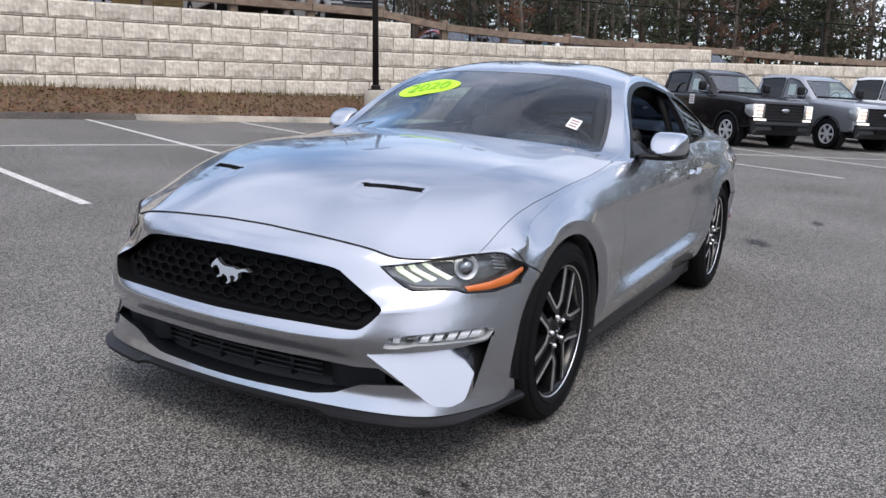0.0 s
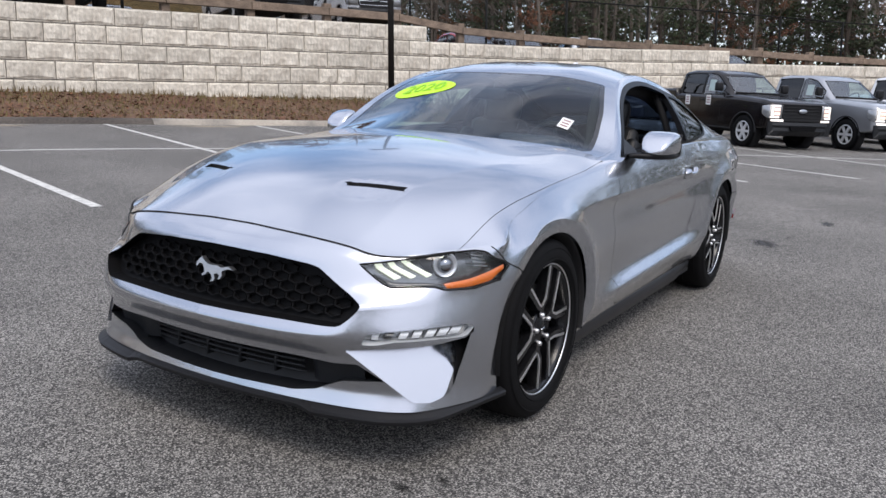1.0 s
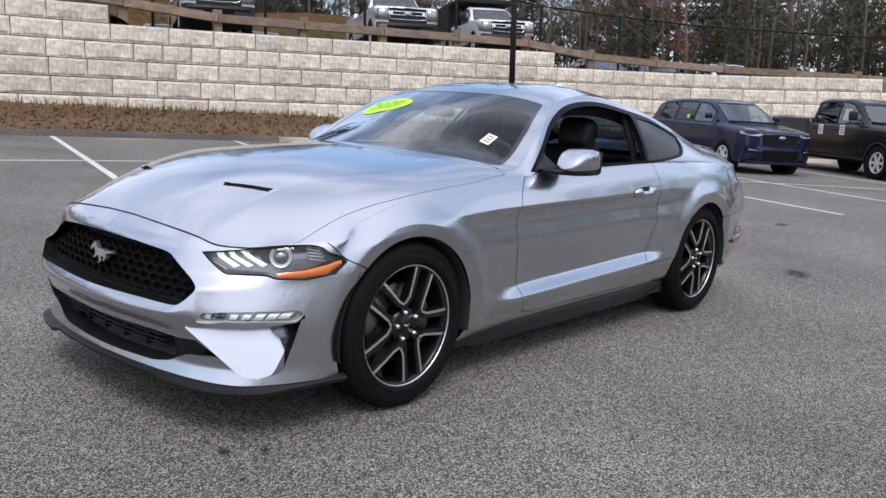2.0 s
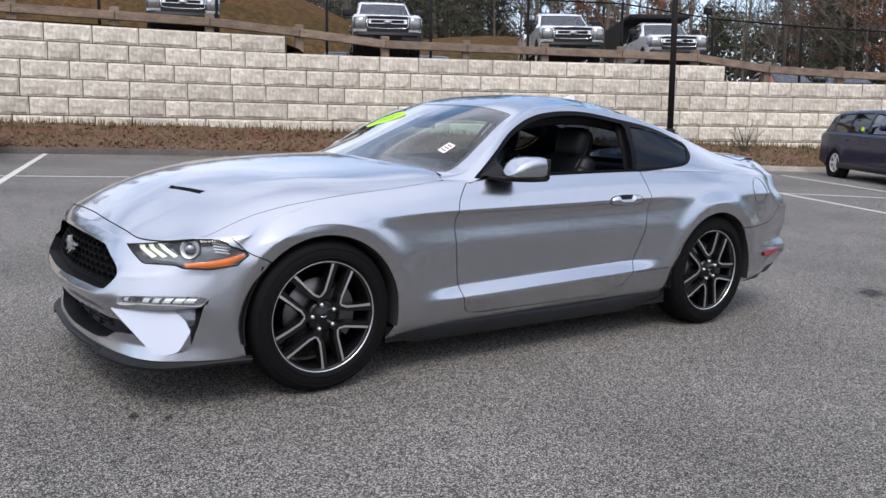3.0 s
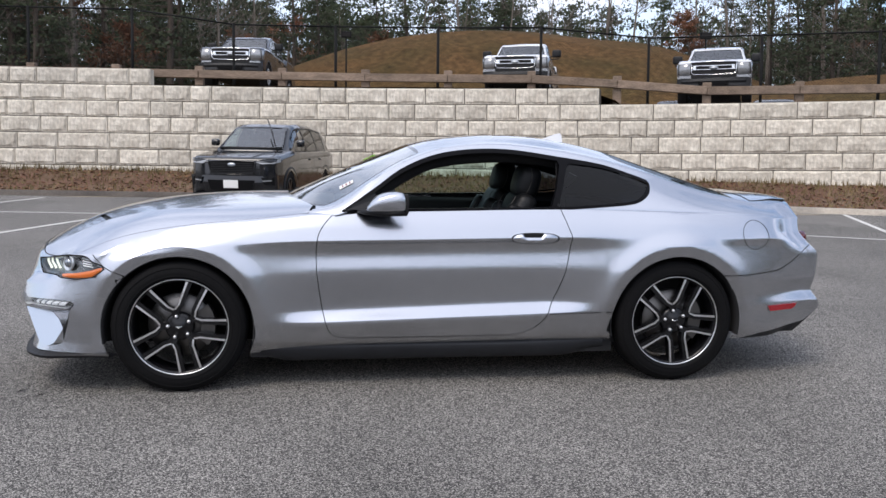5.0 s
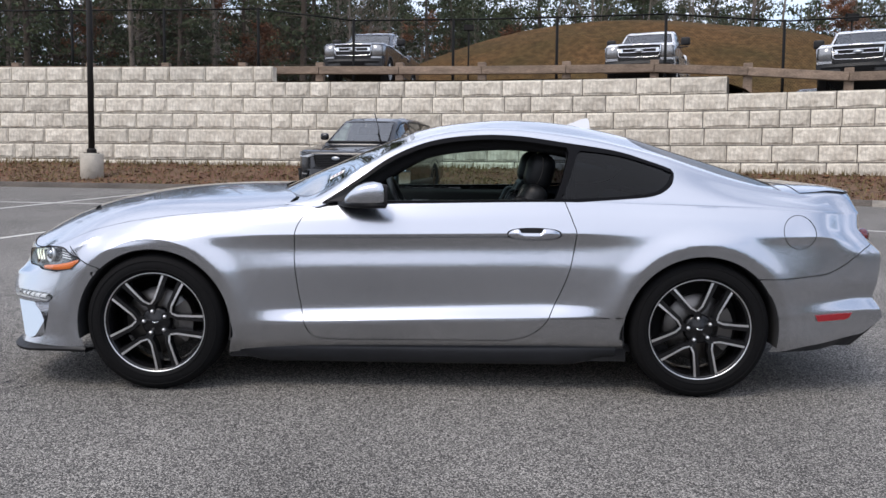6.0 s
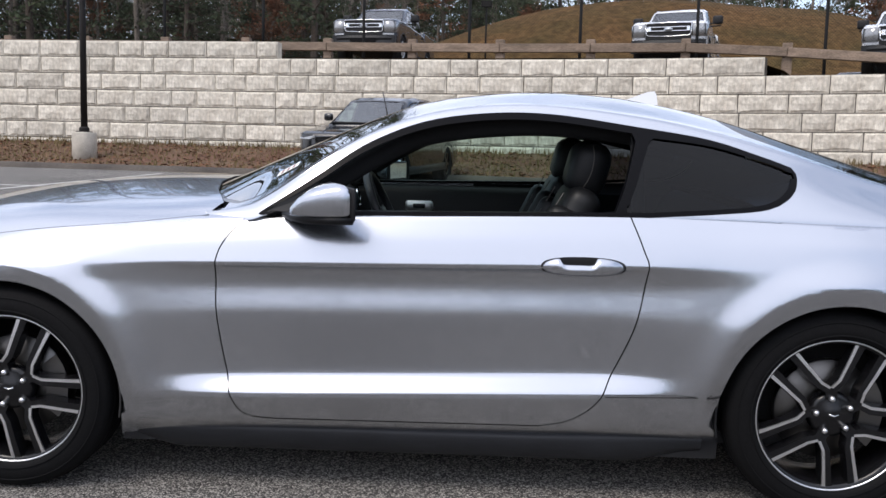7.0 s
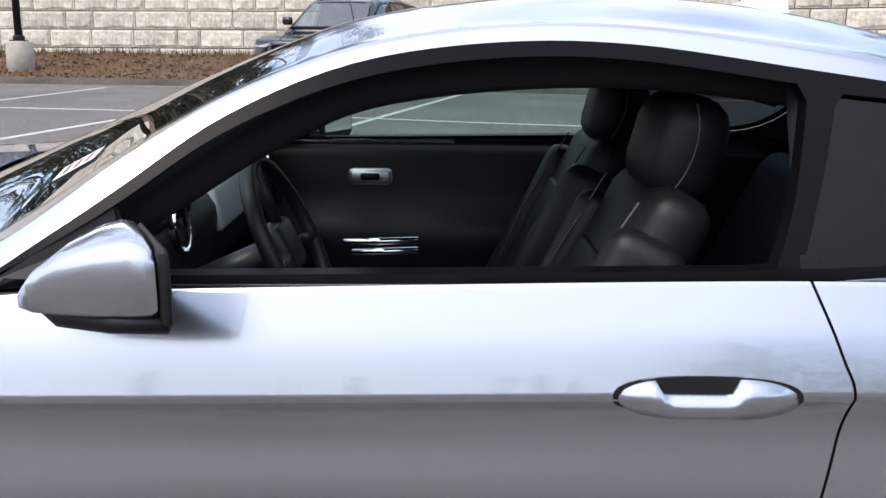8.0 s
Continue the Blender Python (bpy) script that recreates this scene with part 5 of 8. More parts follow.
# wheel houses and the dark underside
for cx in (FRONT_X, REAR_X):
    for s in (-1, 1):
        bm = bmesh.new()
        prev = None
        for k in range(33):
            a = math.pi * (1.06 - 1.12 * k / 32)
            r = ARCH_R + 0.006
            q = [bm.verts.new((cx + (r + e) * math.cos(a), s * y, HUB_Z + (r + e) * math.sin(a))) for y, e in ((.905, -0.004), (.90, -.012), (.80, -.004), (.45, -.004))]
            q.append(bm.verts.new((cx + 0.02 * math.cos(a), s * .45, HUB_Z + 0.02 * math.sin(a))))
            if prev:
                for i in range(4):
                    bm.faces.new((prev[i], prev[i + 1], q[i + 1], q[i]))
            prev = q
        part("wheel_house", bm, M_CARPET, car)
bm = bmesh.new()
box(bm, -1.0, 1.0, -.83, .83, .165, .24)
box(bm, -2.08, -1.75, -.52, .52, .2, .24)
box(bm, -1.75, -.97, -.44, .44, .18, .5)
box(bm, .97, 1.74, -.44, .44, .2, .5)
box(bm, 1.74, 2.2, -.6, .6, .26, .30)
part("underbody", bm, M_CARPET, car, smooth=False)

# ---- mirrors, handles, trim ----
for s in (-1, 1):
    bm = bmesh.new()
    rows_ = []
    # outline rings of the cap from its leading edge back to the glass
    for x, y0, y1, z0, z1 in ((-.412, .945, .965, .968, .974), (-.404, .908, 1.008, .962, .990), (-.380, .894, 1.026, .960, 1.017), (-.340, .888, 1.037, .959, 1.042), (-.290, .885, 1.044, .958, 1.057), (-.250, .884, 1.046, .958, 1.064), (-.226, .886, 1.045, .959, 1.062), (-.218, .890, 1.041, .962, 1.054)):
        r = []
        for k in range(20):
            a = k * math.tau / 20
            cy, cz, hy, hz = (y0 + y1) / 2, (z0 + z1) / 2, (y1 - y0) / 2, (z1 - z0) / 2
            ca, sa = math.cos(a), math.sin(a)
            r.append(bm.verts.new((x, s * (cy + hy * math.copysign(abs(ca) ** .42, ca)), cz + hz * math.copysign(abs(sa) ** (.55 if sa > 0 else .30), sa))))
        rows_.append(r)
    for a, b in zip(rows_, rows_[1:]):
        for k in range(20):
            bm.faces.new((a[k], a[(k + 1) % 20], b[(k + 1) % 20], b[k]))
    bm.faces.new(rows_[0])
    bmesh.ops.recalc_face_normals(bm, faces=bm.faces)
    mir = part("side_mirror", bm, M_SILVER, door_near if s < 0 else door_far, "silver side mirror on a black foot")
    bm = bmesh.new()
    box(bm, -.215, -.199, min(s * .886, s * 1.043), max(s * .886, s * 1.043), .952, 1.053, .007, seg=2)
    part("mirror_frame", bm, M_BLACK, mir)
    bm = bmesh.new()
    box(bm, -.200, -.1975, min(s * .90, s * 1.032), max(s * .90, s * 1.032), .966, 1.044)
    part("mirror_glass", bm, M_CHROME, mir, smooth=False)
    bm = bmesh.new()
    rows_ = []
    for x, y0, y1, z0, z1 in ((-.455, .850, .885, .944, .957), (-.42, .855, .94, .939, .962), (-.36, .870, 1.01, .938, .963), (-.28, .878, 1.035, .938, .962), (-.205, .882, 1.040, .940, .962)):
        rows_.append([bm.verts.new((x, s * y, z)) for y, z in ((y0, z0), (y1 - .012, z0), (y1, z0 + .01), (y1, z1), (y0, z1))])
    for a, b in zip(rows_, rows_[1:]):
        for k in range(5):
            bm.faces.new((a[k], a[(k + 1) % 5], b[(k + 1) % 5], b[k]))
    bm.faces.new(rows_[0])
    bm.faces.new(rows_[-1][::-1])
    bmesh.ops.recalc_face_normals(bm, faces=bm.faces)
    part("mirror_foot", bm, M_BLACK, mir)
    # the housing leans back towards its outer edge
    for ob in (mir, *mir.children):
        for v in ob.data.vertices:
            v.co.x += (abs(v.co.y) - 1.035) * .55 * min(max((v.co.x + .385) / .19, 0), 1.1) + .012
    # sail panel in the front corner of the side window
    bm = bmesh.new()
    tri = [(-.50, .862, .958), (-.345, .79, 1.058), (-.335, .80, 1.02), (-.30, .862, .962)]
    bm.faces.new([bm.verts.new((x, s * (y - .002), z)) for x, y, z in tri])
    bm.faces.new([bm.verts.new((x, s * (y - .022), z)) for x, y, z in reversed(tri)])
    part("sail_panel", bm, M_BLACK, door_near if s < 0 else door_far, smooth=False)
    # door handle: a strap; a flat black patch paints the shaded cup
    bm = bmesh.new()
    zc, hl = .813, .130
    prev = None
    for k in range(25):
        u = -1 + 2 * k / 24
        x = .52 + hl * u
        h = .030 * (1 - abs(u) ** 3.2) ** .55 + .001
        top = h if abs(u + .12) > .46 else 0.009 + 0.021 * smoothstep(.36, .46, abs(u + .12))
        yb = .920
        o = .026 * (1 - abs(u) ** 4)
        q = [bm.verts.new((x, -s * -1 * 0 + s * (yb - .01), zc + top)), bm.verts.new((x, s * (yb + o * .75), zc + top - .002)), bm.verts.new((x, s * (yb + o), zc + (top - h) * .5)),
             bm.verts.new((x, s * (yb + o * .55), zc - h * .82)), bm.verts.new((x, s * (yb - .01), zc - h))]
        if prev:
            for i in range(4):
                bm.faces.new((prev[i], prev[i + 1], q[i + 1], q[i]))
        prev = q
    bmesh.ops.recalc_face_normals(bm, faces=bm.faces)
    if s < 0:
        bmesh.ops.reverse_faces(bm, faces=[f for f in bm.faces if f.calc_center_median().y > -.9 and f.normal.y > 0])
    hd = part("door_handle", bm, M_SILVER, door_near if s < 0 else door_far, "silver pull handle over a black patch for its shaded cup")
    # black oval just proud of the door, as the recess's shade
    bm = bmesh.new()
    skin = lambda z: ip(z, [.75, .78, .813, .86, .90], [.893, .894, .920, .912, .900])
    spin = [k * math.tau / 32 for k in range(32)]
    ring = [(.52 + .1335 * math.copysign(abs(math.cos(a)) ** .8, math.cos(a)), .8135 + .0325 * math.copysign(abs(math.sin(a)) ** .75, math.sin(a))) for a in spin]
    ring = [bm.verts.new((x, s * (skin(z) + .0025), z)) for x, z in ring]
    c0 = [bm.verts.new((x, s * (skin(.813) + .003), .813)) for x in (.42, .62)]
    for a in range(32):
        b_ = (a + 1) % 32
        ca, cb = c0[ring[a].co.x > .52], c0[ring[b_].co.x > .52]
        bm.faces.new((ring[a], ring[b_], cb, ca) if ca is not cb else (ring[a], ring[b_], ca))
    part("handle_cup", bm, M_BLACK, hd)

# fuel flap ring, side markers
bm = bmesh.new()
fl_c = (1.819, .834)
pts = [(fl_c[0] + .081 * math.cos(k * math.tau / 40), fl_c[1] + .081 * math.sin(k * math.tau / 40)) for k in range(41)]
QV = np.array([v for v in SIDE["quarter"].v if v.x > 1.6 and v.z > .7])
loop = []
for x, z in pts:
    dd = np.hypot(QV[:, 0] - x, QV[:, 2] - z)
    near = np.argsort(dd)[:6]
    wt = 1 / (dd[near] + .002) ** 2
    loop.append((x, float((QV[near, 1] * wt).sum() / wt.sum()) - .0008, z))
tube(bm, loop, .0015, 5, False)
part("fuel_flap_gap", bm, M_SEAM, car)
for s in (-1, 1):
    bm = bmesh.new()
    mk = [(1.914, .424), (2.106, .437), (2.09, .412), (2.07, .403), (1.93, .394)]
    y_at = lambda x: ip(x, [1.8, 1.95, 2.1], [.882, .870, .846])
    a = [bm.verts.new((x, s * (y_at(x) + .016), z)) for x, z in mk]
    b = [bm.verts.new((x, s * (y_at(x) - .03), z)) for x, z in mk]
    bm.faces.new(a)
    for i in range(5):
        bm.faces.new((a[i], b[i], b[(i + 1) % 5], a[(i + 1) % 5]))
    bmesh.ops.recalc_face_normals(bm, faces=bm.faces)
    part("side_marker", bm, M_RED, car, "red rear side marker", smooth=False)
    bm = bmesh.new()
    box(bm, 2.10, 2.238, min(s * .50, s * .715), max(s * .50, s * .715), .745, .84, .02)
    part("tail_light", bm, M_TAIL, car, "dark red tail light")

# dark strip set proud along the foot of each side skirt
for s in (-1, 1):
    bm = bmesh.new()
    secs = []
    for x in np.linspace(-.955, .945, 28):
        e = smoothstep(-.955, -.84, x) * (1 - smoothstep(.70, .945, x))
        dn = .032 + .050 * e
        up = .012 * smoothstep(.3, .9, x)
        secs.append([bm.verts.new((x, s * y, z)) for y, z in ((.79, .240 + up), (.836, .232 + up), (.845, .220 + up), (.842, .220 - dn * .35), (.832, .220 - dn * .8), (.812, .222 - dn), (.74, .222 - dn))])
    for a, b in zip(secs, secs[1:]):
        for k in range(6):
            bm.faces.new((a[k], a[k + 1], b[k + 1], b[k]))
    bmesh.ops.recalc_face_normals(bm, faces=bm.faces)
    part("skirt_moulding", bm, M_SKIRT, car, "dark grey strip below the side skirt")

# lower body seam behind the door
bm = bmesh.new()
tube(bm, [(.605, -.9462, .4005), (.78, -.943, .404), (.955, -.9365, .407)], .0018, 5)
part("body_seam", bm, M_SEAM, car)

# roof antenna: silver, its colour paled for the sky it reflects
bm = bmesh.new()
fin = [(.745, 1.352), (.81, 1.376), (.86, 1.396), (.89, 1.401), (.898, 1.384), (.905, 1.33)]
a = [bm.verts.new((x, -.006 - .012 * (1.410 - z) / .07, z)) for x, z in fin]
b = [bm.verts.new((x, .006 + .012 * (1.410 - z) / .07, z)) for x, z in fin]
bm.faces.new(a)
bm.faces.new(b[::-1])
for i in range(len(fin)):
    j = (i + 1) % len(fin)
    bm.faces.new((a[i], b[i], b[j], a[j]))
part("roof_antenna", bm, mat("antenna_sky_glare", (0.72, 0.73, 0.75), 0.3), car, "silver roof antenna fin, painted pale with sky glare", smooth=False)

# wipers at rest in the well behind the hood
for y0, y1 in ((-.66, -.06), (-.08, .52)):
    bm = bmesh.new()
    rest = lambda y, up: (-.865 + .28 * (abs(y) / .8) ** 2.4 + up * .3, y, .976 - .062 * (abs(y) / .8) ** 2 + up)
    tube(bm, [rest(y, .006) for y in np.linspace(y0, y1, 9)], .007, 6)
    tube(bm, [rest(y0, -.012), rest(y0 + .12, .010), rest((y0 + y1) / 2, .014)], .008, 6)
    part("wiper", bm, M_BLACK, car)
bm = bmesh.new()
for k in range(3):
    tube(bm, [(-.60 - .05 * k, -.71 + .03 * k, .925), (-.65 - .05 * k, -.66 + .03 * k, .958), (-.71 - .05 * k, -.58 + .03 * k, .968)], .016, 6)
part("wiper_pivot", bm, M_BLACK, car)


# ---- cabin ----
def soft_box(name, sx, sy, sz, m, material, parent, r=0.05, label="", bulge=0.0):
    bm = bmesh.new()
    box(bm, -sx / 2, sx / 2, -sy / 2, sy / 2, -sz / 2, sz / 2, r, seg=4)
    for v in bm.verts:
        u = (2 * v.co.y / sy) ** 2
        v.co.x += bulge * u
    bmesh.ops.transform(bm, matrix=m, verts=bm.verts)
    return part(name, bm, material, parent, label)


def car_seat(y):
    st = new("seat")
    st.parent = car
    st["label"] = "black leather bucket seat with grey stitching"
    dx = -.015 if y < 0 else 0
    lean = pose(.46 + dx, y, .75, 0, 26)
    soft_box("cushion", .50, .50, .16, pose(.10, y, .44, 0, -8), M_LEATHER, st, .06)
    soft_box("backrest", .13, .40, .62, lean, M_LEATHER, st, .055, bulge=-.0)
    for s in (-1, 1):
        soft_box("bolster", .15, .09, .50, lean @ pose(-.03, s * .20, -.03, 0, 0, s * 14), M_LEATHER, st, .042)
        bm = bmesh.new()
        tube(bm, [lean @ Vector((-.10 + .02 * abs(t), s * (.155 + .012 * t * t), .26 * t)) for t in np.linspace(-1, 1, 9)], .0022, 5)
        part("stitching", bm, M_STITCH, st)
        bm = bmesh.new()
        tube(bm, [lean @ Vector((.0, s * .06, .30)), lean @ Vector((.0, s * .06, .40))], .007, 8)
        part("headrest_post", bm, M_CHROME, st)
    soft_box("insert", .03, .25, .40, lean @ pose(-.062, 0, -.07), M_LEATHER, st, .014)
    soft_box("headrest", .145, .24, .20, pose(.60 + dx, y, 1.10, 0, 14), M_LEATHER, st, .06)
    for s in (-1, 1):
        bm = bmesh.new()
        tube(bm, [pose(.60 + dx, y, 1.10, 0, 14) @ Vector((.005 - .02 * t * t, s * (.1215 - .012 * t ** 4), .085 * t)) for t in np.linspace(-1, 1, 9)], .0018, 5)
        tube(bm, [lean @ Vector((-.03 + .03 * t * t, s * (.249 - .014 * t ** 4), -.03 + .24 * t)) for t in np.linspace(-1, 1, 9)], .0018, 5)
        part("stitching", bm, M_STITCH, st)
    return st


for y in (-.37, .37):
    car_seat(y)
soft_box("rear_seat", .22, 1.15, .50, pose(1.08, 0, .72, 0, 25), M_LEATHER, car, .07, "black leather rear bench")
for s in (-1, 1):
    soft_box("side_trim", .86, .03, .66, pose(1.18, s * .715, .60), M_CARPET, car, .01)
soft_box("parcel_shelf", .5, 1.1, .05, pose(1.45, 0, .95), M_CARPET, car, .01)
bm = bmesh.new()
box(bm, -.9, 1.25, -.80, .80, .21, .25)
part("cabin_floor", bm, M_CARPET, car, smooth=False)
dash = soft_box("dashboard", .30, 1.34, .22, pose(-.535, 0, .855, 0, 4), M_SATIN, car, .07, "black dashboard with silver-ringed vents")
for y, x in ((-.02, -.385), (.075, -.385), (.17, -.385), (.62, -.385)):
    bm = bmesh.new()
    revolve(bm, [(.044, -.0), (.046, -.012), (.036, -.014), (.034, .0)], 24, pose(x, y, .895, 0, 0, -90) @ pose(0, 0, 0, 8))
    part("vent_ring", bm, M_CHROME, dash, "bright round air vent ring")
soft_box("instrument_hood", .16, .36, .10, pose(-.47, -.37, .962, 0, 8), M_SATIN, dash, .04)
bm = bmesh.new()
revolve(bm, [(.050, .0), (.053, -.012), (.046, -.014), (.043, .0)], 28, pose(-.375, -.35, .925, 0, 0, -90) @ pose(0, 0, 0, 8))
part("gauge_ring", bm, M_CHROME, dash, "bright ring round a gauge")
soft_box("centre_panel", .03, .30, .11, pose(-.392, .09, .90, 0, -10), mat("silver_plastic", (0.50, 0.51, 0.52), 0.35, 0.25), dash, .012)
con = soft_box("centre_console", .95, .22, .26, pose(.02, 0, .52), M_SATIN, car, .05)
for k, z in ((0, .800), (1, .775)):
    bm = bmesh.new()
    tube(bm, [(-.10 + .02 * k, .02, z + .005), (.08, .02, z + .012)], .009, 8)
    part("lever", bm, M_CHROME, con)
sw = new("steering_wheel")
sw.parent = car
sw["label"] = "black leather steering wheel"
mm = pose(-.155, -.37, .897, 0, 66)
bm = bmesh.new()
tube(bm, [mm @ Vector((.178 * math.cos(a), .178 * math.sin(a), 0)) for a in np.linspace(0, math.tau, 41)], .0155, 10, False)
part("wheel_rim", bm, M_LEATHER, sw)
soft_box("wheel_boss", .11, .13, .05, mm @ pose(0, 0, -.02), M_SATIN, sw, .02)
for a in (0.15, math.pi - .15, -math.pi / 2):
    bm = bmesh.new()
    tube(bm, [mm @ Vector((.05 * math.sin(a), .05 * math.cos(a), -.01)), mm @ Vector((.17 * math.sin(a), .17 * math.cos(a), 0))], .012, 8)
    part("wheel_spoke", bm, M_SATIN, sw)
bm = bmesh.new()
tube(bm, [mm @ Vector((0, 0, -.02)), mm @ Vector((0, 0, -.22))], .03, 10)
part("steering_column", bm, M_SATIN, sw)
for s in (-1, 1):
    bm = bmesh.new()
    rows_ = [[bm.verts.new((x, s * y, z)) for y, z in ((.835, .945), (.80, .94), (.785, .90), (.79, .80), (.76, .70), (.72, .66), (.75, .60), (.78, .30))] for x in np.linspace(-.58, .74, 9)]
    for a, b in zip(rows_, rows_[1:]):
        for i in range(7):
            bm.faces.new((a[i], a[i + 1], b[i + 1], b[i]))
    dp = part("door_lining", bm, M_LEATHER, door_near if s < 0 else door_far, "black padded door lining")
    bm = bmesh.new()
    box(bm, -.17, -.03, min(s * .766, s * .792), max(s * .766, s * .792), .815, .868, .014, seg=2)
    part("inner_handle", bm, M_MACHINED, dp, "satin silver inner handle")
    bm = bmesh.new()
    box(bm, -.135, -.065, min(s * .762, s * .776), max(s * .762, s * .776), .826, .857, .008)
    part("handle_recess", bm, M_BLACK, dp)
    bm = bmesh.new()
    tube(bm, smooth_path([(.70, s * .74, .28), (.735, s * .775, .6), (.72, s * .70, 1.0), (.72, s * .60, 1.225)], 6), .022, 8)
    part("pillar_lining", bm, M_CARPET, car)
    bm = bmesh.new()
    tube(bm, smooth_path([(-.64, s * .73, .90), (-.40, s * .66, 1.00), (-.15, s * .57, 1.15), (.05, s * .53, 1.225), (.40, s * .52, 1.255), (.75, s * .53, 1.225), (1.1, s * .53, 1.14)], 6), .040 if s < 0 else .046, 10)
    part("pillar_lining", bm, M_CARPET, car)
# dark inner faces of the roof and pillars
roof_in = CAB["roof"].moved(lambda v, n: -n * .014)
roof_in.f = [q for q in roof_in.f if min(roof_in.v[i].x for i in q) > .15]
roof_in.put("roof_lining", M_CARPET, car, both=True)
# headliner, just under the roof skin
hv, hf = [], []
for x in np.arange(-.06, 1.05, .1):
    mz, ez, ey = ip(x, MZ[:, 0], MZ[:, 1]), ip(x, EZ[:, 0], EZ[:, 1]), ip(x, EY[:, 0], EY[:, 1])
    for t in np.linspace(-1, 1, 9):
        hv.append((x, t * ey, mz - .03 - (mz - ez) * t * t))
n = 9
hf = [(i * n + k, (i + 1) * n + k, (i + 1) * n + k + 1, i * n + k + 1) for i in range(len(hv) // n - 1) for k in range(n - 1)]
mesh_part("headliner", hv, hf, M_CARPET, car)
bm = bmesh.new()
box(bm, -.30, -.27, -.11, .11, 1.165, 1.225, .012, seg=2)
tube(bm, [(-.26, 0, 1.20), (-.20, 0, 1.25)], .008, 6)
part("rear_view_mirror", bm, M_BLACK, car)


# ---- dealer stickers on the windshield ----
def wind_z(x, y):
    return ip(abs(y), [0, .17, .35, ip(x, EY[:, 0], EY[:, 1])], [ip(x, MZ[:, 0], MZ[:, 1])] + [ip(x, MZ[:, 0], MZ[:, 1]) - (ip(x, MZ[:, 0], MZ[:, 1]) - ip(x, EZ[:, 0], EZ[:, 1])) * k for k in (.055, .24, 1)])


def on_glass(x, y, d=.004):
    e = .01
    n = Vector((-(wind_z(x + e, y) - wind_z(x - e, y)) / (2 * e), -(wind_z(x, y + e) - wind_z(x, y - e)) / (2 * e), 1)).normalized()
    return Vector((x, y, wind_z(x, y))) + n * d


bm = bmesh.new()
cx, cy = -.315, .385
c0 = bm.verts.new(on_glass(cx, cy))
r1 = [bm.verts.new(on_glass(cx + .052 * math.sin(k * math.tau / 40), cy + .135 * math.cos(k * math.tau / 40))) for k in range(40)]
r2 = [bm.verts.new(on_glass(cx + .085 * math.sin(k * math.tau / 40), cy + .19 * math.cos(k * math.tau / 40))) for k in range(40)]
for k in range(40):
    bm.faces.new((c0, r1[k], r1[(k + 1) % 40]))
    bm.faces.new((r1[k], r2[k], r2[(k + 1) % 40], r1[(k + 1) % 40]))
bmesh.ops.recalc_face_normals(bm, faces=bm.faces)
sticker = part("year_sticker", bm, M_LIME, windshield, "bright lime oval sticker")


def lettering(text, size, origin, right, up, material, parent, name="lettering"):
    cu = bpy.data.curves.new(name, "FONT")
    cu.body, cu.size, cu.align_x, cu.align_y, cu.extrude = text, size, "CENTER", "CENTER", 0.0006
    tmp = bpy.data.objects.new(name, cu)
    scene.collection.objects.link(tmp)
    me = bpy.data.meshes.new_from_object(tmp.evaluated_get(bpy.context.evaluated_depsgraph_get()))
    bpy.data.objects.remove(tmp)
    r, u = Vector(right).normalized(), Vector(up).normalized()
    n = r.cross(u)
    m = Matrix((r, u, n)).transposed().to_4x4()
    m.translation = Vector(origin)
    me.transform(m)
    me.materials.clear()
    me.materials.append(material)
    ob = new(name, me)
    ob.parent = parent
    return ob


g0, gr, gu = on_glass(cx, cy, .0065), on_glass(cx, cy - .1) - on_glass(cx, cy + .1), on_glass(cx + .03, cy) - on_glass(cx - .03, cy)
lettering("2020", .13, g0, gr, gu, mat("sticker_ink", (0.26, 0.54, 0.02), 0.6), sticker)
bm = bmesh.new()
q = [on_glass(-.525, -.515), on_glass(-.525, -.575), on_glass(-.450, -.575), on_glass(-.450, -.515)]
bm.faces.new([bm.verts.new(p) for p in q][::-1])
ws = part("inspection_sticker", bm, M_WHITE, windshield, "small white printed windshield sticker", smooth=False)
for k in range(3):
    bm = bmesh.new()
    x0 = -.512 + .02 * k
    bm.faces.new([bm.verts.new(on_glass(x, y, .0052)) for x, y in ((x0, -.525), (x0, -.565), (x0 + .009, -.565), (x0 + .009, -.525))][::-1])
    part("print_bar", bm, M_PRINT, ws, smooth=False)


# ---- oil stains soaked into the asphalt ----
def stain_mat(name="oil_stain", color=(0.022, 0.021, 0.02), rough=0.6):
    m = mat(name, color, rough, spec=0.4)
    n, l = m.node_tree.nodes, m.node_tree.links
    co, ln, no = n.new("ShaderNodeTexCoord"), n.new("ShaderNodeVectorMath"), n.new("ShaderNodeTexNoise")
    ln.operation = "LENGTH"
    l.new(co.outputs["Object"], ln.inputs[0])
    no.inputs["Scale"].default_value, no.inputs["Detail"].default_value = 2.6, 6
    l.new(co.outputs["Object"], no.inputs["Vector"])
    sm, mr = n.new("ShaderNodeMath"), n.new("ShaderNodeMapRange")
    sm.operation = "MULTIPLY_ADD"
    l.new(no.outputs["Fac"], sm.inputs[0])
    sm.inputs[1].default_value = 1.1
    l.new(ln.outputs["Value"], sm.inputs[2])
    mr.inputs["From Min"].default_value, mr.inputs["From Max"].default_value = 0.75, 1.25
    mr.inputs["To Min"].default_value, mr.inputs["To Max"].default_value = 0.75, 0.0
    l.new(sm.outputs[0], mr.inputs["Value"])
    l.new(mr.outputs[0], n["Principled BSDF"].inputs["Alpha"])
    return m


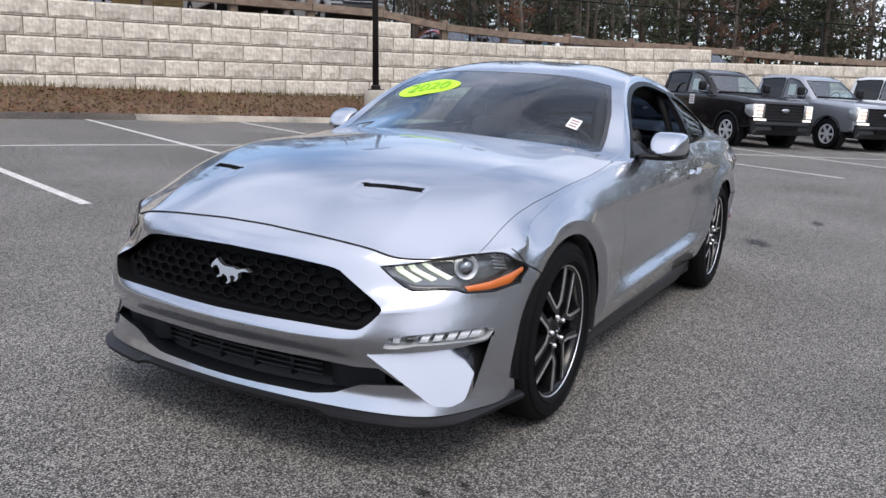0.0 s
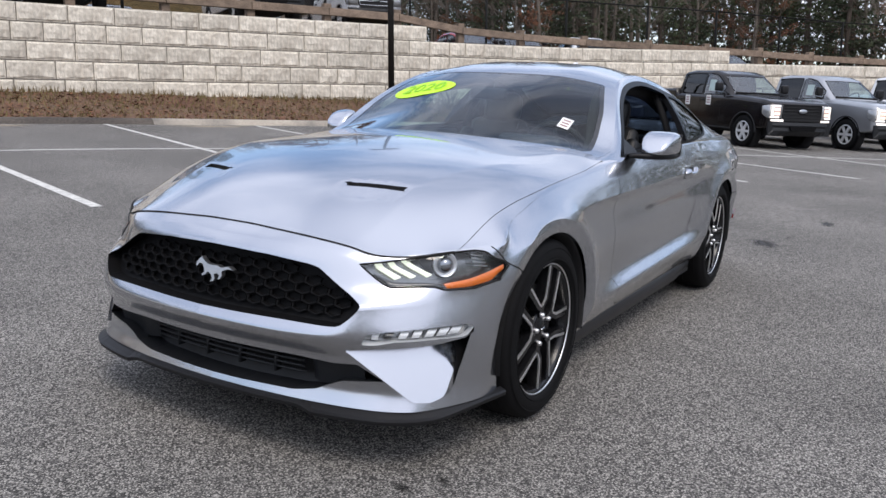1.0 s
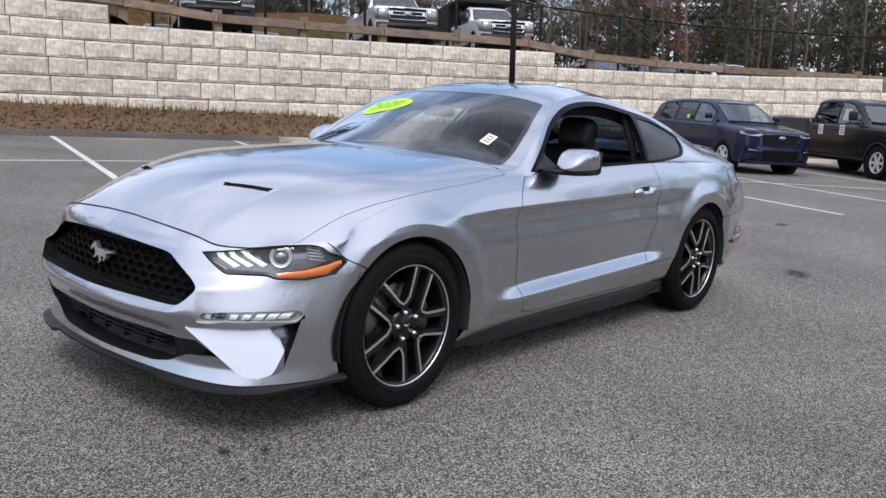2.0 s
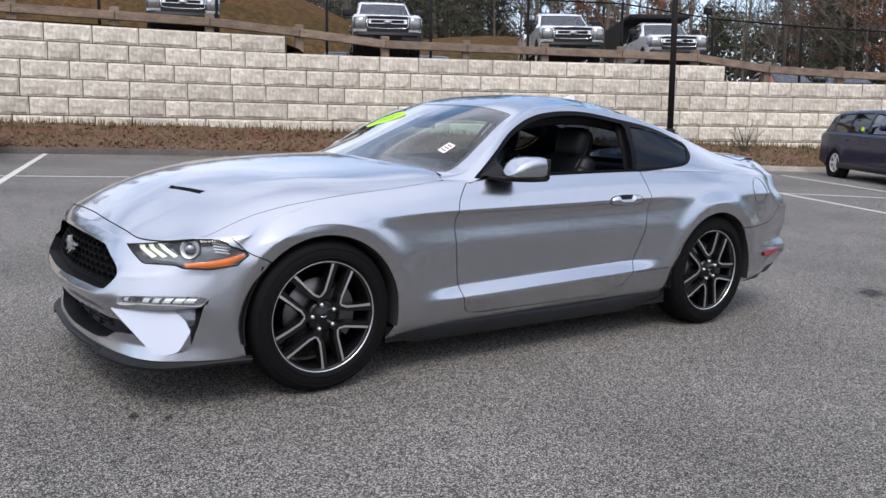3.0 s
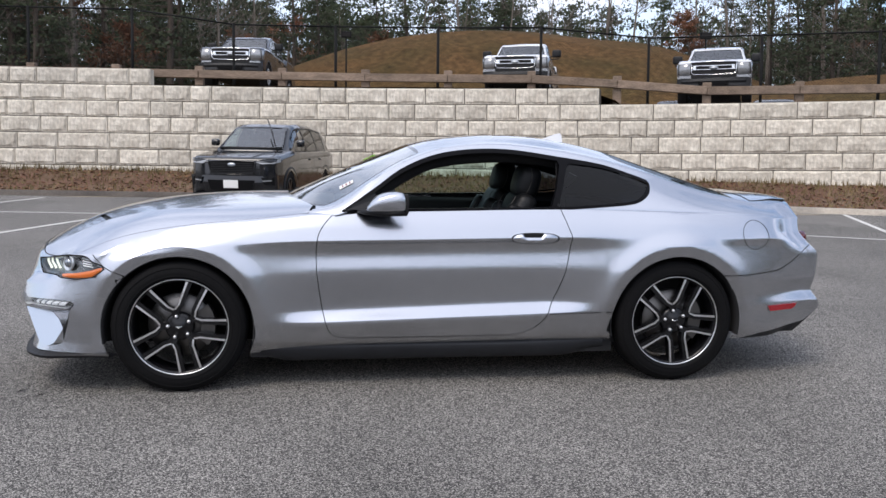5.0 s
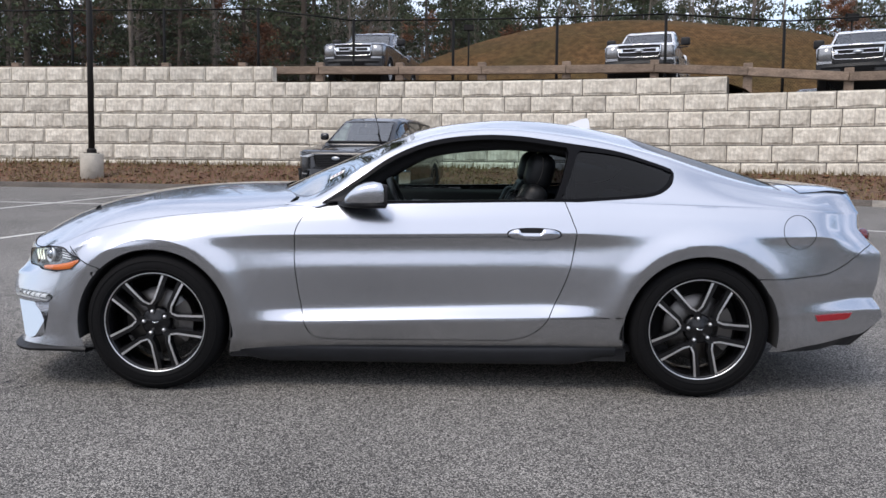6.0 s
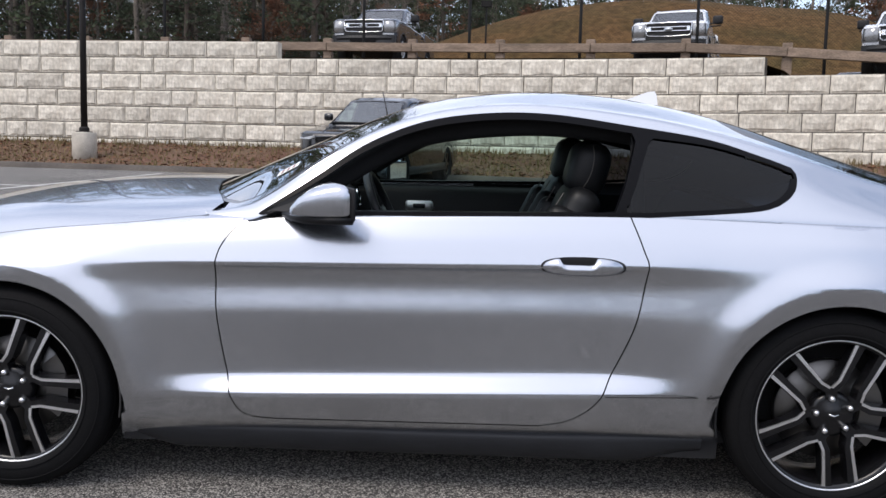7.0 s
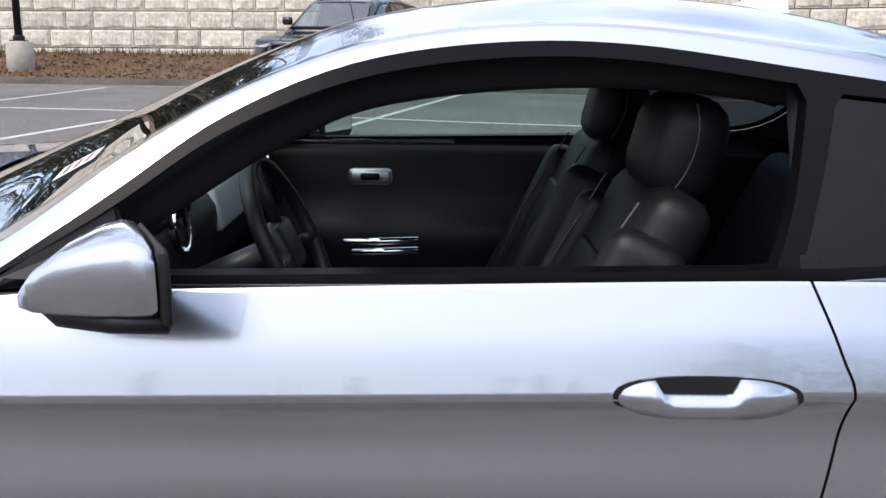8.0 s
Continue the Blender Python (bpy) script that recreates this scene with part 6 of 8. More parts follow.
M_STAIN = stain_mat()
M_SAND = stain_mat("washed_sand", (0.36, 0.30, 0.22), 0.95)
for x, y, a, b, turn in ((5.6, 13.75, 1.5, .42, -16), (9.7, 12.1, 1.7, .45, -27), (-6.0, 16.1, 1.6, .35, -6)):
    t = thing("sand_patch", "thin patch of washed sand on the asphalt", "sand", LOT @ pose(x, y, .0035, 0, 0, turn) @ Matrix.Diagonal((a, b, 1, 1)), "sand patches")
    bm = bmesh.new()
    bmesh.ops.create_circle(bm, cap_ends=True, radius=1.0, segments=24)
    part("sand", bm, M_SAND, t, smooth=False)
for x, y, a, b, turn in ((3.4, -.88, .34, .16, 20), (5.1, -1.19, .30, .10, 5), (-2.17, -.80, .07, .035, 70), (-2.05, -.88, .045, .03, 40), (-2.25, -1.02, .03, .02, 0), (6.6, .4, .3, .12, 15)):
    t = thing("oil_stain", "dark oil stain soaked into the asphalt", "stain", LOT @ pose(x, y, .003, 0, 0, turn) @ Matrix.Diagonal((a, b, 1, 1)), "oil stains")
    bm = bmesh.new()
    bmesh.ops.create_circle(bm, cap_ends=True, radius=1.0, segments=20)
    part("stain_patch", bm, M_STAIN, t, smooth=False)


# ---- lamp posts on the bank ----
def lamp_post(x, y):
    base_z = lot_z(y) + 0.12
    t = thing("lamp_post", "dark steel parking lamp post on a round concrete base", "lamp post", pose(x, y, base_z), "lamp posts")
    bm = bmesh.new()
    revolve(bm, [(.0001, -.3), (.305, -.3), (.305, .70), (.295, .725), (.0001, .73)], 32, pose(0, 0, 0, 90))
    part("concrete_base", bm, M_CONCRETE, t, "weathered pale concrete base")
    bm = bmesh.new()
    box(bm, -.16, .16, -.16, .16, .725, .755, .008)
    revolve(bm, [(.13, -.755), (.13, -.83), (.095, -.87), (.0001, -.87)], 20, pose(0, 0, 0, -90))
    part("flange", bm, M_POLE, t, smooth=False)
    bm = bmesh.new()
    tube(bm, [(0, 0, .74), (0, 0, 3.5), (0, 0, 8.2)], [.085, .078, .062], 14)
    part("pole", bm, M_POLE, t)
    bm = bmesh.new()
    box(bm, -.9, -.1, -.17, .17, 8.1, 8.22, .03)
    box(bm, .1, .9, -.17, .17, 8.1, 8.22, .03)
    tube(bm, [(-.2, 0, 8.15), (.2, 0, 8.15)], .04, 8)
    part("lamp_head", bm, M_POLE, t)
    return t


lamp_post(-9.89, 18.25)
lamp_post(15.1, 10.85)


# ---- terrace behind the wall, with the turf mound ----
def terrace_z(s, d):
    k = smoothstep(STEP_S[1] - 0.5, STEP_S[1] + 2.5, s)
    r = smoothstep(STEP_S[2], STEP_S[3] + 4, s)
    hi = 4.05 - 0.9 * r + 0.2 * smoothstep(1.8, 4.0, d) + 1.2 * smoothstep(14, 60, d)
    lo = 2.35 - 0.5 * r + 1.1 * smoothstep(1.2, 2.0, d) * (1 - smoothstep(STEP_S[2] - 1.5, STEP_S[2] + .5, s))
    z = hi * (1 - k) + (lo + 2.0 * smoothstep(9, 24, d) + .4 * smoothstep(24, 60, d)) * k
    return z


def mound(x, y):
    u, v = (x - 10.4) / (22.5 if x < 10.4 else 26.5), (y - 49.0) / 12.5
    q = u * u + v * v
    p2 = ((x - 26) / 12) ** 2 + ((y - 31) / 8.5) ** 2
    return max(6.8 * (1 - q) ** 1.4 if q < 1 else 0.0, 1.7 * (1 - p2) ** 1.3 if p2 < 1 else 0.0)


D_LIST = [.45, 1.2, 2.2, 3.5, 5, 6.5, 8, 10, 13, 16, 19, 22, 25, 28, 31, 34, 37, 40, 45, 52, 62, 80, 120, 260]
S2 = np.arange(1.0, WALL_S[-1] - 1, 1.0)
tv, tf = [], []
for s in S2:
    for d in D_LIST:
        p, t = wall_at(s, -d)
        tv.append((p[0], p[1], terrace_z(s, d) + mound(p[0], p[1]) + 0.06 * noise.noise((p[0] * .5, p[1] * .5, 2))))
n = len(D_LIST)
tf = [(i * n + k, i * n + k + 1, (i + 1) * n + k + 1, (i + 1) * n + k) for i in range(len(S2) - 1) for k in range(n - 1)]
tagged(mesh_part("ground_terrace", tv, tf, M_MOUND), "brown winter turf terrace and mound above the wall", "terrace", kind="structure")


def terrace_at(x, y):
    """Height of the terrace under a place behind the wall."""
    dd = np.hypot(WALL[:, 0] - x, WALL[:, 1] - y)
    i = int(dd.argmin())
    return terrace_z(float(WALL_S[i]), float(dd[i])) + mound(x, y)


# ---- timber guard rail and chain-link fence along the top ----
rail_x, rail_z = [-30, -5, 7, 9.5, 17, 19.2, 20.6, 27, 33, 45], [4.72, 4.66, 4.57, 4.20, 4.11, 4.06, 3.80, 3.46, 3.12, 2.7]
rail_posts = np.arange(wall_s(-21), WALL_S[-1] - 3, 2.42)
rail = thing("guard_rail", "weathered timber post-and-beam guard rail", "guard rail", Matrix())
for i, s in enumerate(rail_posts):
    p, t = wall_at(s, -0.95)
    z = ip(p[0], rail_x, rail_z)
    m = Matrix.Translation((p[0], p[1], z)) @ Matrix.Rotation(math.atan2(t[1], t[0]), 4, "Z")
    bm = bmesh.new()
    box(bm, -.12, .12, -.11, .11, -2.6, 0, .012, m)
    part("post", bm, M_WOOD, rail, smooth=False)
    if i + 1 < len(rail_posts):
        q, _ = wall_at(rail_posts[i + 1], -0.82)
        p2, _ = wall_at(s, -0.82)
        z2 = ip(q[0], rail_x, rail_z)
        a, b = Vector((p2[0], p2[1], z - .24)), Vector((q[0], q[1], z2 - .24))
        L = (b - a).length
        mb = Matrix.Translation(a) @ Vector((1, 0, 0)).rotation_difference(b - a).to_matrix().to_4x4()
        bm = bmesh.new()
        box(bm, .01, L - .01, -.07, .07, -.115, .115, .01, mb)
        part("beam", bm, M_WOOD, rail, smooth=False)
fence = thing("chain_link_fence", "tall black chain-link fence above the guard rail", "fence", Matrix())
f_x, f_z = [-30, -5.3, -5.2, 7.4, 7.5, 18.5, 19, 27, 34, 45], [6.45, 6.4, 6.02, 5.95, 5.62, 5.5, 5.2, 4.75, 4.4, 4.0]
f_s = np.arange(wall_s(-21.3), WALL_S[-1] - 4, 3.02)
wires_v, wires_f = [], []
for i, s in enumerate(f_s):
    p, t = wall_at(s, -1.55)
    zt = ip(p[0], f_x, f_z)
    bm = bmesh.new()
    tube(bm, [(p[0], p[1], zt - 2.9), (p[0], p[1], zt + .04)], .043, 8)
    part("post", bm, M_BLACK_STEEL, fence)
    if i + 1 < len(f_s):
        q, _ = wall_at(f_s[i + 1], -1.55)
        zq = ip(q[0], f_x, f_z)
        bm = bmesh.new()
        tube(bm, [(p[0], p[1], zt), (q[0], q[1], zq)], .024, 6)
        part("top_rail", bm, M_BLACK_STEEL, fence)
        L, H = float(np.hypot(*(q - p))), 1.95
        e = (q - p) / L
        zmid = min(zt, zq)
        for k in np.arange(-H, L, .085):
            for sgn in (1, -1):
                u0, u1 = max(k, 0), min(k + H, L)
                if u1 - u0 < .05:
                    continue
                h0, h1 = (u0 - k, u1 - k) if sgn > 0 else (H - (u0 - k), H - (u1 - k))
                w = .0028
                o = len(wires_v)
                for u, h in ((u0, h0), (u1, h1)):
                    for dz in (-w, w):
                        wires_v.append((p[0] + e[0] * u, p[1] + e[1] * u, zmid - H + h + dz))
                wires_f.append((o, o + 1, o + 3, o + 2))
tagged(mesh_part("wire_mesh", wires_v, wires_f, M_BLACK_STEEL, fence, smooth=False), kind="stuff")


def floodlight(x, y, z):
    """A square floodlight on a thin post on the terrace."""
    g = terrace_at(x, y)
    t = thing("floodlight", "small black square floodlight on a thin post", "floodlight", pose(x, y, g), "floodlights on the terrace")
    bm = bmesh.new()
    tube(bm, [(0, 0, -.2), (0, 0, z - g)], .03, 8)
    part("post", bm, M_BLACK_STEEL, t)
    bm = bmesh.new()
    box(bm, -.19, .19, -.06, .06, z - g - .06, z - g + .16, .015)
    head = part("lamp_head", bm, M_BLACK_STEEL, t, smooth=False)
    bm = bmesh.new()
    box(bm, -.15, .15, -.066, -.058, z - g - .03, z - g + .13)
    part("lens", bm, M_POLE, head, "grey floodlight lens", smooth=False)


floodlight(.52, 27.0, 6.80)
floodlight(12.0, 21.2, 6.15)
floodlight(22.6, 15.6, 5.80)

# ---- parked vehicles ----
M_BADGE = mat("oval_badge", (0.35, 0.38, 0.42), 0.3, 0.6, coat=1.0)
M_VWHITE = mat("white_paint", (0.74, 0.75, 0.76), 0.25, coat=1.0, vary=0.06, scale=2)
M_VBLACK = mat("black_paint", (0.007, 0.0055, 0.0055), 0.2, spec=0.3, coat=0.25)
M_VINK = mat("ink_black_paint", (0.0035, 0.0042, 0.006), 0.15, spec=0.4, coat=0.6)
M_VBLUE = mat("dark_blue_paint", (0.004, 0.0075, 0.032), 0.2, spec=0.3, coat=0.25)
M_VGREY = mat("grey_paint", (0.36, 0.37, 0.39), 0.32, 0.7, coat=1.0)
M_RIM_SILVER = mat("silver_rim_paint", (0.60, 0.61, 0.62), 0.35, 0.3, coat=0.5)
M_VRED = mat("red_paint", (0.35, 0.02, 0.025), 0.25, coat=1.0)
M_VNAVY = mat("navy_paint", (0.02, 0.03, 0.05), 0.25, coat=1.0)
M_VCLEAR = glass_mat("green_car_glass", (0.66, 0.78, 0.76), 0.0, 0.17, 0.85)
M_VPRIVACY = glass_mat("privacy_glass", (0.05, 0.055, 0.06), 0.0, 0.05, 0.8)
M_VSEAT = mat("grey_cloth_seat", (0.035, 0.036, 0.038), 0.9, fine=0.2, fine_scale=200)
M_LAMP = mat("lamp_glass", (0.33, 0.34, 0.35), 0.15, 0.4, coat=1.0)
M_LAMP_ON = mat("lit_headlamp", (0.9, 0.8, 0.7), 0.2, emit=(1.0, 0.58, 0.40), emit_strength=0.55)
M_LAMP_WHITE = mat("lit_running_light", (0.9, 0.9, 0.88), 0.2, emit=(1.0, 0.88, 0.78), emit_strength=0.60)


def ring(x, w, z0, z1, r, n=5):
    """A rounded section across a vehicle: half width, floor, top and corner radius."""
    r0, r1 = min(r * .5, .06), r
    pts = []
    for cx, cz, a0, rr in ((w - r0, z0 + r0, -90, r0), (w - r1, z1 - r1, 0, r1)):
        for k in range(n):
            a = radians(a0 + 90 * k / (n - 1))
            pts.append((cx + rr * math.cos(a), cz + rr * math.sin(a)))
    return [(x, y, z) for y, z in pts] + [(x, -y, z) for y, z in reversed(pts)]


def loft(bm, sections, caps=True):
    rows_ = [[bm.verts.new(p) for p in s] for s in sections]
    k = len(rows_[0])
    for a, b in zip(rows_, rows_[1:]):
        for i in range(k):
            bm.faces.new((a[i], a[(i + 1) % k], b[(i + 1) % k], b[i]))
    if caps:
        bm.faces.new(rows_[0][::-1])
        bm.faces.new(rows_[-1])
    bmesh.ops.recalc_face_normals(bm, faces=bm.faces)


def quad_part(name, pts, material, parent, thick=.012, label=""):
    """A plate of any outline with a little thickness along its normal."""
    P = [Vector(p) for p in pts]
    n = (P[1] - P[0]).cross(P[2] - P[0]).normalized() * thick
    bm = bmesh.new()
    a, b = [bm.verts.new(p + n) for p in P], [bm.verts.new(p - n) for p in P]
    bm.faces.new(a)
    bm.faces.new(b[::-1])
    for i in range(len(P)):
        j = (i + 1) % len(P)
        bm.faces.new((a[i], b[i], b[j], a[j]))
    bmesh.ops.recalc_face_normals(bm, faces=bm.faces)
    return part(name, bm, material, parent, label, smooth=False)


def road_wheel(parent, x, y, r, w, s, rim):
    bm = bmesh.new()
    revolve(bm, [(r * .62, -w * .42), (r * .72, -w * .5), (r * .93, -w * .5), (r, -w * .36), (r, w * .36), (r * .9, w * .5), (r * .6, w * .45)], 32)
    if s > 0:
        bmesh.ops.scale(bm, vec=(1, -1, 1), verts=bm.verts)
        bmesh.ops.reverse_faces(bm, faces=bm.faces)
    wh = part("wheel", bm, M_TYRE, parent, "black tyre on an alloy rim")
    bm = bmesh.new()
    revolve(bm, [(r * .60, -w * .30), (r * .56, -w * .12), (.0001, -w * .10)], 28)
    if s > 0:
        bmesh.ops.scale(bm, vec=(1, -1, 1), verts=bm.verts)
        bmesh.ops.reverse_faces(bm, faces=bm.faces)
    part("rim_well", bm, M_RIM, wh)
    bm = bmesh.new()
    revolve(bm, [(r * .64, -w * .44), (r * .60, -w * .47), (r * .57, -w * .44), (r * .57, -w * .28)], 28)
    revolve(bm, [(.0001, -w * .46), (r * .16, -w * .44), (r * .20, -w * .30)], 16)
    for k in range(6):
        a = k * math.pi / 3
        box(bm, .03, r * .59, -w * .43, -w * .28, -.034, .034, .0, Matrix.Rotation(a, 4, "Y"))
    if s > 0:
        bmesh.ops.scale(bm, vec=(1, -1, 1), verts=bm.verts)
        bmesh.ops.reverse_faces(bm, faces=bm.faces)
    part("rim", bm, rim, wh, smooth=False)
    wh.matrix_basis = pose(x, y, r)
    return wh


LAMP_Y, LAMP_X = [.62, .75, .88, .95, .985], [-.015, -.008, .01, .045, .11]   # front of the pickups' lamps


def vehicle(name, label, category, m, paint, kind, trim=None, lit=False, group="parked vehicles", rim=None, bar=None, plate=False, beacon=False):
    """A parked pickup, utility wagon or saloon; its nose points to -x and x=0 is the nose."""
    t = thing(name, label, category, m, group)
    trim = trim or M_BLACK
    rim = rim or M_RIM_SILVER
    bar = bar or M_CHROME
    if kind == "pickup":
        L, W, H, fa, wb, r = 5.9, 1.0, 1.96, .98, 3.70, .41
        body = [(0.03, .88, .62, 1.13, .08), (.10, .97, .55, 1.19, .10), (.35, 1.0, .50, 1.25, .12), (1.0, 1.0, .48, 1.30, .13), (1.62, 1.0, .46, 1.33, .14), (1.75, 1.0, .46, 1.30, .10), (4.0, 1.0, .48, 1.30, .10), (4.05, 1.0, .50, 1.42, .08), (5.75, 1.0, .58, 1.42, .08), (5.88, .97, .60, 1.40, .08)]
        cab = [(1.62, .93, 1.26, .84, 1.30), (2.34, .92, 1.26, .70, 1.87), (2.7, .92, 1.26, .73, 1.955), (3.6, .92, 1.26, .73, 1.95), (3.95, .92, 1.26, .74, 1.90), (4.06, .92, 1.26, .80, 1.35)]
        glass_x = [(2.02, 2.86), (2.94, 3.82)]
    elif kind == "suv":
        L, W, H, fa, wb, r = 5.05, .99, 1.78, .93, 3.02, .385
        body = [(0.0, .60, .46, 1.00, .05), (.05, .80, .36, 1.035, .07), (.14, .90, .30, 1.06, .10), (.40, .965, .26, 1.10, .15), (.9, .99, .25, 1.155, .16), (1.25, .995, .25, 1.19, .13), (1.6, 1.0, .25, 1.17, .09), (2.2, 1.0, .25, 1.17, .08), (4.4, .995, .28, 1.19, .08), (4.85, .96, .36, 1.17, .12), (5.03, .88, .46, 1.10, .14)]
        cab = [(1.12, .88, 1.08, .80, 1.17), (1.98, .90, 1.10, .645, 1.685), (2.25, .905, 1.11, .645, 1.745), (2.7, .91, 1.12, .65, 1.775), (3.6, .91, 1.12, .65, 1.765), (4.5, .90, 1.12, .66, 1.70), (4.72, .89, 1.12, .68, 1.62), (4.92, .88, 1.12, .78, 1.17)]
        glass_x = [(1.72, 2.55), (2.63, 3.50), (3.58, 4.35)]
    else:
        L, W, H, fa, wb, r = 4.7, .92, 1.46, .92, 2.75, .335
        body = [(0.03, .66, .42, .68, .10), (.12, .80, .30, .76, .14), (.4, .89, .24, .82, .14), (1.0, .915, .22, .90, .14), (1.5, .92, .22, .94, .12), (3.6, .92, .22, .95, .10), (4.4, .89, .26, .98, .12), (4.68, .80, .36, .92, .14)]
        cab = [(1.3, .83, .88, .76, .92), (2.05, .83, .90, .62, 1.38), (2.5, .83, .90, .60, 1.455), (3.1, .83, .90, .60, 1.44), (4.05, .82, .90, .70, 1.0)]
        glass_x = [(1.75, 2.5), (2.58, 3.3)]
    ra = fa + wb
    bm = bmesh.new()
    dense = []
    arr = np.array(body)
    for x in np.unique(np.concatenate([arr[:, 0], np.arange(.2, L - .1, .12)])):
        dense.append(ring(x, *[ip(x, arr[:, 0], arr[:, k]) for k in (1, 2, 3, 4)]))
    loft(bm, dense)
    for cx in (fa, ra):
        poly = [(cx + (r + .07) * math.cos(k * math.tau / 32), r + (r + .06) * math.sin(k * math.tau / 32)) for k in range(32)]
        split(bm, poly, "xz")
        bmesh.ops.delete(bm, geom=[f for f, i in zip(list(bm.faces), inside(np.array([f.calc_center_median() for f in bm.faces]), poly, "xz")) if i and abs(f.normal.y) > .3 or (i and f.normal.z < -.3)], context="FACES")
    b = part("body", bm, paint, t)
    bm = bmesh.new()
    box(bm, .15, L - .12, -W + .30, W - .30, .34, .80)
    part("chassis", bm, M_CARPET, t, smooth=False)
    ca = np.array(cab)

    def side_at(x, z):
        w0, z0, w1, z1 = [ip(x, ca[:, 0], ca[:, k]) for k in (1, 2, 3, 4)]
        return ip(z, [z0, (z0 + z1) / 2, max(z1 - .06, z0 + .02)], [w0, (w0 + w1) / 2 + .02, w1 + .03])

    def cab_ring(x):
        w0, z0, w1, z1 = [ip(x, ca[:, 0], ca[:, k]) for k in (1, 2, 3, 4)]
        half = [(side_at(x, z), z) for z in np.linspace(z0, max(z1 - .06, z0 + .01), 9)]
        half += [((w1 - .05) * k, z1 + .015 * (1 - k * k)) for k in (1, .8, .6, .4, .2)]
        return [(x, y, z) for y, z in half] + [(x, 0, z1 + .015)] + [(x, -y, z) for y, z in reversed(half)]

    x0, x1 = cab[0][0], cab[1][0]
    zf = lambda x: ip(x, ca[:, 0], ca[:, 4])
    wf_ = lambda x: ip(x, ca[:, 0], ca[:, 3])
    xa, xb = x0 + .08, x1 - (.10 if kind == "pickup" else .06)
    zbelt = cab[1][2] + (.09 if kind == "suv" else .06)
    zt = lambda x: zf(x) - .10
    bm = bmesh.new()
    xs_ = np.unique(np.round(np.concatenate([ca[:, 0], np.arange(x0 + .06, ca[-1, 0] - .03, .085)]), 3))
    loft(bm, [cab_ring(x) for x in xs_])
    screen = [(xa, -wf_(xa) + .08), (xa, wf_(xa) - .08), (xb, wf_(xb) - .07), (xb, -wf_(xb) + .07)]
    panes = []
    for ga, gb in glass_x:
        xk = min(max(x1 + .12, ga), gb)
        panes.append([(ga, zbelt), (gb, zbelt), (gb, zt(gb)), ((xk + gb) / 2, zt((xk + gb) / 2)), (xk, zt(xk)), (ga, max(zt(ga), zbelt + .05))])
    upper = lambda c: c.x < x1 + .05 and c.z > zf(c.x) - .03
    for off in (.028, 0):
        split(bm, screen, "xy", off, upper)
        for q in panes:
            split(bm, q, "xz", off, lambda c: abs(c.y) > .3)
    bm.normal_update()
    faces_, mid = centres(bm)
    kind_of = np.full(len(faces_), "skin", object)
    top_ = np.array([f.normal.z > .25 and f.calc_center_median().x < x1 + .05 for f in faces_])
    flank_ = np.array([abs(f.normal.y) > .5 for f in faces_])
    for k, q in enumerate(panes):
        kind_of[inside(mid, q, "xz", .028) & flank_ & (kind_of == "skin")] = "seal"
        kind_of[inside(mid, q, "xz") & flank_] = f"pane{k}"
    kind_of[inside(mid, screen, "xy", .028) & top_] = "seal"
    kind_of[inside(mid, screen, "xy") & top_] = "screen"
    piece = {k: Panel(bm, [f for f, c in zip(faces_, kind_of) if c == k]) for k in set(kind_of)}
    bm.free()
    cabp = piece["skin"].put("cab", paint, t)
    piece["skin"].moved(lambda v, n: -n * .03).put("cab_lining", M_CARPET, cabp)
    piece["seal"].moved(lambda v, n: n * .001).put("window_frame", M_TRIM, cabp, "black window surround")
    piece["screen"].put("windshield", M_VCLEAR, cabp)
    for k in range(len(panes)):
        if f"pane{k}" in piece:
            piece[f"pane{k}"].moved(lambda v, n: -n * .004).put("side_window", M_VCLEAR if k == 0 or kind == "saloon" else M_VPRIVACY, cabp, apart=True)
    # cabin: dashboard, wheel and seat backs seen through the glass
    zs = cab[1][2]
    soft_box("dashboard", .30, 2 * wf_(xa) - .14, .16, pose(xa + .26, 0, zs + .0), M_SATIN, cabp, .05)
    bmg = bmesh.new()
    tube(bmg, [pose(xa + .52, -.38, zs + .10, 0, 62) @ Vector((.19 * math.cos(a), .19 * math.sin(a), 0)) for a in np.linspace(0, math.tau, 25)], .016, 6, False)
    part("steering_wheel", bmg, M_LEATHER, cabp)
    row2 = .86 if kind != "saloon" else .70
    for sx_ in (glass_x[0][1] - .08, glass_x[0][1] - .08 + row2):
        for sy_ in (-.37, .37):
            soft_box("seat_back", .12, .46, .40, pose(sx_, sy_, zs + .10, 0, 14), M_VSEAT, cabp, .05)
            soft_box("headrest", .09, .25, .17, pose(sx_ + .07, sy_, zs + .38, 0, 8), M_VSEAT, cabp, .04)
    # wiper rest at the foot of the glass
    bmg = bmesh.new()
    tube(bmg, [(xa - .01, y, zf(xa) + .02) for y in np.linspace(-wf_(xa) + .08, wf_(xa) - .08, 7)], .022, 6)
    part("wiper_cowl", bmg, M_BLACK, cabp)
    for s in (-1, 1):
        for gx in ([p[0] - .06 for p in glass_x] + [glass_x[-1][1] + .06]):
            zlo = .62 if kind == "pickup" else .45
            bmd = bmesh.new()
            tube(bmd, [(gx, s * (W + .001), zlo + .12), (gx, s * (W + .001), ip(gx, arr[:, 0], arr[:, 3]) - .12)], .004, 4)
            part("door_gap", bmd, M_SEAM, b)
        mx = glass_x[0][0] - .02
        out = W if kind == "pickup" else W - .07
        mz = zbelt + .10
        big = .26 if bar is M_CHROME else .20
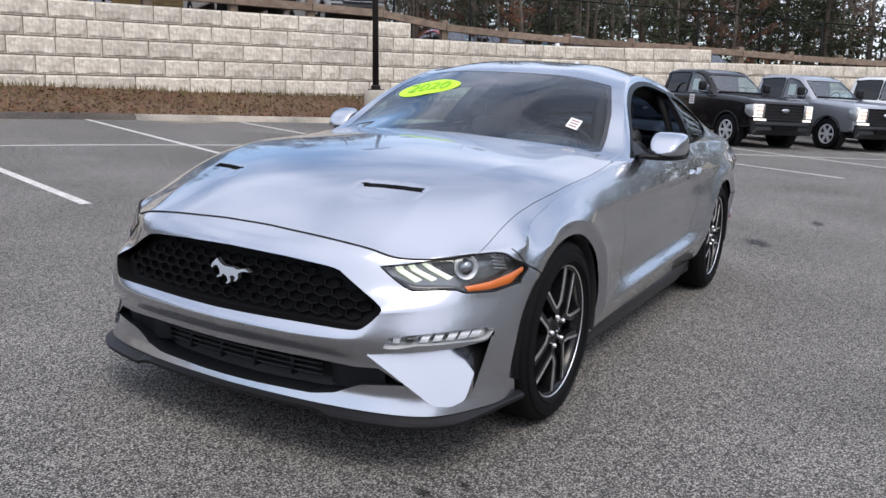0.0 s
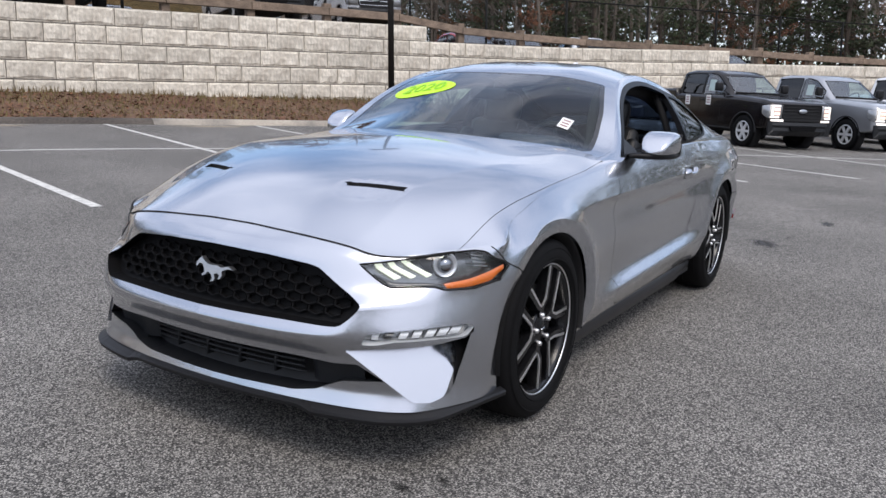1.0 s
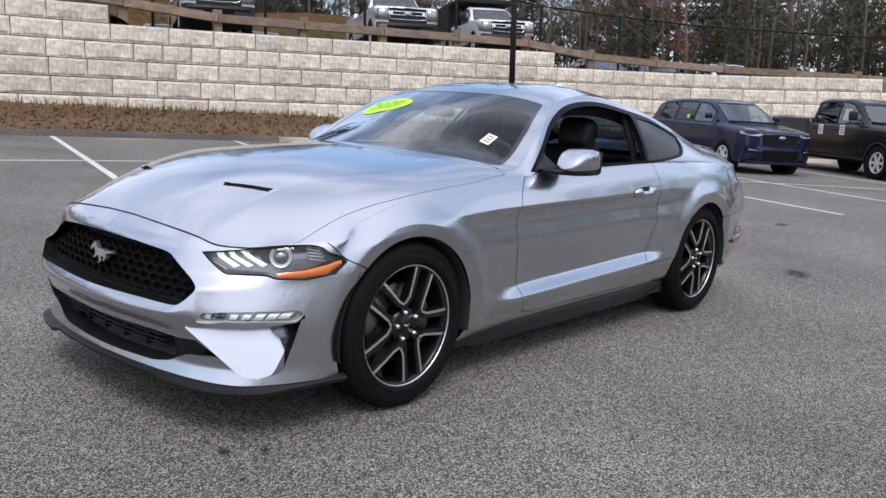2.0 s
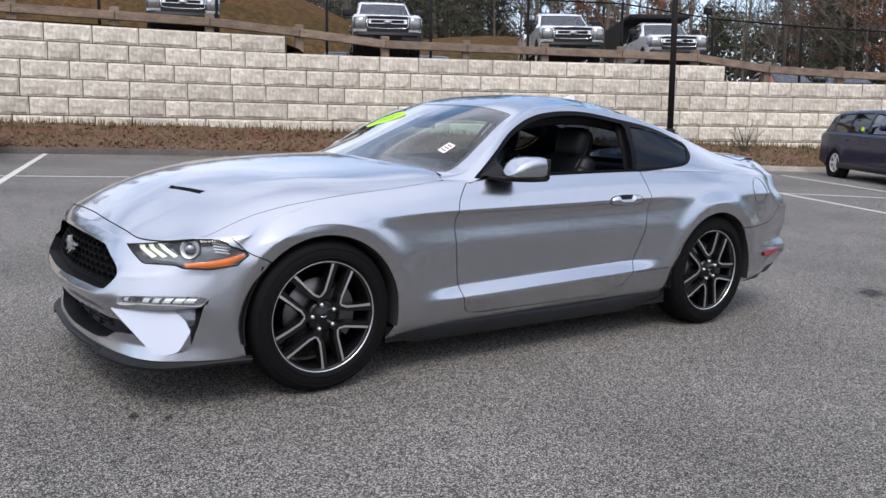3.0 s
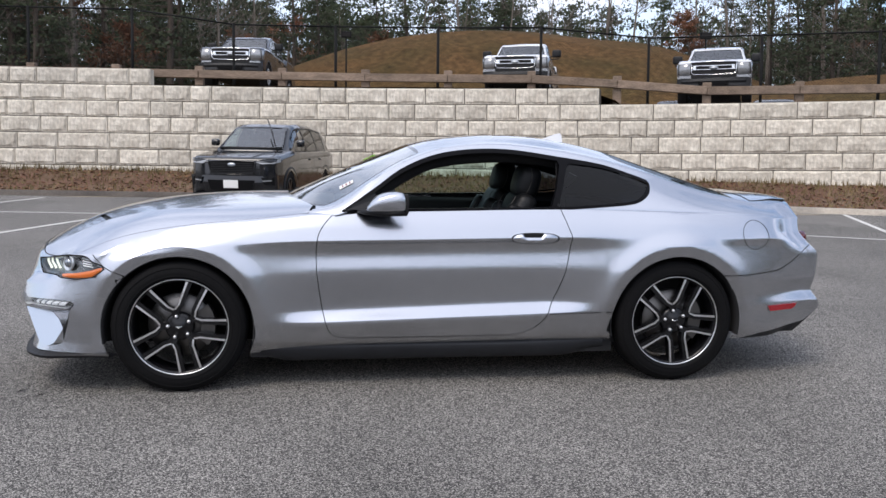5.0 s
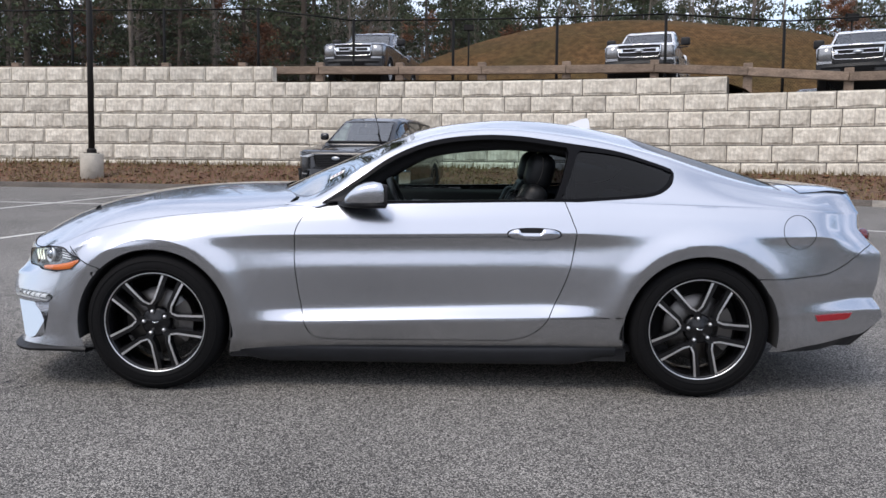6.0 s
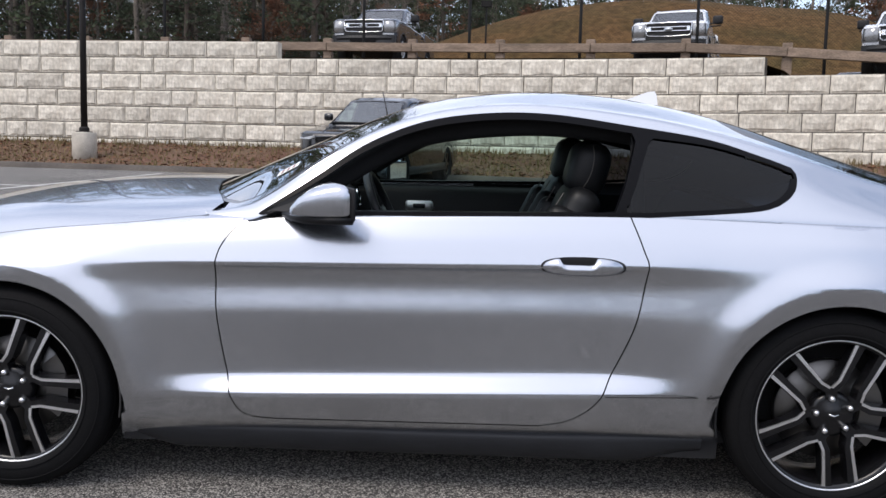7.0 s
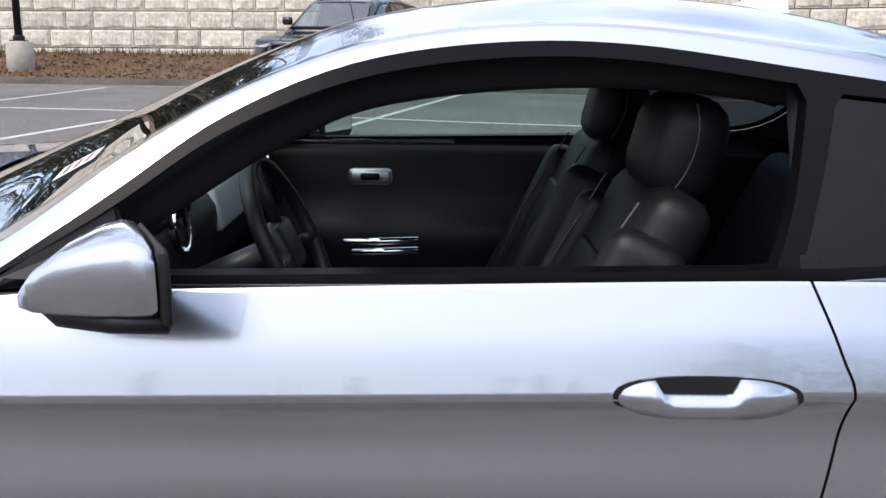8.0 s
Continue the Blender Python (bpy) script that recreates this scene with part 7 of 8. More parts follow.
        big = big if kind == "pickup" else .17
        bmm = bmesh.new()
        box(bmm, mx - .10, mx + .04, min(s * (out - .02), s * (out + big)), max(s * (out - .02), s * (out + big)), mz - .02, mz + (.22 if kind == "pickup" else .13), .05, seg=3)
        part("side_mirror", bmm, paint if kind == "suv" else M_BLACK, t)
        for cx in (fa, ra):
            road_wheel(t, cx, s * (W - .13), r, .25, s, rim)
            bmw = bmesh.new()
            revolve(bmw, [(.02, 0), (r + .075, 0), (r + .075, -.22)], 28, pose(cx, s * (W - .24), r) @ (Matrix() if s < 0 else Matrix.Rotation(math.pi, 4, "Z")))
            part("wheel_house", bmw, M_CARPET, b)
            bmw = bmesh.new()
            prev = None
            for k in range(17):
                a = math.pi * k / 16
                q = [bmw.verts.new((cx + rr * math.cos(a), s * yy_, r + rr * math.sin(a) * .98)) for rr, yy_ in ((r + .065, W + .004), (r + .10, W + .008), (r + .105, W - .03))]
                if prev:
                    for i in range(2):
                        bmw.faces.new((prev[i], prev[i + 1], q[i + 1], q[i]))
                prev = q
            part("wheel_arch_trim", bmw, trim, b)
        # lamps wrap round the corner
        if kind == "pickup":
            lamp_q = [(.0, .62, 1.13), (.03, .90, 1.12), (.03, .91, .79), (.0, .64, .79)]
        elif kind == "suv":
            lamp_q = [(.0, .50, .955), (.0, .52, .995), (.06, .80, 1.035), (.30, .948, 1.04), (.28, .950, .965), (.08, .84, .935), (.01, .62, .925)]
        else:
            lamp_q = [(.12, .45, .70), (.30, .86, .76), (.30, .88, .66), (.12, .5, .62)]
        if kind == "pickup":
            # one clear unit from the grille round the corner on to the fender
            bmg = bmesh.new()
            loft(bmg, [[(x, s * y, z1_), (x - .02, s * (y + .012), z1_ - .01), (x - .02, s * (y + .012), z0_ + .01), (x, s * y, z0_), (x + .08, s * (y - .05), (z0_ + z1_) / 2)] for x, y, z0_, z1_ in ((.005, .62, .79, 1.13), (.012, .75, .785, 1.13), (.03, .88, .785, 1.125), (.065, .950, .79, 1.12), (.13, .985, .80, 1.11), (.22, .998, .84, 1.10), (.30, 1.002, .90, 1.09))])
            part("headlight", bmg, M_LAMP, b)
        else:
            quad_part("headlight", [(x, s * (y + .012), z) for x, y, z in lamp_q], M_LAMP, b, .02)
        if lit:
            # bright bracket open towards the grille, round two warm reflectors
            for (ya, yb), (za, zb_) in (((.88, .955), (.80, 1.115)), ((.70, .875), (1.07, 1.115)), ((.72, .875), (.80, .84))):
                quad_part("running_light", [(ip(y, LAMP_Y, LAMP_X) - .006, s * y, z) for y, z in ((ya, zb_), (yb, zb_), (yb, za), (ya, za))], M_LAMP_WHITE, b, .012, "lit white bracket")
            for za, zb_ in ((.865, .945), (.965, 1.045)):
                quad_part("lit_bulb", [(ip(y, LAMP_Y, LAMP_X) - .002, s * y, z) for y, z in ((.70, zb_), (.86, zb_), (.86, za), (.70, za))], M_LAMP_ON, b, .010, "lit warm headlamp")
    # face
    if kind == "pickup":
        quad_part("grille", [(.02, -.62, 1.15), (.02, .62, 1.15), (.0, .60, .72), (.0, -.60, .72)], M_BLACK, b, .02)
        heavy = bar is M_CHROME
        if heavy:
            # bright rounded frame with a double bar through the badge
            frame_pts = [(.60, 1.10), (.585, 1.15), (.0, 1.165), (-.585, 1.15), (-.60, 1.10), (-.585, .86), (-.53, .815), (0, .80), (.53, .815), (.585, .86)]
            bmg = bmesh.new()
            tube(bmg, [(-.012, y, z) for y, z in frame_pts + frame_pts[:1]], .016, 6)
            part("grille_frame", bmg, bar, b)
            for z in (1.045, .945):
                bmg = bmesh.new()
                box(bmg, -.04, .02, -.56, .56, z - .015, z + .015, .008)
                part("grille_bar", bmg, bar, b, smooth=False)
            for s in (-1, 1):
                bmg = bmesh.new()
                box(bmg, -.04, .02, min(s * .46, s * .56), max(s * .46, s * .56), .93, 1.06, .02)
                part("grille_bar", bmg, bar, b, smooth=False)
        else:
            for z in (1.135, 1.06, .98, .90, .82, .745):
                bmg = bmesh.new()
                box(bmg, -.025, .02, -.60, .60, z - .012, z + .012, .008)
                part("grille_bar", bmg, bar, b, smooth=False)
            for s in (-1, 1):
                bmg = bmesh.new()
                box(bmg, -.03, .03, min(s * .585, s * .62), max(s * .585, s * .62), .80, 1.15, .01)
                part("grille_bar", bmg, bar, b, smooth=False)
        for s in (-1, 1):
            # mirror arms and the upright lamp surround
            bmg = bmesh.new()
            tube(bmg, [(1.98, s * .90, 1.42), (1.95, s * 1.20, 1.46)], .02, 5)
            tube(bmg, [(1.98, s * .90, 1.34), (1.95, s * 1.20, 1.36)], .02, 5)
            part("mirror_arm", bmg, M_BLACK, t)
            bmg = bmesh.new()
            tube(bmg, [(.005, s * .655, 1.115), (.030, s * .94, 1.10), (.035, s * .955, .84), (.005, s * .665, .835)], .014, 5)
            part("lamp_surround", bmg, M_BLACK, b)
        bmg = bmesh.new()
        loft(bmg, [[(x, y, z) for x, z in ((.02, .71), (-.08 + .16 * (abs(y) / .98) ** 3, .695), (-.10 + .16 * (abs(y) / .98) ** 3, .62), (-.075 + .16 * (abs(y) / .98) ** 3, .56), (-.09 + .16 * (abs(y) / .98) ** 3, .48), (.02, .36))] for y in np.linspace(-.98, .98, 13)])
        part("bumper", bmg, M_SATIN, t, smooth=False)
        for s in (-1, 1):
            quad_part("fog_lamp", [(-.035, s * .60, .765), (.035, s * .92, .765), (.035, s * .92, .715), (-.045, s * .60, .715)], M_LAMP_WHITE if lit else M_LAMP, t, .014, "white running light strip")
        quad_part("bumper_grille", [(-.10, -.42, .60), (-.10, .42, .60), (-.10, .38, .49), (-.10, -.38, .49)], M_GRILLE, t, .014)
        bmg = bmesh.new()
        revolve(bmg, [(.0001, -.02), (.12, -.018), (.125, 0)], 24, pose(-.03, 0, .98, 0, 0, -90) @ Matrix.Diagonal((1, 1, .42, 1)))
        part("badge", bmg, M_BADGE, b)
        for s in (-1, 1):
            for hx in (2.72, 3.72):
                bmg = bmesh.new()
                box(bmg, hx - .10, hx + .10, min(s * .99, s * 1.03), max(s * .99, s * 1.03), 1.13, 1.17, .012, seg=2)
                part("door_handle", bmg, M_BLACK, t)
            bmg = bmesh.new()
            tube(bmg, smooth_path([(.12, s * .42, 1.185), (.6, s * .50, 1.275), (1.55, s * .60, 1.335)], 5), .012, 5)
            part("hood_crease", bmg, paint, b)
            bmg = bmesh.new()
            box(bmg, 1.5, 4.0, min(s * .86, s * 1.02), max(s * .86, s * 1.02), .42, .47, .02)
            part("running_board", bmg, M_BLACK, t)
        # solid black box stands in for the bed's shaded hollow
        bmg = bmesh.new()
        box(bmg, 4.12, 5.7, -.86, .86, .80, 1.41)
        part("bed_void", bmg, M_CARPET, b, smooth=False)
    elif kind == "suv":
        quad_part("grille", [(-.015, -.50, .975), (-.015, .50, .975), (-.02, .46, .72), (-.02, -.46, .72)], M_GRILLE, b, .02, "black mesh grille")
        for z in (.75, .785, .82, .855, .89, .925):
            bmg = bmesh.new()
            box(bmg, -.05, -.02, -.45, .45, z - .007, z + .007, .003)
            part("grille_bar", bmg, M_SATIN, b, smooth=False)
        bmg = bmesh.new()
        tube(bmg, [(-.03, y, z) for y, z in ((-.48, .97), (0, .985), (.48, .97), (.50, .93), (.45, .725), (0, .71), (-.45, .725), (-.50, .93), (-.48, .97))], .014, 6, False)
        part("grille_frame", bmg, M_GLOSS_BLACK, b)
        bmg = bmesh.new()
        loft(bmg, [[(x, y, z) for x, z in ((.1, .70), (-.055 + .26 * (abs(y) / .92) ** 4, .685), (-.075 + .26 * (abs(y) / .92) ** 4, .56), (-.045 + .28 * (abs(y) / .92) ** 4, .44), (.02 + .28 * (abs(y) / .92) ** 4, .27), (.2, .25))] for y in np.linspace(-.93, .93, 17)])
        part("bumper", bmg, paint, t, smooth=False)
        quad_part("lower_intake", [(-.085, -.50, .60), (-.085, .50, .60), (-.065, .44, .40), (-.065, -.44, .40)], M_GRILLE, t, .012)
        bmg = bmesh.new()
        loft(bmg, [[(x, y, z) for x, z in ((.03, .34), (-.05 + .28 * (abs(y) / .92) ** 4, .33), (-.045 + .28 * (abs(y) / .92) ** 4, .27), (.05, .25))] for y in np.linspace(-.85, .85, 13)])
        part("skid_plate", bmg, M_SATIN, t, smooth=False)
        bmg = bmesh.new()
        revolve(bmg, [(.0001, -.02), (.085, -.018), (.09, 0)], 20, pose(-.045, 0, .905, 0, 0, -90) @ Matrix.Diagonal((1, 1, .42, 1)))
        part("badge", bmg, M_BADGE, b)
        for s in (-1, 1):
            quad_part("air_curtain", [(.0, s * .62, .655), (.13, s * .86, .665), (.14, s * .87, .50), (.0, s * .68, .52)], M_GRILLE, t, .03)
            quad_part("fog_lamp", [(-.04, s * .66, .60), (.07, s * .82, .61), (.07, s * .82, .585), (-.04, s * .66, .575)], M_LAMP, t, .014)
            bmg = bmesh.new()
            box(bmg, 1.2, 3.75, min(s * .985, s * 1.006), max(s * .985, s * 1.006), .27, .42, .02)
            part("sill_cladding", bmg, M_SATIN, t)
            for hx in (2.45, 3.42):
                bmg = bmesh.new()
                box(bmg, hx - .10, hx + .10, min(s * .99, s * 1.025), max(s * .99, s * 1.025), .985, 1.02, .012, seg=2)
                part("door_handle", bmg, paint, t)
            bmg = bmesh.new()
            tube(bmg, smooth_path([(.10, s * .40, 1.06), (.5, s * .50, 1.125), (1.15, s * .62, 1.20)], 5), .008, 5)
            part("hood_crease", bmg, paint, b)
    else:
        quad_part("grille", [(.03, -.40, .64), (.03, .40, .64), (.03, .36, .48), (.03, -.36, .48)], M_BLACK, b, .02)
    if plate:
        quad_part("licence_plate", [(-.105, -.155, .60), (-.105, .155, .60), (-.095, .155, .445), (-.095, -.155, .445)], M_WHITE, t, .006, "plain white plate")
    return t


def heading(x, y, z, dx, dy, on_lot=True):
    """A pose with the nose at x, y pointing along (dx, dy)."""
    a = math.degrees(math.atan2(-dy, -dx))
    m = pose(x, y, 0 if on_lot else z, 0, 0, a)
    return LOT @ m if on_lot else m


suv_near = vehicle("suv", "black utility wagon with a white front plate", "suv", heading(-2.28, 12.1, 0, -.25, -.97) @ Matrix.Diagonal((.98, .955, 1.005, 1)), M_VINK, "suv", plate=True, rim=M_RIM)
bm = bmesh.new()
tube(bm, [(1.10, -.62, 1.15), (1.0, -.60, 1.35), (1.25, -.45, 1.62), (1.75, -.20, 1.86)], .012, 6)
part("whip_antenna", bm, M_BLACK, suv_near)
suv_blue = vehicle("suv", "dark blue utility wagon with alloy wheels", "suv", heading(15.5, 3.7, 0, -.56, -.83) @ Matrix.Diagonal((.92, .92, .92, 1)), M_VBLUE, "suv")
for sgn in (-1, 1):
    quad_part("window_tag", [(2.74, sgn * .912, 1.25), (2.86, sgn * .912, 1.25), (2.86, sgn * .898, 1.34), (2.74, sgn * .898, 1.34)], M_LIME, suv_blue, .004, "yellow-green paper tag")
truck_k = vehicle("pickup_truck", "black crew-cab pickup with its headlights lit", "pickup truck", heading(17.75, .93, 0, -.64, -.77) @ Matrix.Diagonal((.94, .94, .94, 1)), M_VBLACK, "pickup", lit=True, bar=M_BLACK)
for x0, z0 in ((2.38, 1.02), (3.32, 1.0)):
    quad_part("paper_tag", [(x0, 1.008, z0), (x0 + .20, 1.008, z0), (x0 + .20, 1.008, z0 + .26), (x0, 1.008, z0 + .26)], M_WHITE, truck_k, .004, "white paper tag")
    for k in range(3):
        quad_part("tag_print", [(x0 + .03, 1.0135, z0 + .05 + .065 * k), (x0 + .17, 1.0135, z0 + .05 + .065 * k), (x0 + .17, 1.0135, z0 + .08 + .065 * k), (x0 + .03, 1.0135, z0 + .08 + .065 * k)], M_PRINT, truck_k, .001)
truck_g = vehicle("pickup_truck", "grey crew-cab pickup with its headlights lit", "pickup truck", heading(19.7, -1.18, 0, -.64, -.77) @ Matrix.Diagonal((.94, .94, .94, 1)), M_VGREY, "pickup", lit=True, bar=M_BLACK)
for tr_ in (truck_k, truck_g):
    quad_part("window_sheet", [(2.50, .825, 1.40), (2.76, .825, 1.40), (2.76, .775, 1.70), (2.50, .775, 1.70)], M_WHITE, tr_, .003, "white price sheet inside the window")
vehicle("pickup_truck", "white crew-cab pickup beside the grey one", "pickup truck", heading(22.4, -3.6, 0, -.64, -.77), M_VWHITE, "pickup")
for x, y, z, dx, dy, pnt, what in ((-3.4, 23.9, 4.48, -.15, -.98, M_VNAVY, "dark blue"), (5.65, 21.3, 4.12, -.33, -.94, M_VWHITE, "white"), (10.9, 18.3, 3.68, -.47, -.88, M_VWHITE, "white"), (17.0, 16.6, 3.70, -.55, -.835, M_VWHITE, "white")):
    vehicle("pickup_truck", f"{what} heavy-duty pickup with a chrome grille, on the terrace", "pickup truck", heading(x, y, z, dx, dy, False) @ Matrix.Diagonal((1.06, 1.06, 1.06, 1)), pnt, "pickup", group="pickups on the terrace")
dump = vehicle("dump_truck", "white truck with a raised black dump body", "dump truck", heading(20.5, 15.1, 3.62, -.57, -.82, False), M_VWHITE, "pickup", group="pickups on the terrace")
bm = bmesh.new()
box(bm, 4.1, 7.2, -1.12, 1.12, .95, 2.25, .02)
box(bm, 2.6, 4.2, -1.12, 1.12, 2.12, 2.26, .03)
box(bm, 4.02, 4.12, -1.12, 1.12, 1.0, 2.3, .02)
part("dump_body", bm, M_BLACK, dump, "black steel dump body", smooth=False)
vehicle("pickup_truck", "white heavy-duty pickup with a chrome grille, on the terrace", "pickup truck", heading(24.6, 19.4, terrace_at(24.6, 19.4) + .02, -.5, -.86, False), M_VWHITE, "pickup", group="pickups on the terrace")
for x, d, pnt, what in ((9.4, 3.4, M_VNAVY, "dark blue"), (12.0, 3.6, M_VGREY, "grey"), (22.6, 1.6, M_VRED, "red"), (24.1, 1.7, M_VNAVY, "dark blue"), (25.8, 1.8, M_VWHITE, "white"), (29.5, 3.4, M_VGREY, "grey"), (31.5, 3.4, M_VNAVY, "dark blue")):
    s = wall_s(x)
    p, t = wall_at(s, -d)
    vehicle("saloon_car", f"{what} saloon car parked behind the wall", "car", heading(p[0], p[1], wall_top(s) - 0.76, t[1], -t[0], False), pnt, "saloon", group="cars behind the wall")


# ---- woods ----
M_BARK = mat("bark", (0.075, 0.058, 0.045), 0.95, vary=0.4, scale=3, fine=0.3, fine_scale=12, bump=0.6, bump_scale=14, stretch=(3, 3, .4))
M_BARK_PALE = mat("pale_bark", (0.17, 0.145, 0.12), 0.95, vary=0.4, scale=3, fine=0.3, fine_scale=12, bump=0.5, bump_scale=14, stretch=(3, 3, .4))
M_NEEDLE = mat("pine_needles", (0.022, 0.036, 0.017), 0.85, vary=0.5, scale=.8, color2=(0.05, 0.062, 0.024), rand=0.25)
M_RUST = mat("rust_leaves", (0.17, 0.065, 0.03), 0.85, vary=0.5, scale=.8, color2=(0.10, 0.05, 0.025), rand=0.2)
rt = random.Random(5)


def tree_trunk(bm, h, r, lean, seg=7):
    pts, rs = [], []
    for k in range(8):
        t = k / 7
        pts.append((lean[0] * t * t + .12 * rt.uniform(-1, 1) * t, lean[1] * t * t + .12 * rt.uniform(-1, 1) * t, h * t - .4 * (k == 0)))
        rs.append(r * (1 - t) ** .8 + .015 + (.05 if k == 0 else 0))
    tube(bm, pts, rs, seg)
    return pts


def clump(v, f, c, size, n, flat=.5):
    """A tuft of small leaf blades round a point."""
    for _ in range(n):
        a, e = rt.uniform(0, math.tau), rt.uniform(-.5, .6)
        d = Vector((math.cos(a) * math.cos(e), math.sin(a) * math.cos(e), math.sin(e) * flat))
        p = c + d * size * rt.uniform(.15, 1)
        u = Vector((rt.uniform(-1, 1), rt.uniform(-1, 1), rt.uniform(-.6, .6))).normalized() * size * rt.uniform(.30, .55)
        w = u.cross(d).normalized() * size * rt.uniform(.10, .20)
        k = len(v)
        v += [p - w, p + u * .5 + w * .4, p + u, p + w]
        f.append((k, k + 1, k + 2, k + 3))


def pine(h):
    t = thing("pine_tree", "tall dark green pine with a bare lower trunk", "tree", Matrix(), "trees of the woods")
    bm = bmesh.new()
    pts = tree_trunk(bm, h, .17, (rt.uniform(-.5, .5), rt.uniform(-.5, .5)))
    v, f = [], []
    z = h * rt.uniform(.06, .20)
    while z < h:
        q = z / h
        reach = (1.05 - q) * h * rt.uniform(.19, .28) + .3
        for k in range(rt.randint(2, 4)):
            a = rt.uniform(0, math.tau)
            d = Vector((math.cos(a), math.sin(a), rt.uniform(-.12, .28)))
            i = min(int(q * 7), 6)
            o = Vector(pts[i]).lerp(Vector(pts[i + 1]), q * 7 - i)
            tube(bm, [o, o + d * reach * .5, o + d * reach], [.035, .022, .008], 4, False)
            for s in np.arange(.30, 1.02, .17):
                clump(v, f, o + d * reach * s + Vector((rt.uniform(-.2, .2), rt.uniform(-.2, .2), rt.uniform(-.1, .15))), .66 * (1.15 - .3 * s), 7)
        z += rt.uniform(.30, .60)
    clump(v, f, Vector(pts[-1]), .5, 24, 1)
    part("trunk", bm, M_BARK, t)
    mesh_part("crown", v, f, M_NEEDLE, t, smooth=False)
    return t


def bare_tree(h, leafy=False):
    t = thing("bare_tree", "leafless grey hardwood with thin branches" if not leafy else "hardwood holding rust-brown leaves", "tree", Matrix(), "trees of the woods")
    bm = bmesh.new()
    pts = tree_trunk(bm, h, rt.uniform(.09, .15), (rt.uniform(-.9, .9), rt.uniform(-.9, .9)))
    v, f = [], []

    def branch(o, d, L, r, depth):
        mid = o + d * L * .5 + Vector((rt.uniform(-.1, .1), rt.uniform(-.1, .1), rt.uniform(0, .12))) * L
        end = o + d * L + Vector((0, 0, .15 * L))
        tube(bm, [o, mid, end], [r, r * .7, r * .3], 4, False)
        if leafy and depth < 2:
            clump(v, f, end, .45, 7, 1)
            clump(v, f, mid, .4, 5, 1)
        if depth:
            for k in range(4):
                s = rt.uniform(.3, 1)
                nd = (d + Vector((rt.uniform(-.9, .9), rt.uniform(-.9, .9), rt.uniform(-.2, .8)))).normalized()
                branch(o.lerp(mid, s) if s < .6 else mid.lerp(end, s), nd, L * rt.uniform(.4, .65), r * .55, depth - 1)

    for k in range(13):
        q = rt.uniform(.22, .98)
        i = min(int(q * 7), 6)
        o = Vector(pts[i]).lerp(Vector(pts[i + 1]), q * 7 - i)
        a = rt.uniform(0, math.tau)
        branch(o, Vector((math.cos(a), math.sin(a), rt.uniform(.3, 1.1))).normalized(), h * (1.15 - q) * rt.uniform(.22, .38), .045 * (1.2 - q), 2)
    part("trunk", bm, M_BARK_PALE, t)
    if leafy:
        mesh_part("crown", v, f, M_RUST, t, smooth=False)
    return t


masters = [pine(13), pine(15.5), pine(11), pine(14), bare_tree(12), bare_tree(14), bare_tree(10), bare_tree(13), bare_tree(9, True), bare_tree(7, True)]
kinds = [0, 1, 2, 3, 4, 5, 6, 7, 0, 2, 7, 0, 3, 1, 8, 3, 2, 9, 1, 2]
spots = []
s_a, s_b = wall_s(-33), WALL_S[-1] - 2
for k in range(330):
    s = s_a + (s_b - s_a) * ((k * .6180339) % 1)
    d = 30 + 34 * ((k * .4142135) % 1)
    p, t = wall_at(s, -d)
    if s > STEP_S[2]:
        p, t = wall_at(s, -(15 + (d - 30) * .9))
    elif s < wall_s(-7):
        p, t = wall_at(s, -(13 + (d - 30) * .9))
    if mound(p[0], p[1]) > 1.2 and p[1] < 52:
        continue
    if mound(p[0], p[1]) > 0.2 and rt.random() < .5:
        continue
    spots.append((p[0] + rt.uniform(-1, 1), p[1] + rt.uniform(-1, 1)))
for k in range(70):
    x = 2 + 44 * ((k * .7548777) % 1)
    y = 50 - .55 * max(x - 14, 0) + 12 * ((k * .5698403) % 1)
    if mound(x, y) < 2.6:
        spots.append((x, y))
n_dense = len(spots) - 70
used = set()
for k, (x, y) in enumerate(spots):
    i = kinds[k % len(kinds)]
    i = (4, 5, 6, 7, 5, 3, 8, 7, 0)[k % 9] if x > 24 and y < 45 else kinds[rt.randrange(len(kinds))] if k < n_dense else (4, 5, 6, 7, 4, 3, 5, 9)[k % 8]
    m = pose(x, y, terrace_at(x, y) - .1, 0, 0, rt.uniform(0, 360)) @ Matrix.Diagonal((.92, .92, .80, 1)) @ Matrix.Diagonal((*[rt.uniform(.88, 1.2)] * 3, 1))
    if i not in used:
        used.add(i)
        masters[i].matrix_basis = m
    else:
        ob = copy_thing(masters[i], Matrix())
        ob.matrix_basis = m
# woods go on round the lot's far side, mostly unseen, to darken paint reflections
for k in range(70):
    a = radians(196 + 178 * k / 69)
    R = rt.uniform(58, 74) if a < radians(285) else rt.uniform(46, 54)
    x, y = R * math.cos(a), R * math.sin(a)
    if y > 6:
        continue
    i = (0, 1, 3, 2, 5)[k % 5]
    ob = copy_thing(masters[i], Matrix())
    ob.matrix_basis = pose(x, y, lot_z(max(y, -30)) - .1, 0, 0, rt.uniform(0, 360)) @ Matrix.Diagonal((1.15, 1.15, rt.uniform(.8, 1.0), 1))
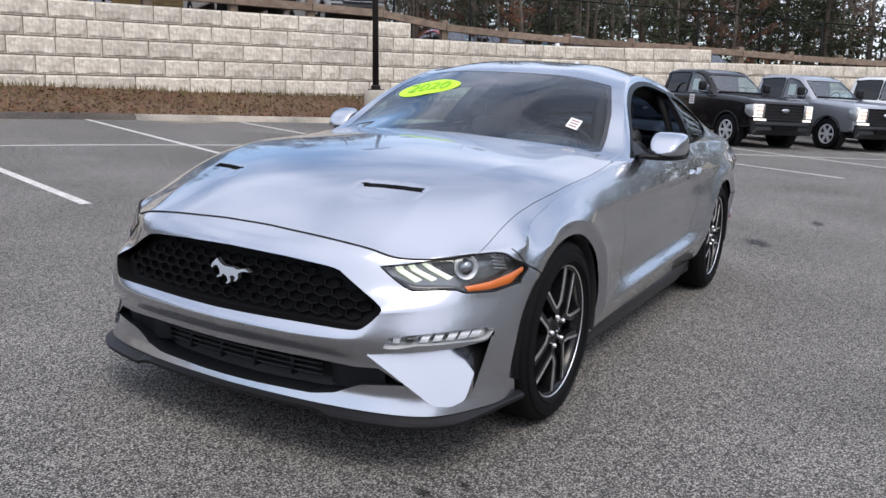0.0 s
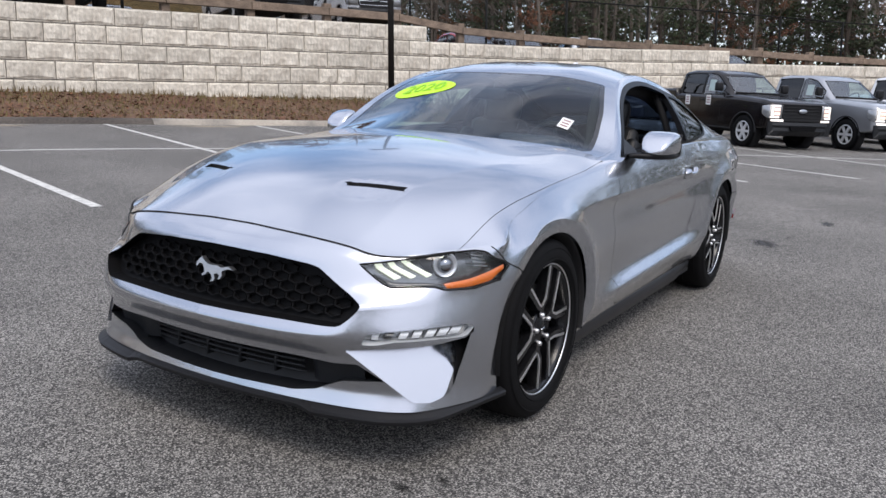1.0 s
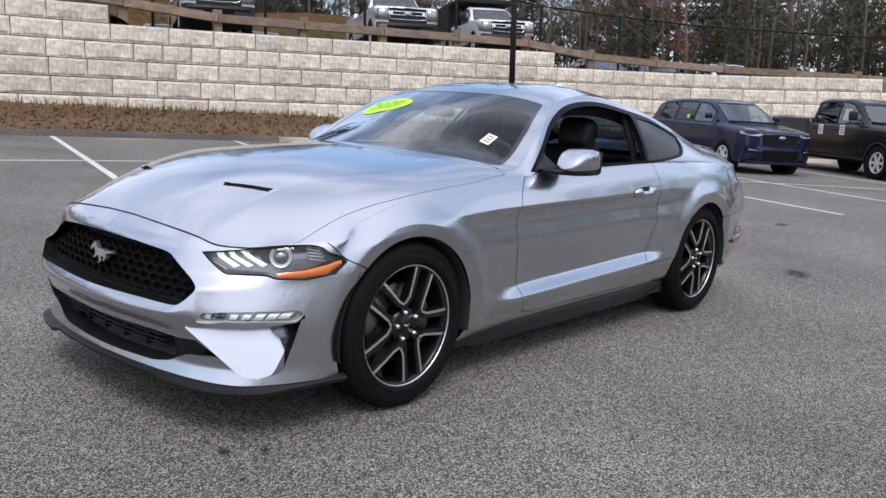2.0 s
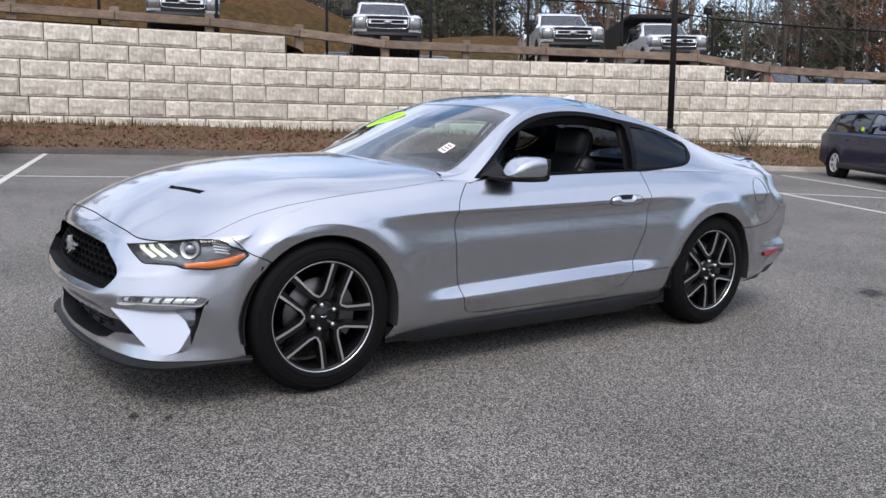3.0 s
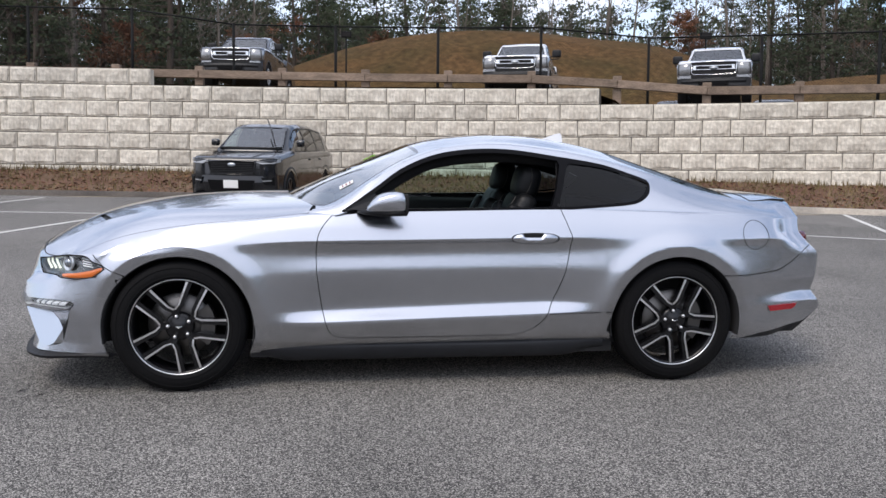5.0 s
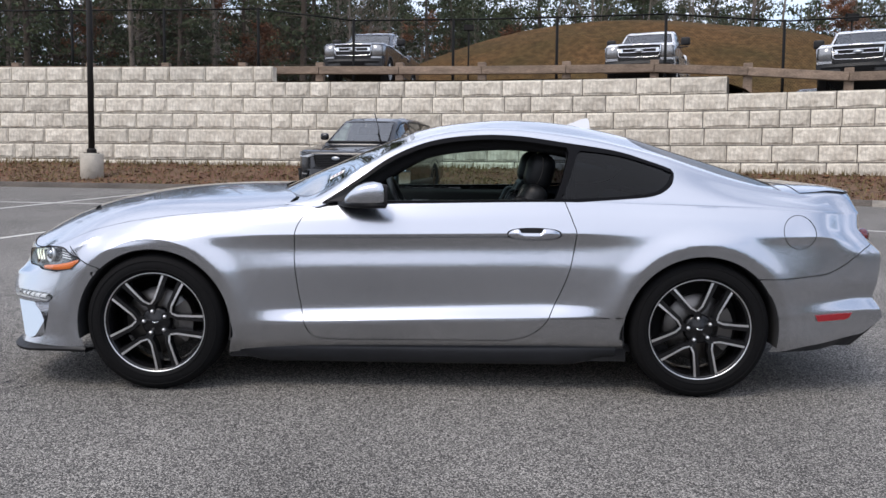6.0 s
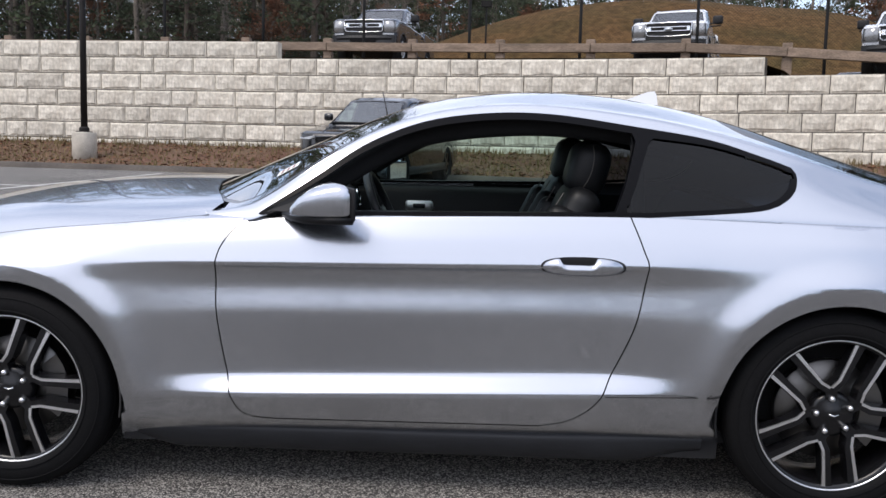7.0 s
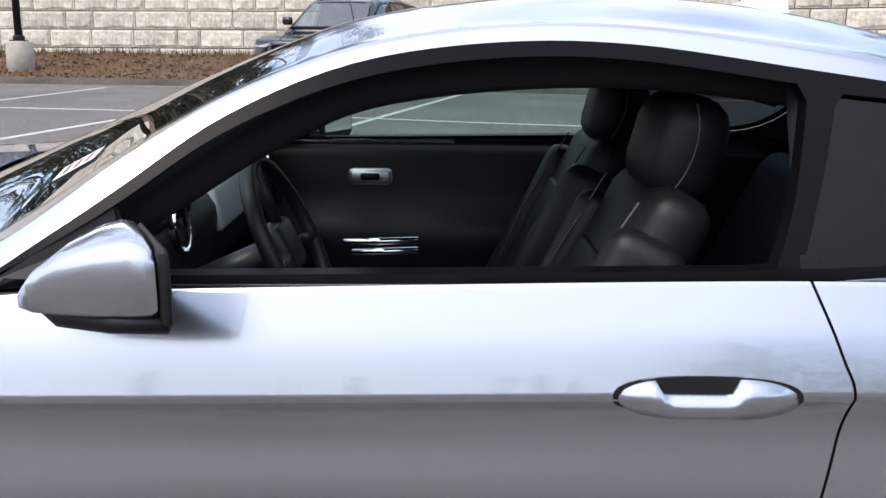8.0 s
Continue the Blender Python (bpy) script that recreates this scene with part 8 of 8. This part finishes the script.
# dense woods beyond them, mostly out of view, added to darken the flank's reflections
v, f = [], []
for k in range(5900):
    a = radians(rt.uniform(196, 382))
    R = rt.uniform(70, 84) if a < radians(285) or a > radians(352) else rt.uniform(54, 62)
    x, y = R * math.cos(a), R * math.sin(a)
    if y > 30:
        continue
    clump(v, f, Vector((x, y, (lot_z(max(y, -30)) if y < 8 else terrace_at(x, y)) + rt.uniform(.02, 1) * (12.5 + 3.5 * noise.noise((a * 9, 2.2, 0)) + 2 * noise.noise((a * 40, .2, 0))))), rt.uniform(1.1, 1.9), 9, .8)
tagged(mesh_part("far_woods", v, f, M_NEEDLE, smooth=False), "dense dark evergreen woods beyond the lot", "woods", kind="stuff")
# low scrub at the foot of the trees
v, f = [], []
for k in range(1500):
    s = rt.uniform(s_a, s_b)
    p, t = wall_at(s, -rt.uniform(14 if s > STEP_S[2] or s < wall_s(-7) else 40, 66))
    if mound(*p) > .5:
        continue
    clump(v, f, Vector((p[0], p[1], terrace_at(*p) + rt.uniform(.2, 1.3))), rt.uniform(.5, 1.1), 9, .8)
tagged(mesh_part("scrub", v, f, M_RUST, smooth=False), "brown scrub at the foot of the woods", "scrub", kind="stuff")
# dense far wood that closes the view between the trunks
v, f = [], []
for k in range(13000):
    s = s_a + (s_b - s_a) * rt.random()
    right = smoothstep(wall_s(6), wall_s(16), s) * (1 - smoothstep(wall_s(17), wall_s(22), s))
    thin = smoothstep(wall_s(21), wall_s(25), s)
    if rt.random() < .12 * right + .60 * thin:
        continue
    p, t = wall_at(s, -rt.uniform(60, 78))
    top = 15.0 + 4.0 * noise.noise((s * .22, 3.1, 0)) + 1.5 * noise.noise((s * .9, 1.1, 0)) - 4.0 * right - 4.8 * thin
    clump(v, f, Vector((p[0], p[1], terrace_at(*p) + rt.uniform(.2, 1) * max(top, 1))), rt.uniform(.9, 1.5), 10, .8)
tagged(mesh_part("far_woods", v, f, M_NEEDLE, smooth=False), "dense dark evergreen woods in the distance", "woods", kind="stuff")
# a small leafless shrub at the foot of the wall
sx, sy = 18.9, 11.2
shrub = thing("shrub", "small leafless twiggy shrub at the foot of the wall", "shrub", pose(sx, sy, lot_z(sy) + .30))
bm = bmesh.new()
for k in range(16):
    a, e = rt.uniform(0, math.tau), rt.uniform(.75, 1.45)
    d = Vector((math.cos(a) * math.cos(e), math.sin(a) * math.cos(e), math.sin(e)))
    L = rt.uniform(.5, 1.15)
    tube(bm, [(0, 0, 0), d * L * .5 + Vector((0, 0, .04)), d * L], [.012, .008, .003], 4, False)
    for j in range(3):
        q = d * L * rt.uniform(.4, .9)
        tube(bm, [q, q + (d + Vector((rt.uniform(-.7, .7), rt.uniform(-.7, .7), .2))).normalized() * rt.uniform(.15, .35)], [.005, .002], 3, False)
part("twigs", bm, M_BARK, shrub)
